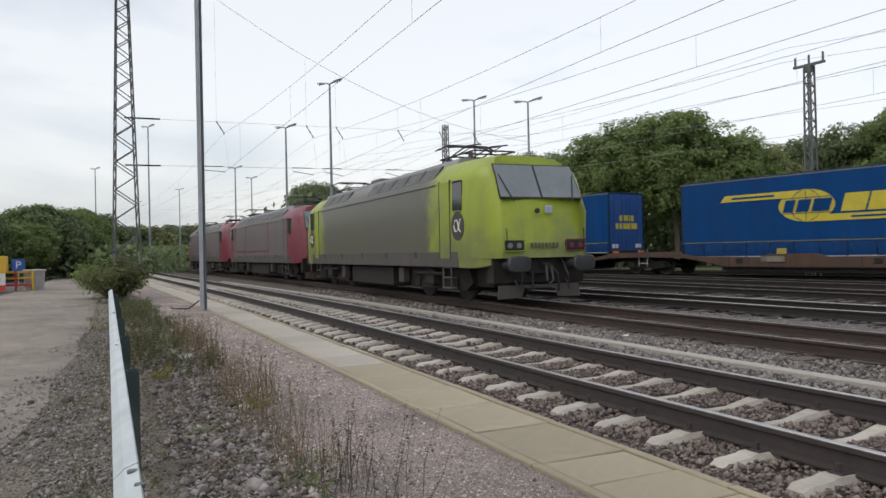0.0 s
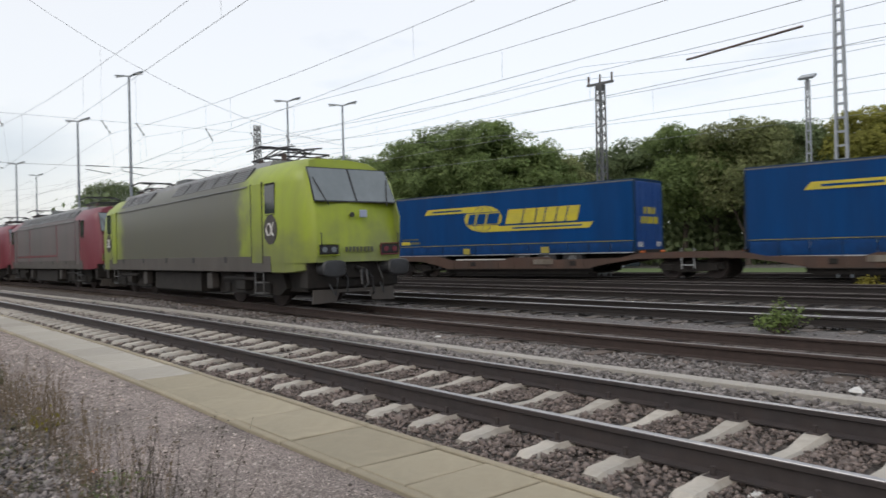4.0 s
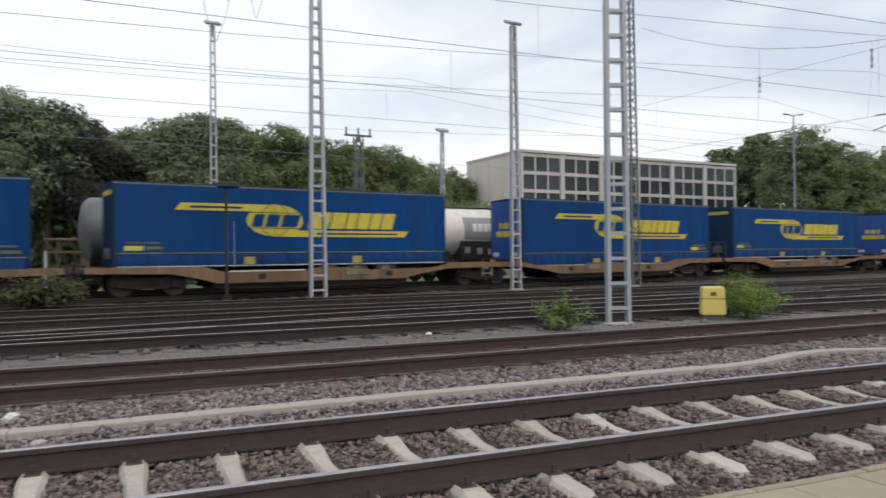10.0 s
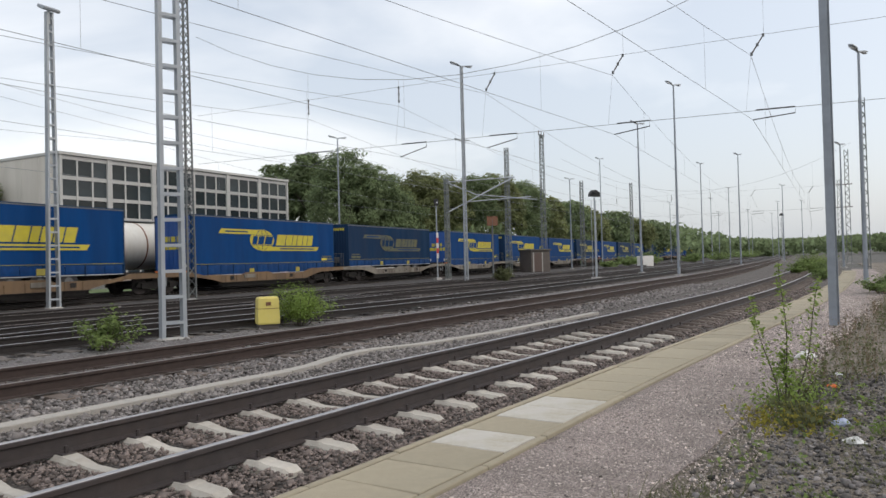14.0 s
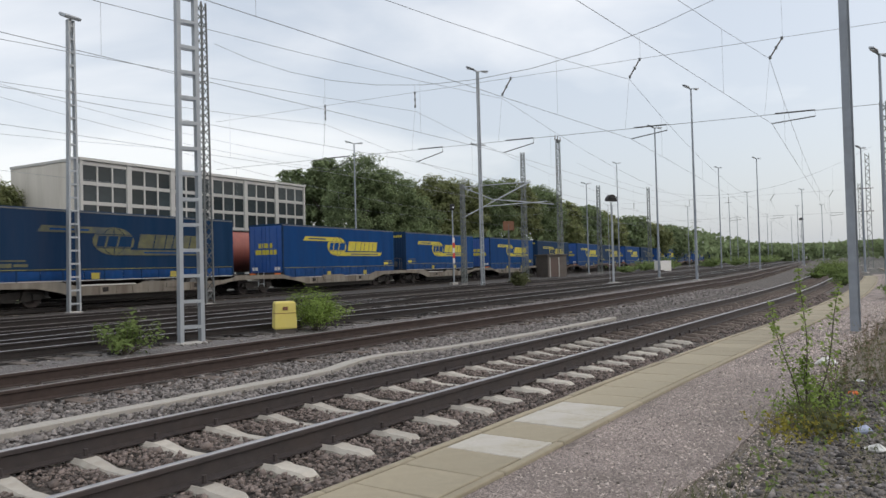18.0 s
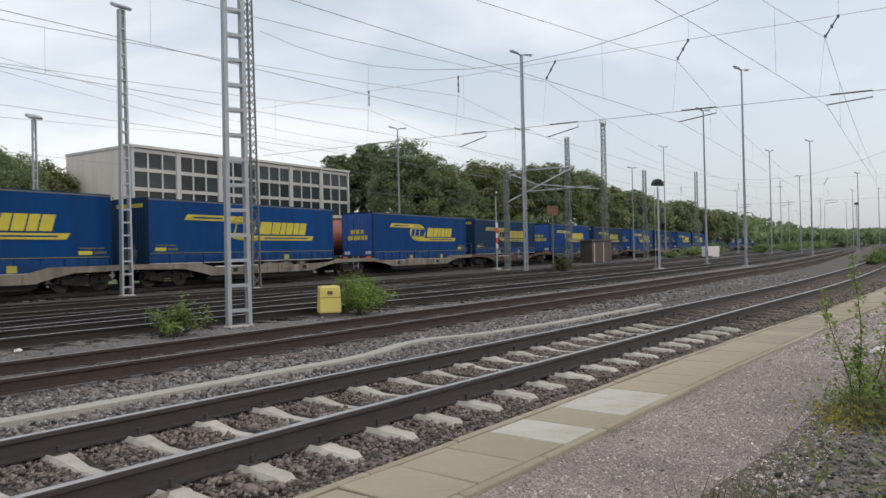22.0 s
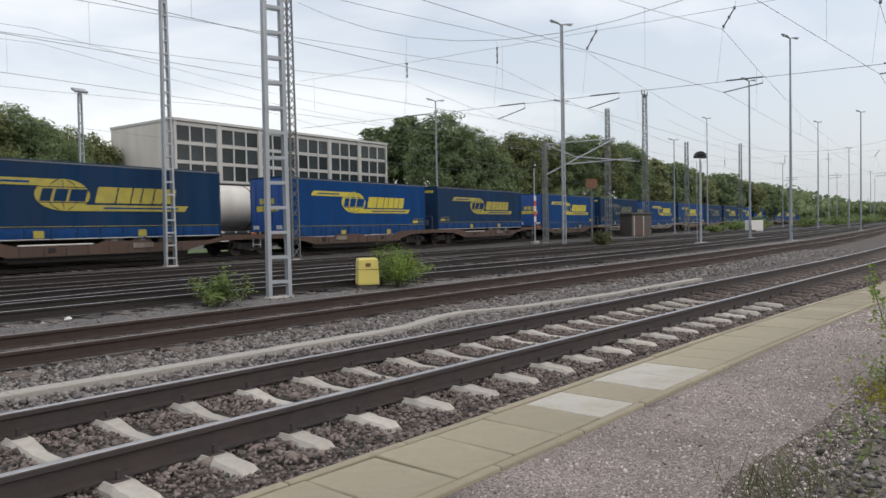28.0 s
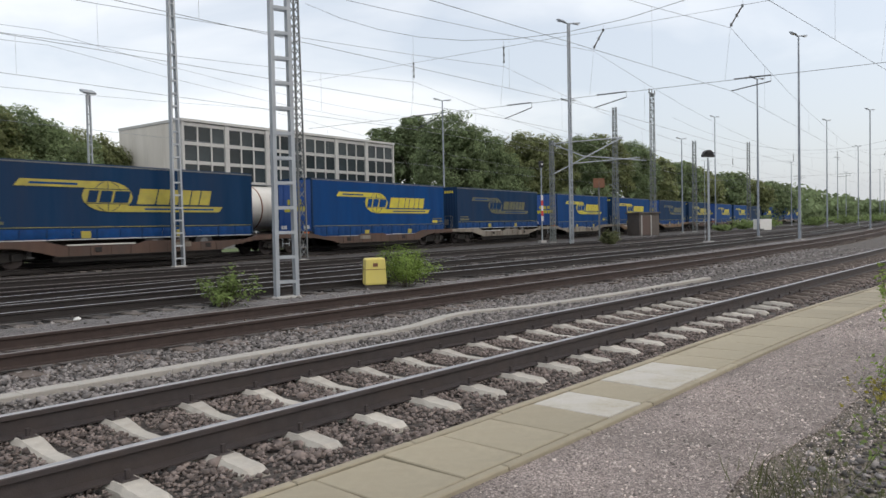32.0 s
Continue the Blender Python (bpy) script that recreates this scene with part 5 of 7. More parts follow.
    for s in (-1, 1):
        # frame drawn as a solid near-black block, deepening the shade around the wheels
        part("bogie_frame", Build().prism([(s * 5.2 - 2.3, 0.5), (s * 5.2 - 2.1, 0.86), (s * 5.2 + 2.1, 0.86), (s * 5.2 + 2.3, 0.5), (s * 5.2 + 1.9, 0.3), (s * 5.2 - 1.9, 0.3)], -1.1, 1.1), M["under"], t, "black grimy bogie frame made solid to fill in the shade")
        b = bogie(t, s * 5.2, (-1.3, 1.3), 0.62)
        part("damper", Build().tube([(s * 5.2 - 1.1, -1.3, 0.72), (s * 5.2 + 1.1, -1.3, 0.72)], 0.05, 6).box(s * 5.2 - 0.3, s * 5.2 + 0.3, -1.32, -1.1, 0.4, 0.85, bevel=0.04), M["under"], b)
        part("sand_box", Build().box(s * 3.1 - 0.2, s * 3.1 + 0.2, -1.36, -1.16, 0.4, 0.86, bevel=0.03), M["loco_skirt"], t)
    return t


LOCO_X = [-22.9, -41.9, -60.9]


def build_locos():
    a = build_loco("green", "dirty lime green and grey electric locomotive standing on the track")
    b = build_loco("red", "dirty crimson and grey electric locomotive standing behind another")
    c = copy_thing(b, Matrix())
    for ob, x in zip((a, b, c), LOCO_X):
        p, q = T2.place(x - 5.2).translation, T2.place(x + 5.2).translation
        mid = (p + q) / 2
        ob.matrix_basis = pose(mid.x, mid.y, 0.18, 0, 0, math.degrees(math.atan2(q.y - p.y, q.x - p.x)))


# ---- tank wagons standing beyond the train ----
def build_tank(paint, stripe, label, board=False, h=7.6):
    t = thing("tank_wagon", label, "tank wagon", "standing tank wagons")
    r, zc, e = 1.38, 2.62, h + 0.5
    rings = []
    for x, k in ((-h, 0.02), (-h + 0.02, 0.5), (-h + 0.12, 0.8), (-h + 0.3, 0.96), (-h + 0.5, 1.0), (h - 0.5, 1.0), (h - 0.3, 0.96), (h - 0.12, 0.8), (h - 0.02, 0.5), (h, 0.02)):
        rings.append([(x, r * k * math.cos(a), zc + r * k * math.sin(a)) for a in [2 * math.pi * i / 32 for i in range(32)]])
    tank = part("tank", Build().loft(rings), M[paint], t, smooth=True)
    if stripe:
        for x, w, m in stripe:
            part("band", Build().loft([[(xx, (r + 0.012) * math.cos(a), zc + (r + 0.012) * math.sin(a)) for a in [2 * math.pi * i / 32 for i in range(32)]] for xx in (x, x + w)]), M[m], tank, smooth=True)
    if board:
        # a grey field on the side with pale bars in place of the lettering
        def curved(x0, x1, a0, a1, rr):
            return [[(xx, -rr * math.cos(math.radians(a)), zc + rr * math.sin(math.radians(a))) for a in (a0 + (a1 - a0) * i / 8 for i in range(9))]
                    + [(xx, -(rr - 0.03) * math.cos(math.radians(a)), zc + (rr - 0.03) * math.sin(math.radians(a))) for a in (a1 - (a1 - a0) * i / 8 for i in range(9))] for xx in (x0, x1)]
        field = part("side_field", Build().loft(curved(-5.4, -3.25, -16, 36, r + 0.016)), M["tank_panel"], tank, "grey painted field on the side")
        for k in range(4):
            part("writing_bar", Build().loft(curved(-4.88 + k * 0.36, -4.6 + k * 0.36, 2, 20, r + 0.03)), M["white"], field, "pale bar of lettering")
        box = part("equipment_box", Build().box(-5.65, -3.12, -r - 0.03, -0.6, 1.12, 2.16, bevel=0.03), M["under"], t, "dark equipment recess below the field")
        for x0, z0 in ((-5.45, 1.5), (-4.65, 1.45), (-3.9, 1.4)):
            part("plate", Build().box(x0, x0 + 0.36, -r - 0.05, -r - 0.02, z0, z0 + 0.34), M["tank_panel"], box, "small grey plate")
        part("end_ring", Build().loft([[(xx, (r + 0.04) * math.cos(a), zc + (r + 0.04) * math.sin(a)) for a in [2 * math.pi * i / 32 for i in range(32)]] for xx in (-3.1, -3.04)]), M["steel_dark"], tank, "dark hoop round the tank")
    else:
        part("writing_block", Build().box(2.5, 3.9, -r - 0.02, -r + 0.05, 2.45, 2.8), M["white"], tank, "pale block of writing")
    part("walkway", Build().box(-6.0, 6.0, -0.4, 0.4, 4.03, 4.08).box(-0.4, 0.4, -0.35, 0.35, 3.95, 4.2, bevel=0.05), M["steel_dark"], t)
    part("underframe", Build().box(-e, e, -1.2, -1.0, 0.85, 1.1).box(-e, e, 1.0, 1.2, 0.85, 1.1).box(-e, -e + 0.2, -1.3, 1.3, 0.8, 1.15).box(e - 0.2, e, -1.3, 1.3, 0.8, 1.15).box(-h + 1.0, -h + 1.4, -1.1, 1.1, 1.05, 1.6).box(h - 1.4, h - 1.0, -1.1, 1.1, 1.05, 1.6), M["under"], t)
    lx = -2.4 if board else 0.9
    part("ladder", Build().tube([(lx, -1.42, 0.9), (lx, -1.42, 3.2), (lx, -0.6, 4.1)], 0.025, 5).tube([(lx + 0.4, -1.42, 0.9), (lx + 0.4, -1.42, 3.2), (lx + 0.4, -0.6, 4.1)], 0.025, 5), M["steel_dark"], t)
    for s in (-1, 1):
        bogie(t, s * (h - 1.2))
        for y in (-0.875, 0.875):
            part("buffer", Build().tube([(s * e, y, 0.9), (s * (e + 0.2), y, 0.9)], 0.12, 10).tube([(s * (e + 0.2), y, 0.9), (s * (e + 0.25), y, 0.9)], 0.22, 14), M["under"], t)
    return t


def build_tanks():
    for x, p, st, lab in ((8.6, "tank_grey", [(-0.35, 0.45, "white")], "dark grey tank wagon with a white band"), (24.9, "tank_pale", [(1.0, 0.1, "rust"), (4.1, 0.1, "rust")], "dirty cream tank wagon with a grey lettered field"),
                          (41.2, "tank_red", None, "dull red tank wagon with pale writing"), (57.5, "tank_white", None, "dirty cream tank wagon"), (73.8, "tank_grey", None, "dark grey tank wagon")):
        ob = build_tank(p, st, lab, p == "tank_pale")
        ob.matrix_basis = T7.place(x, 0.18)


# ---- the hall with the window grid ----
def build_hall():
    t = thing("hall_building", "pale concrete hall with grey window grid and flat roof", "building", kind="")
    C, R = Vector((48.5, 71.75, 0)), Vector((84.7, 71.9, 0))
    H = 14.0
    u = (R - C).normalized()
    L = (R - C).length
    m = Matrix.Translation(C) @ Matrix.Rotation(math.atan2(u.y, u.x), 4, "Z")
    t.matrix_basis = m
    part("wall", Build().box(0.0, L, 0.35, 12.4, 0, H - 0.3), M["plaster"], t, "pale plaster wall")
    for k in range(4):
        part("gable_panel", Build().box(-0.06, 0.0, 0.3 + k * 3.04, 3.3 + k * 3.04, 0, H - 0.35), M["plaster"], t, "pale concrete panel of the end wall")
    part("roof", Build().box(-0.12, L + 0.12, -0.2, 12.5, H - 0.3, H), M["bldg_frame"], t, "flat roof with a white edge")
    nb, rows, z0, dz = 6, 6, 0.7, 2.12
    bay = L / nb
    for i in range(nb + 1):
        part("pillar", Build().box(i * bay - 0.3 if i else 0.0, i * bay + 0.3 if i < nb else L, -0.12, 0.36, 0, H - 0.3), M["bldg_frame"], t)
    for j in range(rows + 1):
        part("spandrel", Build().box(0.0, L, -0.02, 0.35, z0 + j * dz - 0.2, z0 + j * dz + 0.2), M["bldg_frame"], t)
    wide = (bay - 0.5) / 3
    pane = Build().box(-wide / 2 + 0.09, wide / 2 - 0.09, 0.08, 0.13, -0.9, 0.9).mesh("window", M["bldg_glass"])
    o, q = wide / 2, wide / 2 - 0.1
    ring = Build().loft([[(-o, y, -0.95), (o, y, -0.95), (o, y, 0.95), (-o, y, 0.95), (-o, y, -0.95), (-q, y, -0.86), (q, y, -0.86), (q, y, 0.86), (-q, y, 0.86), (-q, y, -0.86)] for y in (0.0, 0.2)], close=False, caps=False)
    ring.add([(x, 0.0, z) for x, z in ((-o, -0.95), (o, -0.95), (o, 0.95), (-o, 0.95), (-q, -0.86), (q, -0.86), (q, 0.86), (-q, 0.86))], [(0, 1, 5, 4), (1, 2, 6, 5), (2, 3, 7, 6), (3, 0, 4, 7)])
    bars = ring.mesh("window_frame", M["bldg_frame"])
    for i in range(nb):
        for k in range(3):
            for j in range(rows):
                w = new("window", pane)
                w.parent, w.matrix_basis = t, pose(i * bay + 0.25 + wide * (k + 0.5), 0.0, z0 + (j + 0.5) * dz)
                f = new("window_frame", bars)
                f.parent, f.matrix_basis = w, Matrix()


# ---- masts, lamps, signals ----
def ladder_mast(h, w0, w1, d, material, name, label, category, group, step=0.55, lamp=False, arm=False, diag=False, single_bars=True):
    """A steel mast of two channels with battens, or a braced lattice of four angles; base at z = 0."""
    t = thing(name, label, category, group)
    part("base_block", Build().box(-w0 * 0.66, w0 * 0.66, -d * 0.9, d * 0.9, -0.15, 0.015, bevel=0.03), M["concrete"], t)
    hw = lambda z: (w0 + (w1 - w0) * z / h) / 2
    if diag:
        for sx in (-1, 1):
            for sy in (-1, 1):
                part("leg", Build().tube([(sx * hw(0), sy * hw(0), 0), (sx * hw(h), sy * hw(h), h)], 0.045, 4), M[material], t)
        b = Build()
        z, k = 0.1, 1
        while z < h - 0.3:
            z2 = min(h, z + max(0.4, 2 * hw(z) * (0.7 if w0 > 1 else 1.0)))
            for sy in (-1, 1):
                for p, q in (((-k * hw(z), sy * hw(z), z), (k * hw(z2), sy * hw(z2), z2)), ((sy * hw(z), -k * hw(z), z), (sy * hw(z2), k * hw(z2), z2))):
                    if single_bars:
                        part("brace", Build().tube([p, q], 0.026, 4), M[material], t)
                    else:
                        b.tube([p, q], 0.026, 4)
            z, k = z2, -k
        if not single_bars:
            part("bracing", b, M[material], t)
    else:
        c = max(0.03, w0 * 0.18)
        for sx in (-1, 1):
            b = Build().loft([[(sx * hw(z) - c / 2, -d / 2, z), (sx * hw(z) + c / 2, -d / 2, z), (sx * hw(z) + c / 2, d / 2, z), (sx * hw(z) - c / 2, d / 2, z)] for z in (0, h)])
            part("channel", b, M[material], t)
        z = 0.3
        while z < h - 0.05:
            b = Build()
            b.box(-hw(z), hw(z), -d / 2 - 0.004, -d / 2 + 0.012, z, z + 0.07).box(-hw(z), hw(z), d / 2 - 0.012, d / 2 + 0.004, z, z + 0.07)
            part("batten", b, M[material], t)
            z += step
    if lamp:
        head(t, h, lamp)
    if arm:
        part("cross_arm", Build().box(-arm, arm, -0.08, 0.08, h, h + 0.1).box(-0.12, 0.12, -0.12, 0.12, h - 0.3, h), M[material], t)
        for k in (-1, 0, 1):
            part("insulator", Build().tube([(k * arm * 0.9, 0, h + 0.1), (k * arm * 0.9, 0, h + 0.5)], 0.05, 6), M["insulator"], t)
    return t


def head(t, h, kind, turn=1):
    if kind == "flood":
        m = pose(0, 0, h + 0.16, 24, 0, 0)
        hd = part("floodlight", Build().box(-0.36, 0.36, -0.24, 0.24, -0.07, 0.07, m, 0.03), M["steel"], t, "boxy flood lamp")
        part("lamp_cover", Build().box(-0.31, 0.31, -0.2, 0.2, -0.085, -0.07, m), M["lamp_glass"], hd)
        part("bracket", Build().box(-0.04, 0.04, -0.04, 0.04, h - 0.5, h + 0.12), M["steel"], t)
    else:
        for s in (-1, 1):
            hd = part("lamp_head", Build().loft([[(s * a, y * w, h + c + (0.05 if y > 0 else 0)) for y, w in ((-1, b), (1, b))] + [(s * a, b, h + c - 0.05), (s * a, -b, h + c - 0.05)] for a, b, c in ((0.05, 0.05, 0.0), (0.3, 0.07, 0.06), (0.45, 0.13, 0.1), (0.95, 0.11, 0.17))]), M["steel"], t)
            part("lamp_cover", Build().box(min(s * 0.45, s * 0.92), max(s * 0.45, s * 0.92), -0.08, 0.08, h + 0.03, h + 0.06), M["lamp_glass"], hd)


def lamp_pole(h, group="lamp posts of the yard", second=False):
    t = thing("lamp_post", "tall grey steel lamp post with a double-armed head", "lamp post", group)
    part("base_plate", Build().box(-0.22, 0.22, -0.22, 0.22, -0.1, 0.06), M["concrete"], t)
    part("pole", Build().tube([(0, 0, 0), (0, 0, h * 0.45), (0, 0, h)], 0.11, 10, 0.055), M["pole_blue"], t, smooth=True)
    part("door", Build().box(-0.05, 0.05, -0.125, -0.1, 0.6, 1.1), M["steel_dark"], t)
    head(t, h, "arms")
    if second:
        part("small_arm", Build().box(-0.35, 0.35, -0.05, 0.05, h * 0.82, h * 0.82 + 0.08, bevel=0.02), M["steel"], t)
    return t


def signal_post(h, kind):
    t = thing("signal_post", "slim signal post with a dark rounded signal head" if kind == "dome" else "slim signal post with a red and white striped board", "railway signal", "signals")
    part("post", Build().tube([(0, 0, 0), (0, 0, h)], 0.06, 8, 0.05), M["steel"], t)
    part("base_block", Build().box(-0.25, 0.25, -0.25, 0.25, -0.1, 0.15, bevel=0.03), M["concrete"], t)
    if kind == "dome":
        pts = [(0.46 * math.cos(a), h + 0.05 + 0.46 * math.sin(a)) for a in np.linspace(0, math.pi, 14)]
        hd = part("signal_head", Build().prism(pts, -0.12, 0.12), M["black"], t, "black half-round signal head")
        part("hood", Build().box(-0.3, 0.3, -0.3, -0.12, h + 0.28, h + 0.34), M["black"], hd)
        part("ladder", Build().tube([(0.2, 0.1, 0.2), (0.2, 0.1, h - 0.2)], 0.018, 5).tube([(-0.2, 0.1, 0.2), (-0.2, 0.1, h - 0.2)], 0.018, 5), M["steel"], t)
    else:
        part("signal_head", Build().box(-0.16, 0.16, -0.12, 0.1, h - 0.1, h + 0.42, bevel=0.05), M["black"], t, "small black signal head")
        part("lens", Build().tube([(0, -0.13, h + 0.15), (0, -0.16, h + 0.15)], 0.07, 12), M["lamp_glass"], t)
        for i in range(5):
            part("stripe", Build().box(-0.1, 0.1, -0.09, -0.07, h * 0.28 + i * 0.42, h * 0.28 + i * 0.42 + 0.4), M["red"] if i % 2 else M["white"], t)
    return t


def put(ob, x, y, z=0.0, rz=0.0):
    ob.matrix_basis = pose(x, y, z - 0.02, 0, 0, rz)
    return ob


def build_masts():
    grey = "ladder-like grey steel catenary mast on a concrete foot"
    put(ladder_mast(12.5, 0.46, 0.33, 0.18, "steel", "catenary_mast", grey, "mast", "catenary masts"), 11.1, 12.64, 0, -20)
    put(ladder_mast(12.15, 0.46, 0.2, 0.2, "steel", "light_tower", "slim ladder-like steel light tower", "light tower", "light towers", lamp="flood"), 18.9, 28.45, 0, 0)
    put(ladder_mast(14.0, 0.55, 0.26, 0.22, "steel", "light_tower", "slim ladder-like steel light tower", "light tower", "light towers", lamp="flood"), 8.68, 26.2, 0, 0)
    put(ladder_mast(12.3, 0.5, 0.24, 0.2, "steel", "light_tower", "slim ladder-like steel light tower", "light tower", "light towers", lamp="flood"), -9.7, 31.5, 0, 0)
    put(ladder_mast(14.5, 0.5, 0.28, 0.3, "steel_dark", "catenary_mast", "dark braced lattice catenary mast", "mast", "catenary masts", diag=True, single_bars=True), 25.0, 27.4)
    put(ladder_mast(9.6, 0.42, 0.3, 0.3, "steel_dark", "catenary_mast", "dark lattice catenary mast with a cross arm", "mast", "catenary masts", arm=0.75, diag=True), -20.6, 31.3)
    put(ladder_mast(8.4, 0.5, 0.4, 0.3, "steel_dark", "catenary_mast", "dark lattice catenary mast with a cross arm", "mast", "catenary masts", arm=0.8, diag=True), 15.4, 39.1)
    put(ladder_mast(9.4, 0.28, 0.14, 0.16, "steel", "light_tower", "slim ladder-like steel light tower", "light tower", "light towers", lamp="flood"), -13.1, 37.8)
    put(ladder_mast(12.6, 0.34, 0.16, 0.16, "steel", "light_tower", "slim ladder-like steel light tower", "light tower", "light towers", lamp="flood"), 6.8, 35.9)
    put(ladder_mast(9.1, 0.26, 0.16, 0.16, "steel", "light_tower", "slim ladder-like steel light tower", "light tower", "light towers", lamp="flood"), 21.1, 39.7)
    put(ladder_mast(20.0, 1.25, 0.3, 0.4, "steel_green", "lattice_mast", "tall grey-green lattice mast beside the road", "mast", "catenary masts", diag=True, single_bars=True), -40.0, 4.75)
    put(ladder_mast(8.2, 0.32, 0.24, 0.2, "steel_mid", "catenary_mast", "grey-green lattice mast with cantilever arms", "mast", "catenary masts", diag=True), 53.1, 28.4)
    put(ladder_mast(13.0, 0.5, 0.3, 0.3, "steel_mid", "catenary_mast", "grey-green lattice catenary mast", "mast", "catenary masts", diag=True), 70.0, 30.3)
    put(ladder_mast(15.6, 0.52, 0.36, 0.3, "steel_mid", "catenary_mast", "grey-green lattice catenary mast with a cross arm", "mast", "catenary masts", arm=0.9, diag=True), 80.0, 30.2)
    put(ladder_mast(12.2, 0.52, 0.36, 0.3, "steel_mid", "catenary_mast", "grey-green lattice catenary mast", "mast", "catenary masts", diag=True), 100.0, 32.0)
    put(ladder_mast(14.4, 0.52, 0.36, 0.3, "steel_mid", "catenary_mast", "dark lattice catenary mast", "mast", "catenary masts", diag=True), 130.0, 32.6)
    for x, y, h in ((67.0, -1.6, 13.5), (100.0, -0.6, 13.5), (135.0, 0.4, 13.0)):
        put(ladder_mast(h, 0.52, 0.4, 0.3, "steel_mid", "catenary_mast", "grey-green lattice catenary mast", "mast", "catenary masts", diag=True, single_bars=False), x, y)
    put(ladder_mast(10.8, 0.5, 0.3, 0.3, "steel_dark", "catenary_mast", "dark lattice catenary mast", "mast", "catenary masts", diag=True), -46.6, 27.3)
    put(ladder_mast(14.6, 0.24, 0.13, 0.14, "steel", "light_tower", "slim ladder-like steel light tower with a double head", "light tower", "light towers", step=0.5, lamp="arms"), 44.3, 22.3, 0, -20)
    for x, y, h, k in ((66.5, 33.6, 13.6, False), (110, 32.2, 16.4, False), (65.6, 15.7, 13.2, False), (56.6, 10.8, 14.2, False), (95, 32.0, 12.0, False), (102.4, 11.7, 14.3, False),
                       (115, 18.4, 15.0, False), (56.3, 41.6, 13.3, False), (-41.9, 16.5, 11.8, False), (-42.0, 26.9, 11.7, False), (-36.9, 27.6, 10.7, False), (-49.5, 16.2, 10.3, False), (-72.7, 18.6, 10.1, False),
                       (-99.6, 8.4, 12.5, False), (-79.2, 11.6, 14.7, False), (150, 19, 14, False), (175, 26, 14, False), (200, 14, 14, False), (230, 24, 14, False), (140, 9.0, 13, False), (260, 20, 14, False), (-120, 22, 12, False), (-150, 20, 12, False), (40.0, -0.9, 10.9, False), (75, 0.0, 11, False), (185, 8, 13, False), (215, 30, 13, False), (165, 33, 13, False), (280, 28, 14, False), (-90, 25, 11, False)):
        put(lamp_pole(h, second=k), x, y, 0, -20 if x > 0 else 25)
    put(signal_post(5.55, "dome"), 49.0, 14.8, 0, -30)
    put(signal_post(8.2, "dome"), 150, 9.9, 0, -40)
    put(signal_post(6.1, "stripe"), 52.4, 29.0, 0, -30)
    # stout square posts beside the slabs
    for x, y, h in ((-21.3, 4.5, 11.0), (16.7, 0.2, 9.5)):
        t = thing("steel_post", "stout blue-grey steel post of I-section", "post", "steel posts")
        w = 0.075 if x > 0 else 0.06
        for k in (-1, 1):
            part("flange", Build().box(-w, w, k * 0.0925 - 0.0075, k * 0.0925 + 0.0075, 0, h), M["pole_blue"], t)
        part("web", Build().box(-0.012, 0.012, -0.086, 0.086, 0, h), M["steel_dark"], t)
        part("base_block", Build().box(-0.2, 0.2, -0.2, 0.2, -0.3, -0.035), M["concrete"], t)
        put(t, x, y, 0.02, 78 if x > 0 else 55)


# ---- trees ----
def leaf_tris(p, size, face, rng):
    """Small three-cornered leaf sprays turned roughly to the given sides."""
    n = len(p)
    nn = face + rng.normal(size=(n, 3)) * 0.55
    nn /= np.linalg.norm(nn, axis=1)[:, None] + 1e-9
    a = rng.normal(size=(n, 3))
    a -= nn * (a * nn).sum(1)[:, None]
    a /= np.linalg.norm(a, axis=1)[:, None] + 1e-9
    b = np.cross(nn, a)
    s = (size * rng.uniform(0.6, 1.4, n))[:, None]
    v = np.stack([p + a * s * 0.75, p - a * s * 0.5 + b * s * 0.55, p - a * s * 0.5 - b * s * 0.55], 1)
    return v.reshape(-1, 3), np.arange(3 * n).reshape(n, 3)


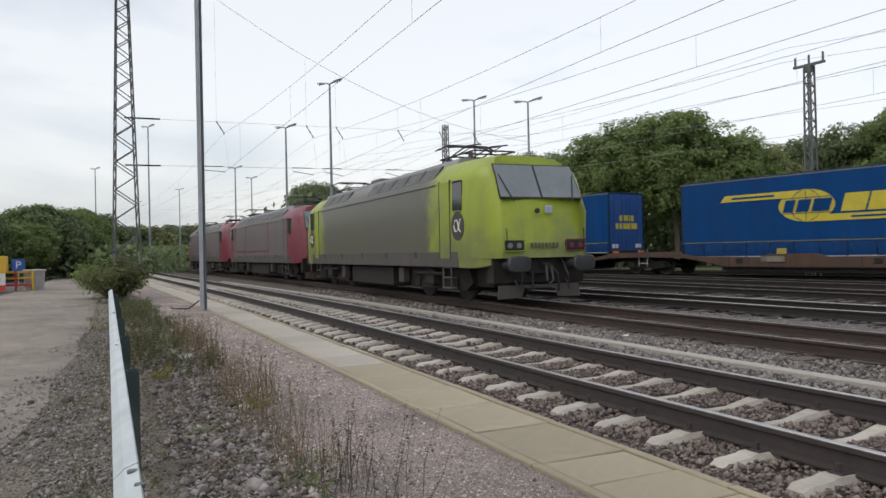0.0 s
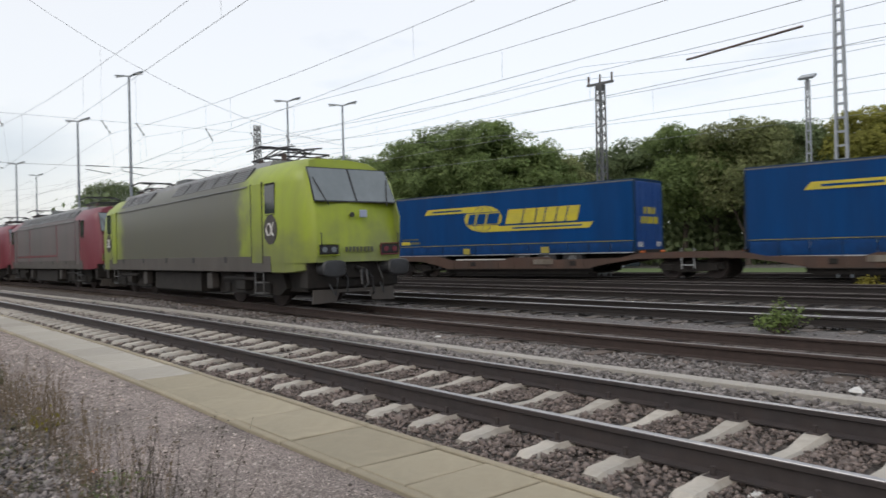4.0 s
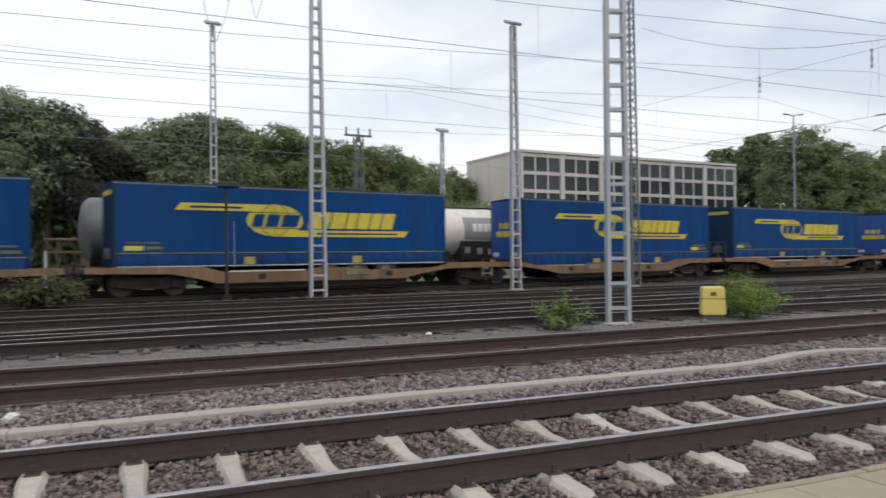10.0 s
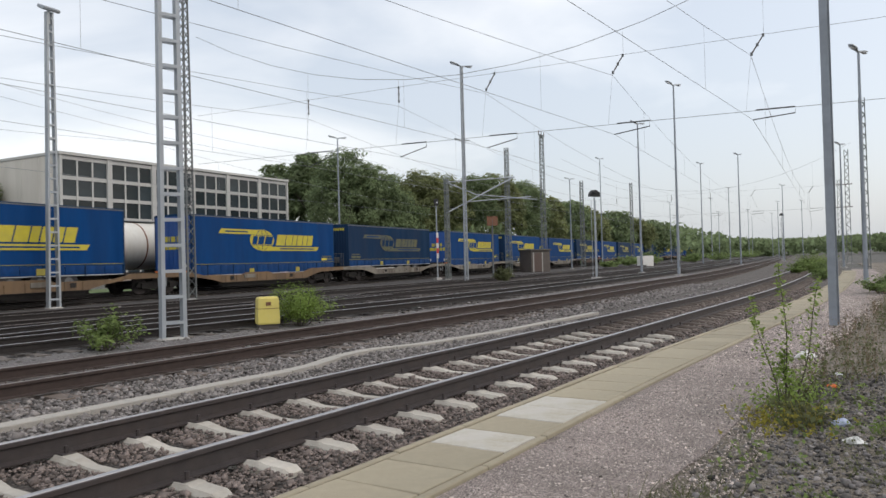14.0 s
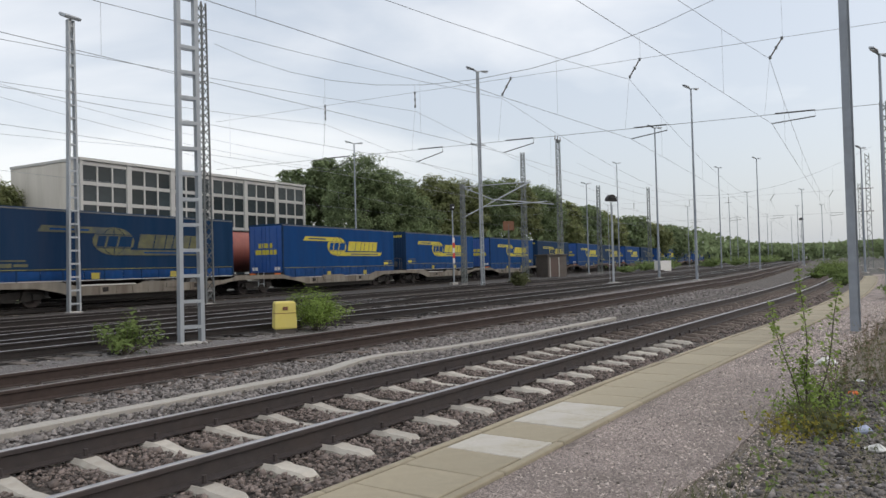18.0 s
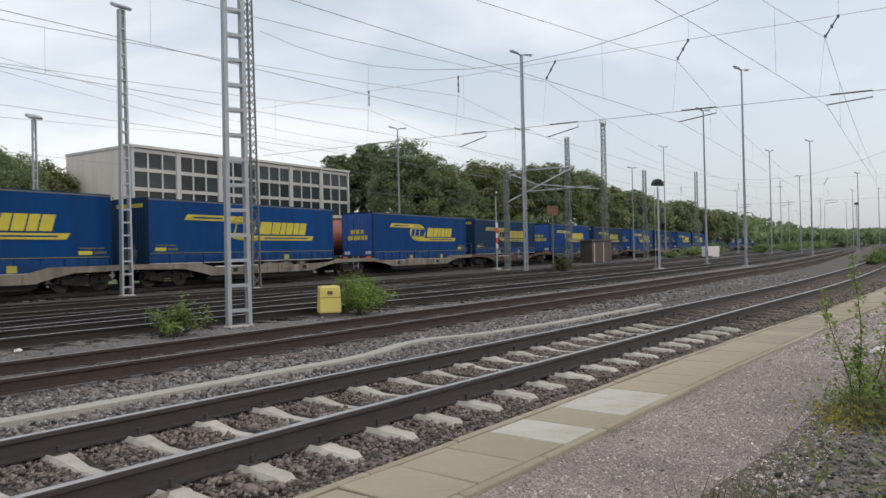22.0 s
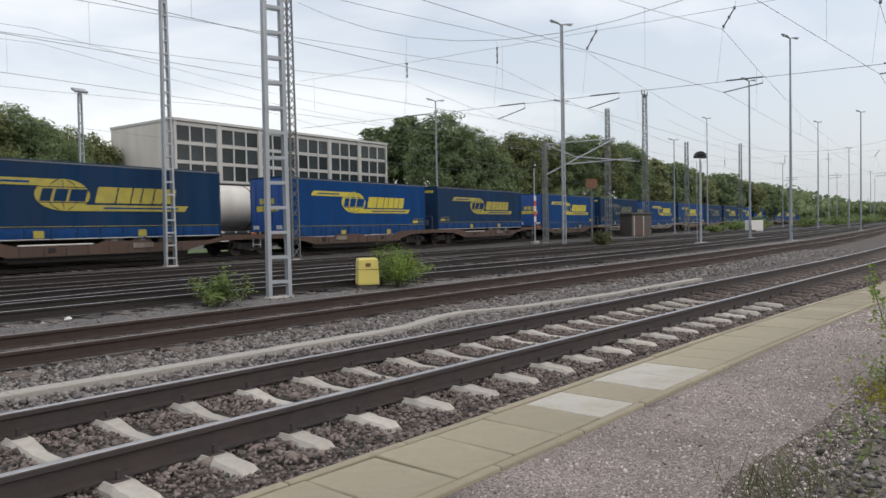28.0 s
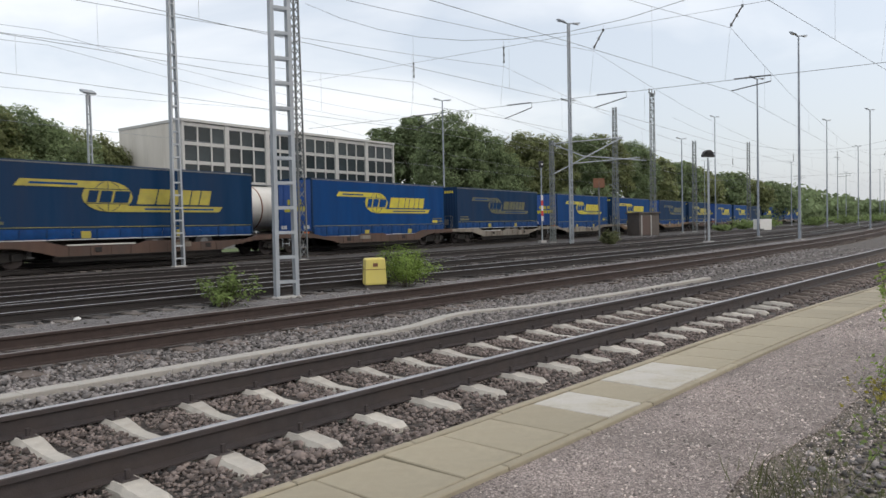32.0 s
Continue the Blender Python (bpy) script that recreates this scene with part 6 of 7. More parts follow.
def limb_tree(x, y, h, r, leaf, seed, n=3200, card=0.4, base=0.12):
    """A trunk with limbs and a crown of leafy clumps over an uneven outline."""
    rng = np.random.default_rng(seed)
    t = thing("tree", TREE_WORDS[leaf], "tree", "trees behind the yard", at=pose(x, y, -0.1))
    b = Build()
    lean = rng.uniform(-0.04, 0.04, 2) * h
    tr = 0.022 * h
    b.tube([(0, 0, 0), (lean[0] * 0.4, lean[1] * 0.4, h * 0.35), (lean[0], lean[1], h * 0.72)], tr, 8, tr * 0.35)
    mid, axes = np.array([0.0, 0.0, h * (0.5 + base * 0.5)]), np.array([r, r, h * (0.5 - base * 0.5)])
    lobes = rng.normal(size=(5, 3))
    lobes /= np.linalg.norm(lobes, axis=1)[:, None]
    clumps = []
    for i in range(110 if h < 12.5 else 150):
        d = rng.normal(size=3)
        d /= np.linalg.norm(d)
        if d[2] < -0.55:
            d[2] *= -1
        out = 0.84 + 0.2 * max(0.0, float((lobes @ d).max())) ** 3 - 0.08 * rng.uniform()
        inner = i % 6 == 0
        c = mid + d * axes * (rng.uniform(0.2, 0.55) if inner else out * rng.uniform(0.8, 0.97))
        clumps.append((c, r * (rng.uniform(0.34, 0.46) if inner else rng.uniform(0.13, 0.26)), d))
        if i < 10:
            b.tube([(lean[0] * 0.5, lean[1] * 0.5, h * rng.uniform(0.2, 0.5)), tuple(c * np.array([0.55, 0.55, 0.9])), tuple(c)], tr * 0.4, 5, tr * 0.08)
    part("trunk", b, M["bark"], t)
    share = np.array([s * s for _, s, _ in clumps])
    count = np.maximum(12, n * share / share.sum()).astype(int)
    pts, face = [], []
    for (c, s, out), k in zip(clumps, count):
        d = rng.normal(size=(k, 3)) + 0.45 * out + np.array([0, 0, 0.3])
        d /= np.linalg.norm(d, axis=1)[:, None]
        q = s * rng.uniform(0.25, 1.0, k) ** 0.4 * (1 + 0.16 * np.sin(7 * d[:, 0] + 3 * d[:, 2] + s * 9))
        pts.append(c + d * q[:, None] * np.array([1.1, 1.1, 0.85]))
        face.append(d * 0.6 + 0.5 * out + np.array([0, 0, 0.6]))
    p, face = np.concatenate(pts), np.concatenate(face)
    keep = p[:, 2] > h * 0.04
    p, face = p[keep], face[keep]
    p[:, 2] *= h / np.quantile(p[:, 2], 0.998)
    v, f = leaf_tris(p, card, face, rng)
    ob = new("crown", array_mesh("crown", v, f, M[leaf]))
    ob.parent = t
    return t


TREE_WORDS = {"leaf_mid": "broad leafy mid-green tree behind the yard", "leaf_dark": "tall dark green leafy tree behind the yard", "leaf_grey": "large grey-green leafy tree behind the yard", "leaf_yellow": "tree with yellowing autumn leaves",
              "leaf_rust": "tree with rust-brown autumn leaves", "leaf_purple": "dark purple-leaved tree behind the yard", "leaf_olive": "olive green leafy tree behind the yard"}


def build_trees():
    # bearing from the camera, distance, height, leaf
    rows = [(-48.6, 60, 10.4, "leaf_mid"), (-46.5, 58, 11.0, "leaf_mid"), (-44.8, 72, 13.8, "leaf_dark"), (-42.3, 57, 11.4, "leaf_mid"), (-40.2, 58, 11.0, "leaf_mid"),
            (-38.5, 58, 9.8, "leaf_mid"), (-36.9, 62, 9.1, "leaf_olive"), (-33.5, 66, 10.1, "leaf_dark"), (-31.0, 64, 10.5, "leaf_dark"), (-27.5, 62, 11.0, "leaf_mid"),
            (-25.4, 62, 10.1, "leaf_mid"), (-23.2, 60, 10.9, "leaf_olive"), (-20.5, 64, 11.1, "leaf_dark"), (-18.3, 66, 10.9, "leaf_olive"), (-15.7, 63, 11.5, "leaf_yellow"),
            (-12.5, 66, 12.0, "leaf_rust"), (-9.7, 64, 11.9, "leaf_rust"), (-6.3, 60, 13.0, "leaf_grey"), (-2.9, 58, 13.3, "leaf_grey"), (-0.4, 59, 13.0, "leaf_grey"),
            (1.9, 58, 12.3, "leaf_purple"), (3.9, 64, 11.9, "leaf_dark"), (5.5, 62, 11.9, "leaf_grey"), (7.6, 60, 12.3, "leaf_grey"), (8.8, 60, 12.7, "leaf_grey"),
            (10.8, 60, 12.7, "leaf_grey"), (13.2, 62, 12.6, "leaf_dark"), (15.8, 62, 12.3, "leaf_dark"), (18.4, 64, 12.1, "leaf_dark"), (21.0, 66, 12.0, "leaf_olive"),
            (23.4, 68, 11.7, "leaf_dark"), (25.4, 72, 10.9, "leaf_dark"), (28.2, 95, 13.4, "leaf_olive"), (49.1, 136, 19.6, "leaf_dark"), (51.3, 134, 21.4, "leaf_dark"),
            (53.9, 94, 16.0, "leaf_dark"), (55.9, 98, 14.2, "leaf_dark"), (57.4, 100, 11.7, "leaf_dark"), (59.6, 106, 14.4, "leaf_olive"), (61.5, 108, 14.2, "leaf_olive"),
            (63.8, 112, 14.4, "leaf_dark"), (65.7, 116, 14.9, "leaf_olive"), (67.5, 122, 14.3, "leaf_dark"), (69.1, 130, 13.0, "leaf_olive"), (70.8, 140, 12.1, "leaf_dark"),
            (72.4, 152, 11.7, "leaf_olive"), (74.1, 166, 11.4, "leaf_dark"), (75.5, 182, 10.6, "leaf_olive"), (77.1, 205, 10.6, "leaf_dark"), (-90.7, 66, 4.8, "leaf_mid"),
            (-88.8, 68, 6.0, "leaf_dark"), (-87.2, 72, 5.8, "leaf_mid"), (-86.4, 80, 6.4, "leaf_dark"), (-85.5, 86, 4.8, "leaf_dark"), (-69.6, 115, 12.6, "leaf_dark"),
            (-53.5, 75, 11.4, "leaf_dark"), (-51.5, 78, 11.6, "leaf_dark"), (-50.0, 80, 11.3, "leaf_olive"),
            (-93.0, 64, 5.6, "leaf_dark"), (-95.5, 62, 6, "leaf_mid"), (-98, 62, 6, "leaf_dark"), (-101, 62, 6, "leaf_dark"), (-83.5, 130, 6.5, "leaf_dark"), (-82.0, 150, 7.5, "leaf_olive"), (-79.5, 170, 8.5, "leaf_dark"), (-77.5, 180, 9.0, "leaf_dark"), (-55.5, 80, 8, "leaf_olive"), (-58, 88, 8, "leaf_dark"), (-61, 96, 8, "leaf_dark"), (-64.5, 110, 8, "leaf_olive")]
    for i, (az, d, h, leaf) in enumerate(rows):
        a = radians(az)
        limb_tree(d * math.sin(a), d * math.cos(a), h, min(5.0, 0.034 * d + 1.4 + 0.06 * h) if d < 130 else 0.038 * d, leaf, 100 + i, n=29000 if d < 80 else 21000 if d < 130 else 12000, card=0.155 if d < 80 else 0.22 if d < 130 else 0.42)
    # the low undergrowth that closes the view below the crowns
    rng = np.random.default_rng(55)
    pts = []
    for az in np.arange(-70, 30, 0.5):
        d = rng.uniform(62, 80)
        pts.append(np.array([d * math.sin(radians(az)), d * math.cos(radians(az)), 0]) + rng.normal(size=(560, 3)) * np.array([1.6, 1.6, 0.0]) + np.stack([np.zeros(560), np.zeros(560), rng.uniform(0, 6.5, 560)], 1))
    for az in np.arange(50, 86, 0.35):
        d = rng.uniform(100, 130) if az < 66 else rng.uniform(130, 200) + (az - 66) * 9
        pts.append(np.array([d * math.sin(radians(az)), d * math.cos(radians(az)), 0]) + rng.normal(size=(90, 3)) * np.array([2.4, 2.4, 0.0]) + np.stack([np.zeros(90), np.zeros(90), rng.uniform(0, 6.0, 90)], 1))
    for az in np.arange(-101, -80, 0.5):
        d = rng.uniform(66, 100)
        pts.append(np.array([d * math.sin(radians(az)), d * math.cos(radians(az)), 0]) + rng.normal(size=(260, 3)) * np.array([1.5, 1.5, 0.0]) + np.stack([np.zeros(260), np.zeros(260), rng.uniform(0, 2.6, 260)], 1))
    for az in np.arange(76, 112, 0.22):
        d = rng.uniform(300, 420)
        top = d * math.tan(radians(np.interp(az, [76, 78, 81, 83, 87, 92, 97, 112], [2.7, 2.4, 1.5, 1.0, 0.85, 1.0, 1.3, 1.3]))) + 1.5
        pts.append(np.array([d * math.sin(radians(az)), d * math.cos(radians(az)), 0]) + rng.normal(size=(70, 3)) * np.array([3.5, 3.5, 0.0]) + np.stack([np.zeros(70), np.zeros(70), top * rng.uniform(0.05, 1, 70) ** 0.7], 1))
    for az in np.arange(-84, -66, 0.25):
        d = rng.uniform(190, 260)
        pts.append(np.array([d * math.sin(radians(az)), d * math.cos(radians(az)), 0]) + rng.normal(size=(60, 3)) * np.array([2.5, 2.5, 0.0]) + np.stack([np.zeros(60), np.zeros(60), rng.uniform(0, 5.5, 60)], 1))
    p = np.concatenate(pts)
    far = np.hypot(p[:, 0], p[:, 1])
    v, f = leaf_cards(p, np.where(far > 180, 1.6, np.where(far > 96, 0.7, 0.36)), rng)
    tagged(new("undergrowth", array_mesh("undergrowth", v, f, M["leaf_dark"])), "dense dark green undergrowth below the trees", "bushes", kind="stuff")


# ---- overhead wires ----
LINES = [(T1, 9.7, 2.45), (T2, 14.7, 7.0), (T3, 16.5, 11.95), (T4, 20.5, 15.9), (T5, 23.4, 20.6), (T6, 25.9, 31.0)]
SPAN = 25.8


def build_wires():
    for track, ya, yb in LINES:
        t = thing("overhead_line", "thin overhead contact wire hung from a carrier wire", "overhead wire", "overhead lines")
        spots = [(x, float(track.at(x)), 5.8) for x in (-166, -103)] + [(-40, ya, 6.0), (SPAN, yb, 5.8)] + [(x, float(track.at(x)), 5.8) for x in (89, 152, 215)]
        carrier = []
        for p, q in zip(spots[:-1], spots[1:]):
            p, q = Vector(p), Vector(q)
            hung = [p.lerp(q, u) + Vector((0, 0, 2.1 - 1.35 * 4 * u * (1 - u))) for u in np.linspace(0, 1, 13)]
            carrier += hung[:-1]
            for k in range(1, 12, 2):
                part("dropper", Build().tube([hung[k], p.lerp(q, k / 12)], 0.004, 3), M["wire"], t)
        part("contact_wire", Build().tube(spots, 0.007, 4), M["wire"], t)
        if track is T4:
            part("section_insulator", Build().tube([(-9.3, 18.2, 6.37), (-9.1, 18.2, 6.38), (-6.5, 18.0, 6.5), (-6.3, 18.0, 6.51)], 0.03, 6), M["insulator"], t, "long dark rod insulator in the wire")
        part("carrier_wire", Build().tube(carrier, 0.007, 4), M["wire"], t)
    # head spans: a sagging rope, two cross wires, insulators and steady arms
    for x, ya, yb, head, upper, lower, at in ((SPAN, -6.0, 27.4, lambda y: 8.8 + 0.018 * (y - 12.7) ** 2, lambda y: 8.5 + 0.012 * y, lambda y: 6.05 + 0.016 * y, [c for _, _, c in LINES]),
                                              (-40.0, 4.75, 30.0, lambda y: 8.7 + 0.0128 * (y - 32) ** 2, lambda y: 8.45 + 0.022 * y, lambda y: 6.07 + 0.02 * y, [c for _, c, _ in LINES]),
                                              (89.0, -1.0, 31.0, lambda y: 8.8 + 0.018 * (y - 14) ** 2, lambda y: 8.5, lambda y: 6.1, [float(k.at(89)) for k, _, _ in LINES])):
        t = thing("head_span", "sagging cross-span wires with insulators over the tracks", "overhead wire", "head spans")
        ys = np.linspace(ya, yb, 15)
        part("head_rope", Build().tube([(x, y, head(y)) for y in ys], 0.011, 4), M["wire"], t)
        part("upper_wire", Build().tube([(x, y, upper(y)) for y in (ya, (ya + yb) / 2, yb)], 0.007, 4), M["wire"], t)
        part("lower_wire", Build().tube([(x, y, lower(y)) for y in (ya, (ya + yb) / 2, yb)], 0.009, 4), M["wire"], t)
        for fn in (upper, lower):
            part("strain_insulator", Build().tube([(x, ya, fn(ya)), (x, ya + 1.7, fn(ya + 1.7))], 0.045, 6), M["insulator"], t, "dark strain insulator beside the mast")
        for y in at:
            if not ya < y < yb:
                continue
            lean = 0.4 if x < 0 or y < 13 else 0.0
            part("hanger", Build().tube([(x, y - lean, head(y)), (x, y - lean, upper(y))], 0.005, 4), M["wire"], t)
            ins = part("insulator", Build().tube([(x, y - lean, upper(y)), (x, y, upper(y) - 0.62)], 0.022, 6), M["insulator"], t, "dark rod insulator")
            for k in (0.05, 0.5, 0.95):
                c = Vector((x, y - lean, upper(y))).lerp(Vector((x, y, upper(y) - 0.62)), k)
                part("cap", Build().tube([c - Vector((0, 0, 0.05)), c + Vector((0, 0, 0.05))], 0.04, 6), M["steel_dark"], ins)
            part("steady_wire", Build().tube([(x, y, upper(y) - 0.6), (x, y + 0.2, lower(y) + 0.02)], 0.004, 4), M["wire"], t)
            z = lower(y)
            part("steady_arm", Build().tube([(x, y - 0.1, z + 0.02), (x, y - 1.25, z), (x, y - 1.25, z - 0.2), (x, y, 5.8 if x > 0 else 6.0)], 0.02, 5), M["steel_dark"], t)
    # feeder wires along the far masts
    for y, z in ((31.3, 9.9), (30.9, 9.2)):
        line = []
        xs = [-166, -103, -60, -20.6, 15.4, 53, 100, 149, 212]
        for p, q in zip(xs[:-1], xs[1:]):
            line += [(p + (q - p) * u, y + 0.0765 * (p + (q - p) * u) * (1 if y > 30 else 0.6), z - 0.8 * 4 * u * (1 - u) + 0.3) for u in np.linspace(0, 1, 9)[:-1]]
        single("feeder_wire", Build().tube(line, 0.008, 4), M["wire"], "thin feeder wire hung between the far masts", "overhead wire", "feeder wires")
    for x, w, z in ((3.9, 0.62, 7.3), (5.0, 0.5, 8.1)):
        single("wire_loop", Build().tube([(x + w * (u - 0.5) * (1 + 0.5 * math.sin(9 * u)), 20.2, z + 2.6 * (2 * u - 1) ** 2 * (1 if u < 0.5 else 0.75)) for u in np.linspace(0, 1, 15)], 0.01, 4), M["wire"], "loose loop of thin feeder cable", "cable", "wire loops")
    # cantilever arms on the mast by the signal
    t = thing("cantilever", "pale tubular cantilever arms on a lattice mast", "cantilever", "")
    for a, c in (((53.1, 28.4, 7.9), (57.5, 24.2, 8.4)), ((53.1, 28.4, 5.4), (57.5, 24.2, 8.4)), ((53.1, 28.4, 7.9), (55.0, 26.6, 6.9)), ((53.4, 28.1, 5.6), (57.3, 24.4, 8.3)), ((55.0, 26.6, 6.9), (59.0, 22.8, 6.5)), ((54.4, 27.2, 6.3), (58.6, 23.2, 6.75))):
        part("arm", Build().tube([a, c], 0.05, 6), M["steel"], t)


# ---- low plants ----
def stalks(name, xy, height, material, label, seed, per=5, lean=0.25, width=0.006, leaf=0.0, leaves=0, leafmat=None, z=-0.05, ring=0.08):
    """Thin stems, with small leaves along them, as one object."""
    rng = np.random.default_rng(seed)
    base = np.repeat(np.asarray(xy, float), per, axis=0)
    n = len(base)
    base = base + rng.normal(size=(n, 2)) * ring
    hh = np.repeat(np.broadcast_to(height, (len(xy),)), per) * rng.uniform(0.45, 1.15, n)
    b = np.concatenate([base, np.full((n, 1), z)], 1)
    d = np.concatenate([rng.normal(size=(n, 2)) * lean, np.ones((n, 1))], 1)
    mid = b + d * hh[:, None] * 0.5
    tip = mid + (d + np.concatenate([rng.normal(size=(n, 2)) * lean, np.zeros((n, 1))], 1)) * hh[:, None] * 0.5
    side = rng.normal(size=(n, 3)) * np.array([1, 1, 0])
    side /= np.linalg.norm(side, axis=1)[:, None]
    w = side * width
    v = np.stack([b - w, b + w, mid + w * 0.8, mid - w * 0.8, tip + w * 0.3, tip - w * 0.3], 1)
    k = (np.arange(n) * 6)[:, None]
    f = np.concatenate([k + np.array([0, 1, 2, 3]), k + np.array([3, 2, 4, 5])])
    ob = tagged(new(name, array_mesh(name, v.reshape(-1, 3), f, M[material])), label, "weeds", kind="stuff")
    if leaves:
        u = rng.uniform(0.12, 1.0, (n, leaves, 1))
        p = np.where(u < 0.5, b[:, None] + (mid - b)[:, None] * u * 2, mid[:, None] + (tip - mid)[:, None] * (u * 2 - 1))
        p = p.reshape(-1, 3) + rng.normal(size=(n * leaves, 3)) * leaf * 0.6
        lv, lf = leaf_cards(p, leaf, rng, 0.1, 1.9, face=np.tile([-0.2, -0.2, 0.7], (len(p), 1)))
        lo = new("leaves", array_mesh("leaves", lv, lf, M[leafmat or material]))
        lo.parent = ob
        lo["kind"] = "stuff"
    return ob


def shrub(x, y, r, h, leaf, label, seed, n=1500, card=0.05, flat=1.0):
    rng = np.random.default_rng(seed)
    t = thing("shrub", label, "shrub", "shrubs in the yard", at=pose(x, y, -0.06))
    b = Build()
    ends = []
    for i in range(22):
        a, k = rng.uniform(0, 2 * math.pi), rng.uniform(0.1, 1)
        e = (math.cos(a) * r * k, math.sin(a) * r * k, h * rng.uniform(0.45, 1.15) * (1 - 0.35 * k * k))
        b.tube([(e[0] * 0.15, e[1] * 0.15, 0), (e[0] * 0.6, e[1] * 0.6, e[2] * 0.55), e], 0.012, 4, 0.003)
        ends.append(e)
    part("branch", b, M["bark"], t)
    e = np.array(ends)
    i = rng.integers(0, len(e), n)
    u = rng.uniform(0.25, 1.05, (n, 1)) ** 0.7
    p = e[i] * u * np.array([1, 1, 1]) + rng.normal(size=(n, 3)) * np.array([0.11 * r, 0.11 * r, 0.07 * h])
    p[:, 2] = np.abs(p[:, 2]) + 0.03
    v, f = leaf_cards(p, card, rng, 0.0, 1.8, face=np.stack([p[:, 0] / r, p[:, 1] / r, 0.3 + p[:, 2] / h], 1))
    c = new("foliage", array_mesh("foliage", v, f, M[leaf]))
    c.parent = t
    return t


def build_plants():
    rng = np.random.default_rng(21)

    def band(n, x0, x1, near, far):
        x = rng.uniform(x0, x1, n)
        u = rng.uniform(0, 1, n)
        return np.stack([x, near(x) * (1 - u) + far(x) * u], 1)

    bar = lambda x: 0.05 - 0.1 * x
    edge = lambda x: SLAB_FAR.at(x) - 2.1
    stalks("dry_stalks", band(85, -15, -4.4, lambda x: edge(x) - 0.35, lambda x: edge(x) + 0.12), 0.55, "weed_dry", "tall dry brown weed stalks along the path", 31, 8, 0.13, 0.0025, 0.014, 7, "weed_dry")
    stalks("dark_seed_stalks", band(6, -4.7, -3.9, lambda x: edge(x) - 0.15, lambda x: edge(x) + 0.2), 0.62, "bark", "dark dry seed stalks beside the path", 32, 7, 0.2, 0.003, 0.014, 9, "bark")
    stalks("olive_weeds", band(190, -26, -9.5, bar, edge), 0.28, "weed_olive", "olive green weeds on the verge", 33, 9, 0.35, 0.003, 0.022, 7, "weed_olive")
    stalks("low_weeds", band(40, -9, -3.2, bar, edge), 0.1, "weed_olive", "low grey-green weeds among stones", 34, 8, 0.6, 0.002, 0.014, 5, "weed_olive")
    stalks("brown_weeds", band(60, -22, -4, lambda x: bar(x) + 0.1, lambda x: bar(x) + 0.7), 0.2, "weed_dry", "withered brown weeds on the verge", 35, 8, 0.4, 0.002, 0.015, 5, "weed_dry")
    stalks("green_tufts", np.array([(-4.6, 1.7), (-4.9, 1.6), (-5.2, 1.9), (-6.6, 1.3), (-4.2, 1.5)]), 0.08, "weed_green", "fresh green tufts among stones", 36, 24, 0.9, 0.002, 0.018, 3, "weed_green", ring=0.1)
    stalks("yellow_plant", np.array([(-9.8, 1.55), (-9.7, 1.5), (-7.4, 2.1)]), 0.2, "weed_yellow", "yellowing leafy weeds", 37, 10, 0.5, 0.003, 0.035, 4, "weed_yellow")
    stalks("road_side_weeds", band(60, -24, -4, lambda x: bar(x) - 0.55, bar), 0.16, "weed_olive", "low weeds between road and barrier", 38, 7, 0.5, 0.002, 0.016, 5, "weed_olive")
    # verge on the other hand of the path
    near, far = (lambda x: SLAB_FAR.at(x) - 4.2), (lambda x: SLAB_FAR.at(x) - 2.25)
    stalks("olive_weeds", band(80, 8.5, 24, near, far), 0.34, "weed_olive", "olive green weeds on the stony verge", 41, 9, 0.35, 0.003, 0.024, 7, "weed_olive")
    stalks("brown_weeds", band(80, 8.5, 24, near, far), 0.5, "weed_dry", "withered brown weeds on the stony verge", 42, 8, 0.2, 0.0025, 0.016, 7, "weed_dry")
    stalks("low_weeds", band(40, 4.2, 9, near, far), 0.09, "weed_olive", "low green weeds among stones", 43, 8, 0.7, 0.002, 0.016, 4, "weed_olive")
    stalks("yellow_plant", np.array([(7.35, 0.45), (7.5, 0.38), (7.2, 0.32), (7.6, 0.5), (7.0, 0.35), (7.3, 0.2)]), 0.2, "weed_yellow", "yellow-green leafy weeds", 44, 16, 0.5, 0.003, 0.032, 5, "weed_olive")
    stalks("green_weeds", np.array([(7.7, 0.5), (7.9, 0.35), (8.2, 0.6), (8.4, 0.2), (7.6, 0.15), (8.7, 0.4), (8.0, 0.75), (7.4, 0.7), (9.1, 0.5), (8.9, 0.05)]), 0.26, "weed_olive", "bushy green weeds round the saplings", 47, 9, 0.35, 0.003, 0.024, 6, "sapling_leaf", ring=0.14)
    stalks("yellow_weeds", np.array([(7.05, 0.55), (7.2, 0.62), (6.9, 0.4), (7.35, 0.7), (6.7, 0.6), (7.5, 0.25)]), 0.16, "weed_yellow", "low yellow-green weeds beside the path", 48, 12, 0.6, 0.003, 0.024, 4, "weed_yellow", ring=0.13)
    stalks("verge_tufts", band(12, 4.6, 8.5, near, far), 0.1, "weed_green", "scattered green tufts among coarse stones", 49, 14, 0.6, 0.002, 0.022, 5, "weed_green", ring=0.1)
    stalks("grass_clump", np.array([(4.3, 0.95), (4.45, 0.85), (4.2, 0.8), (4.6, 0.9), (4.9, 0.8)]), 0.2, "weed_olive", "thin grass clump beside the path", 45, 30, 0.4, 0.003, 0, 0, ring=0.14)
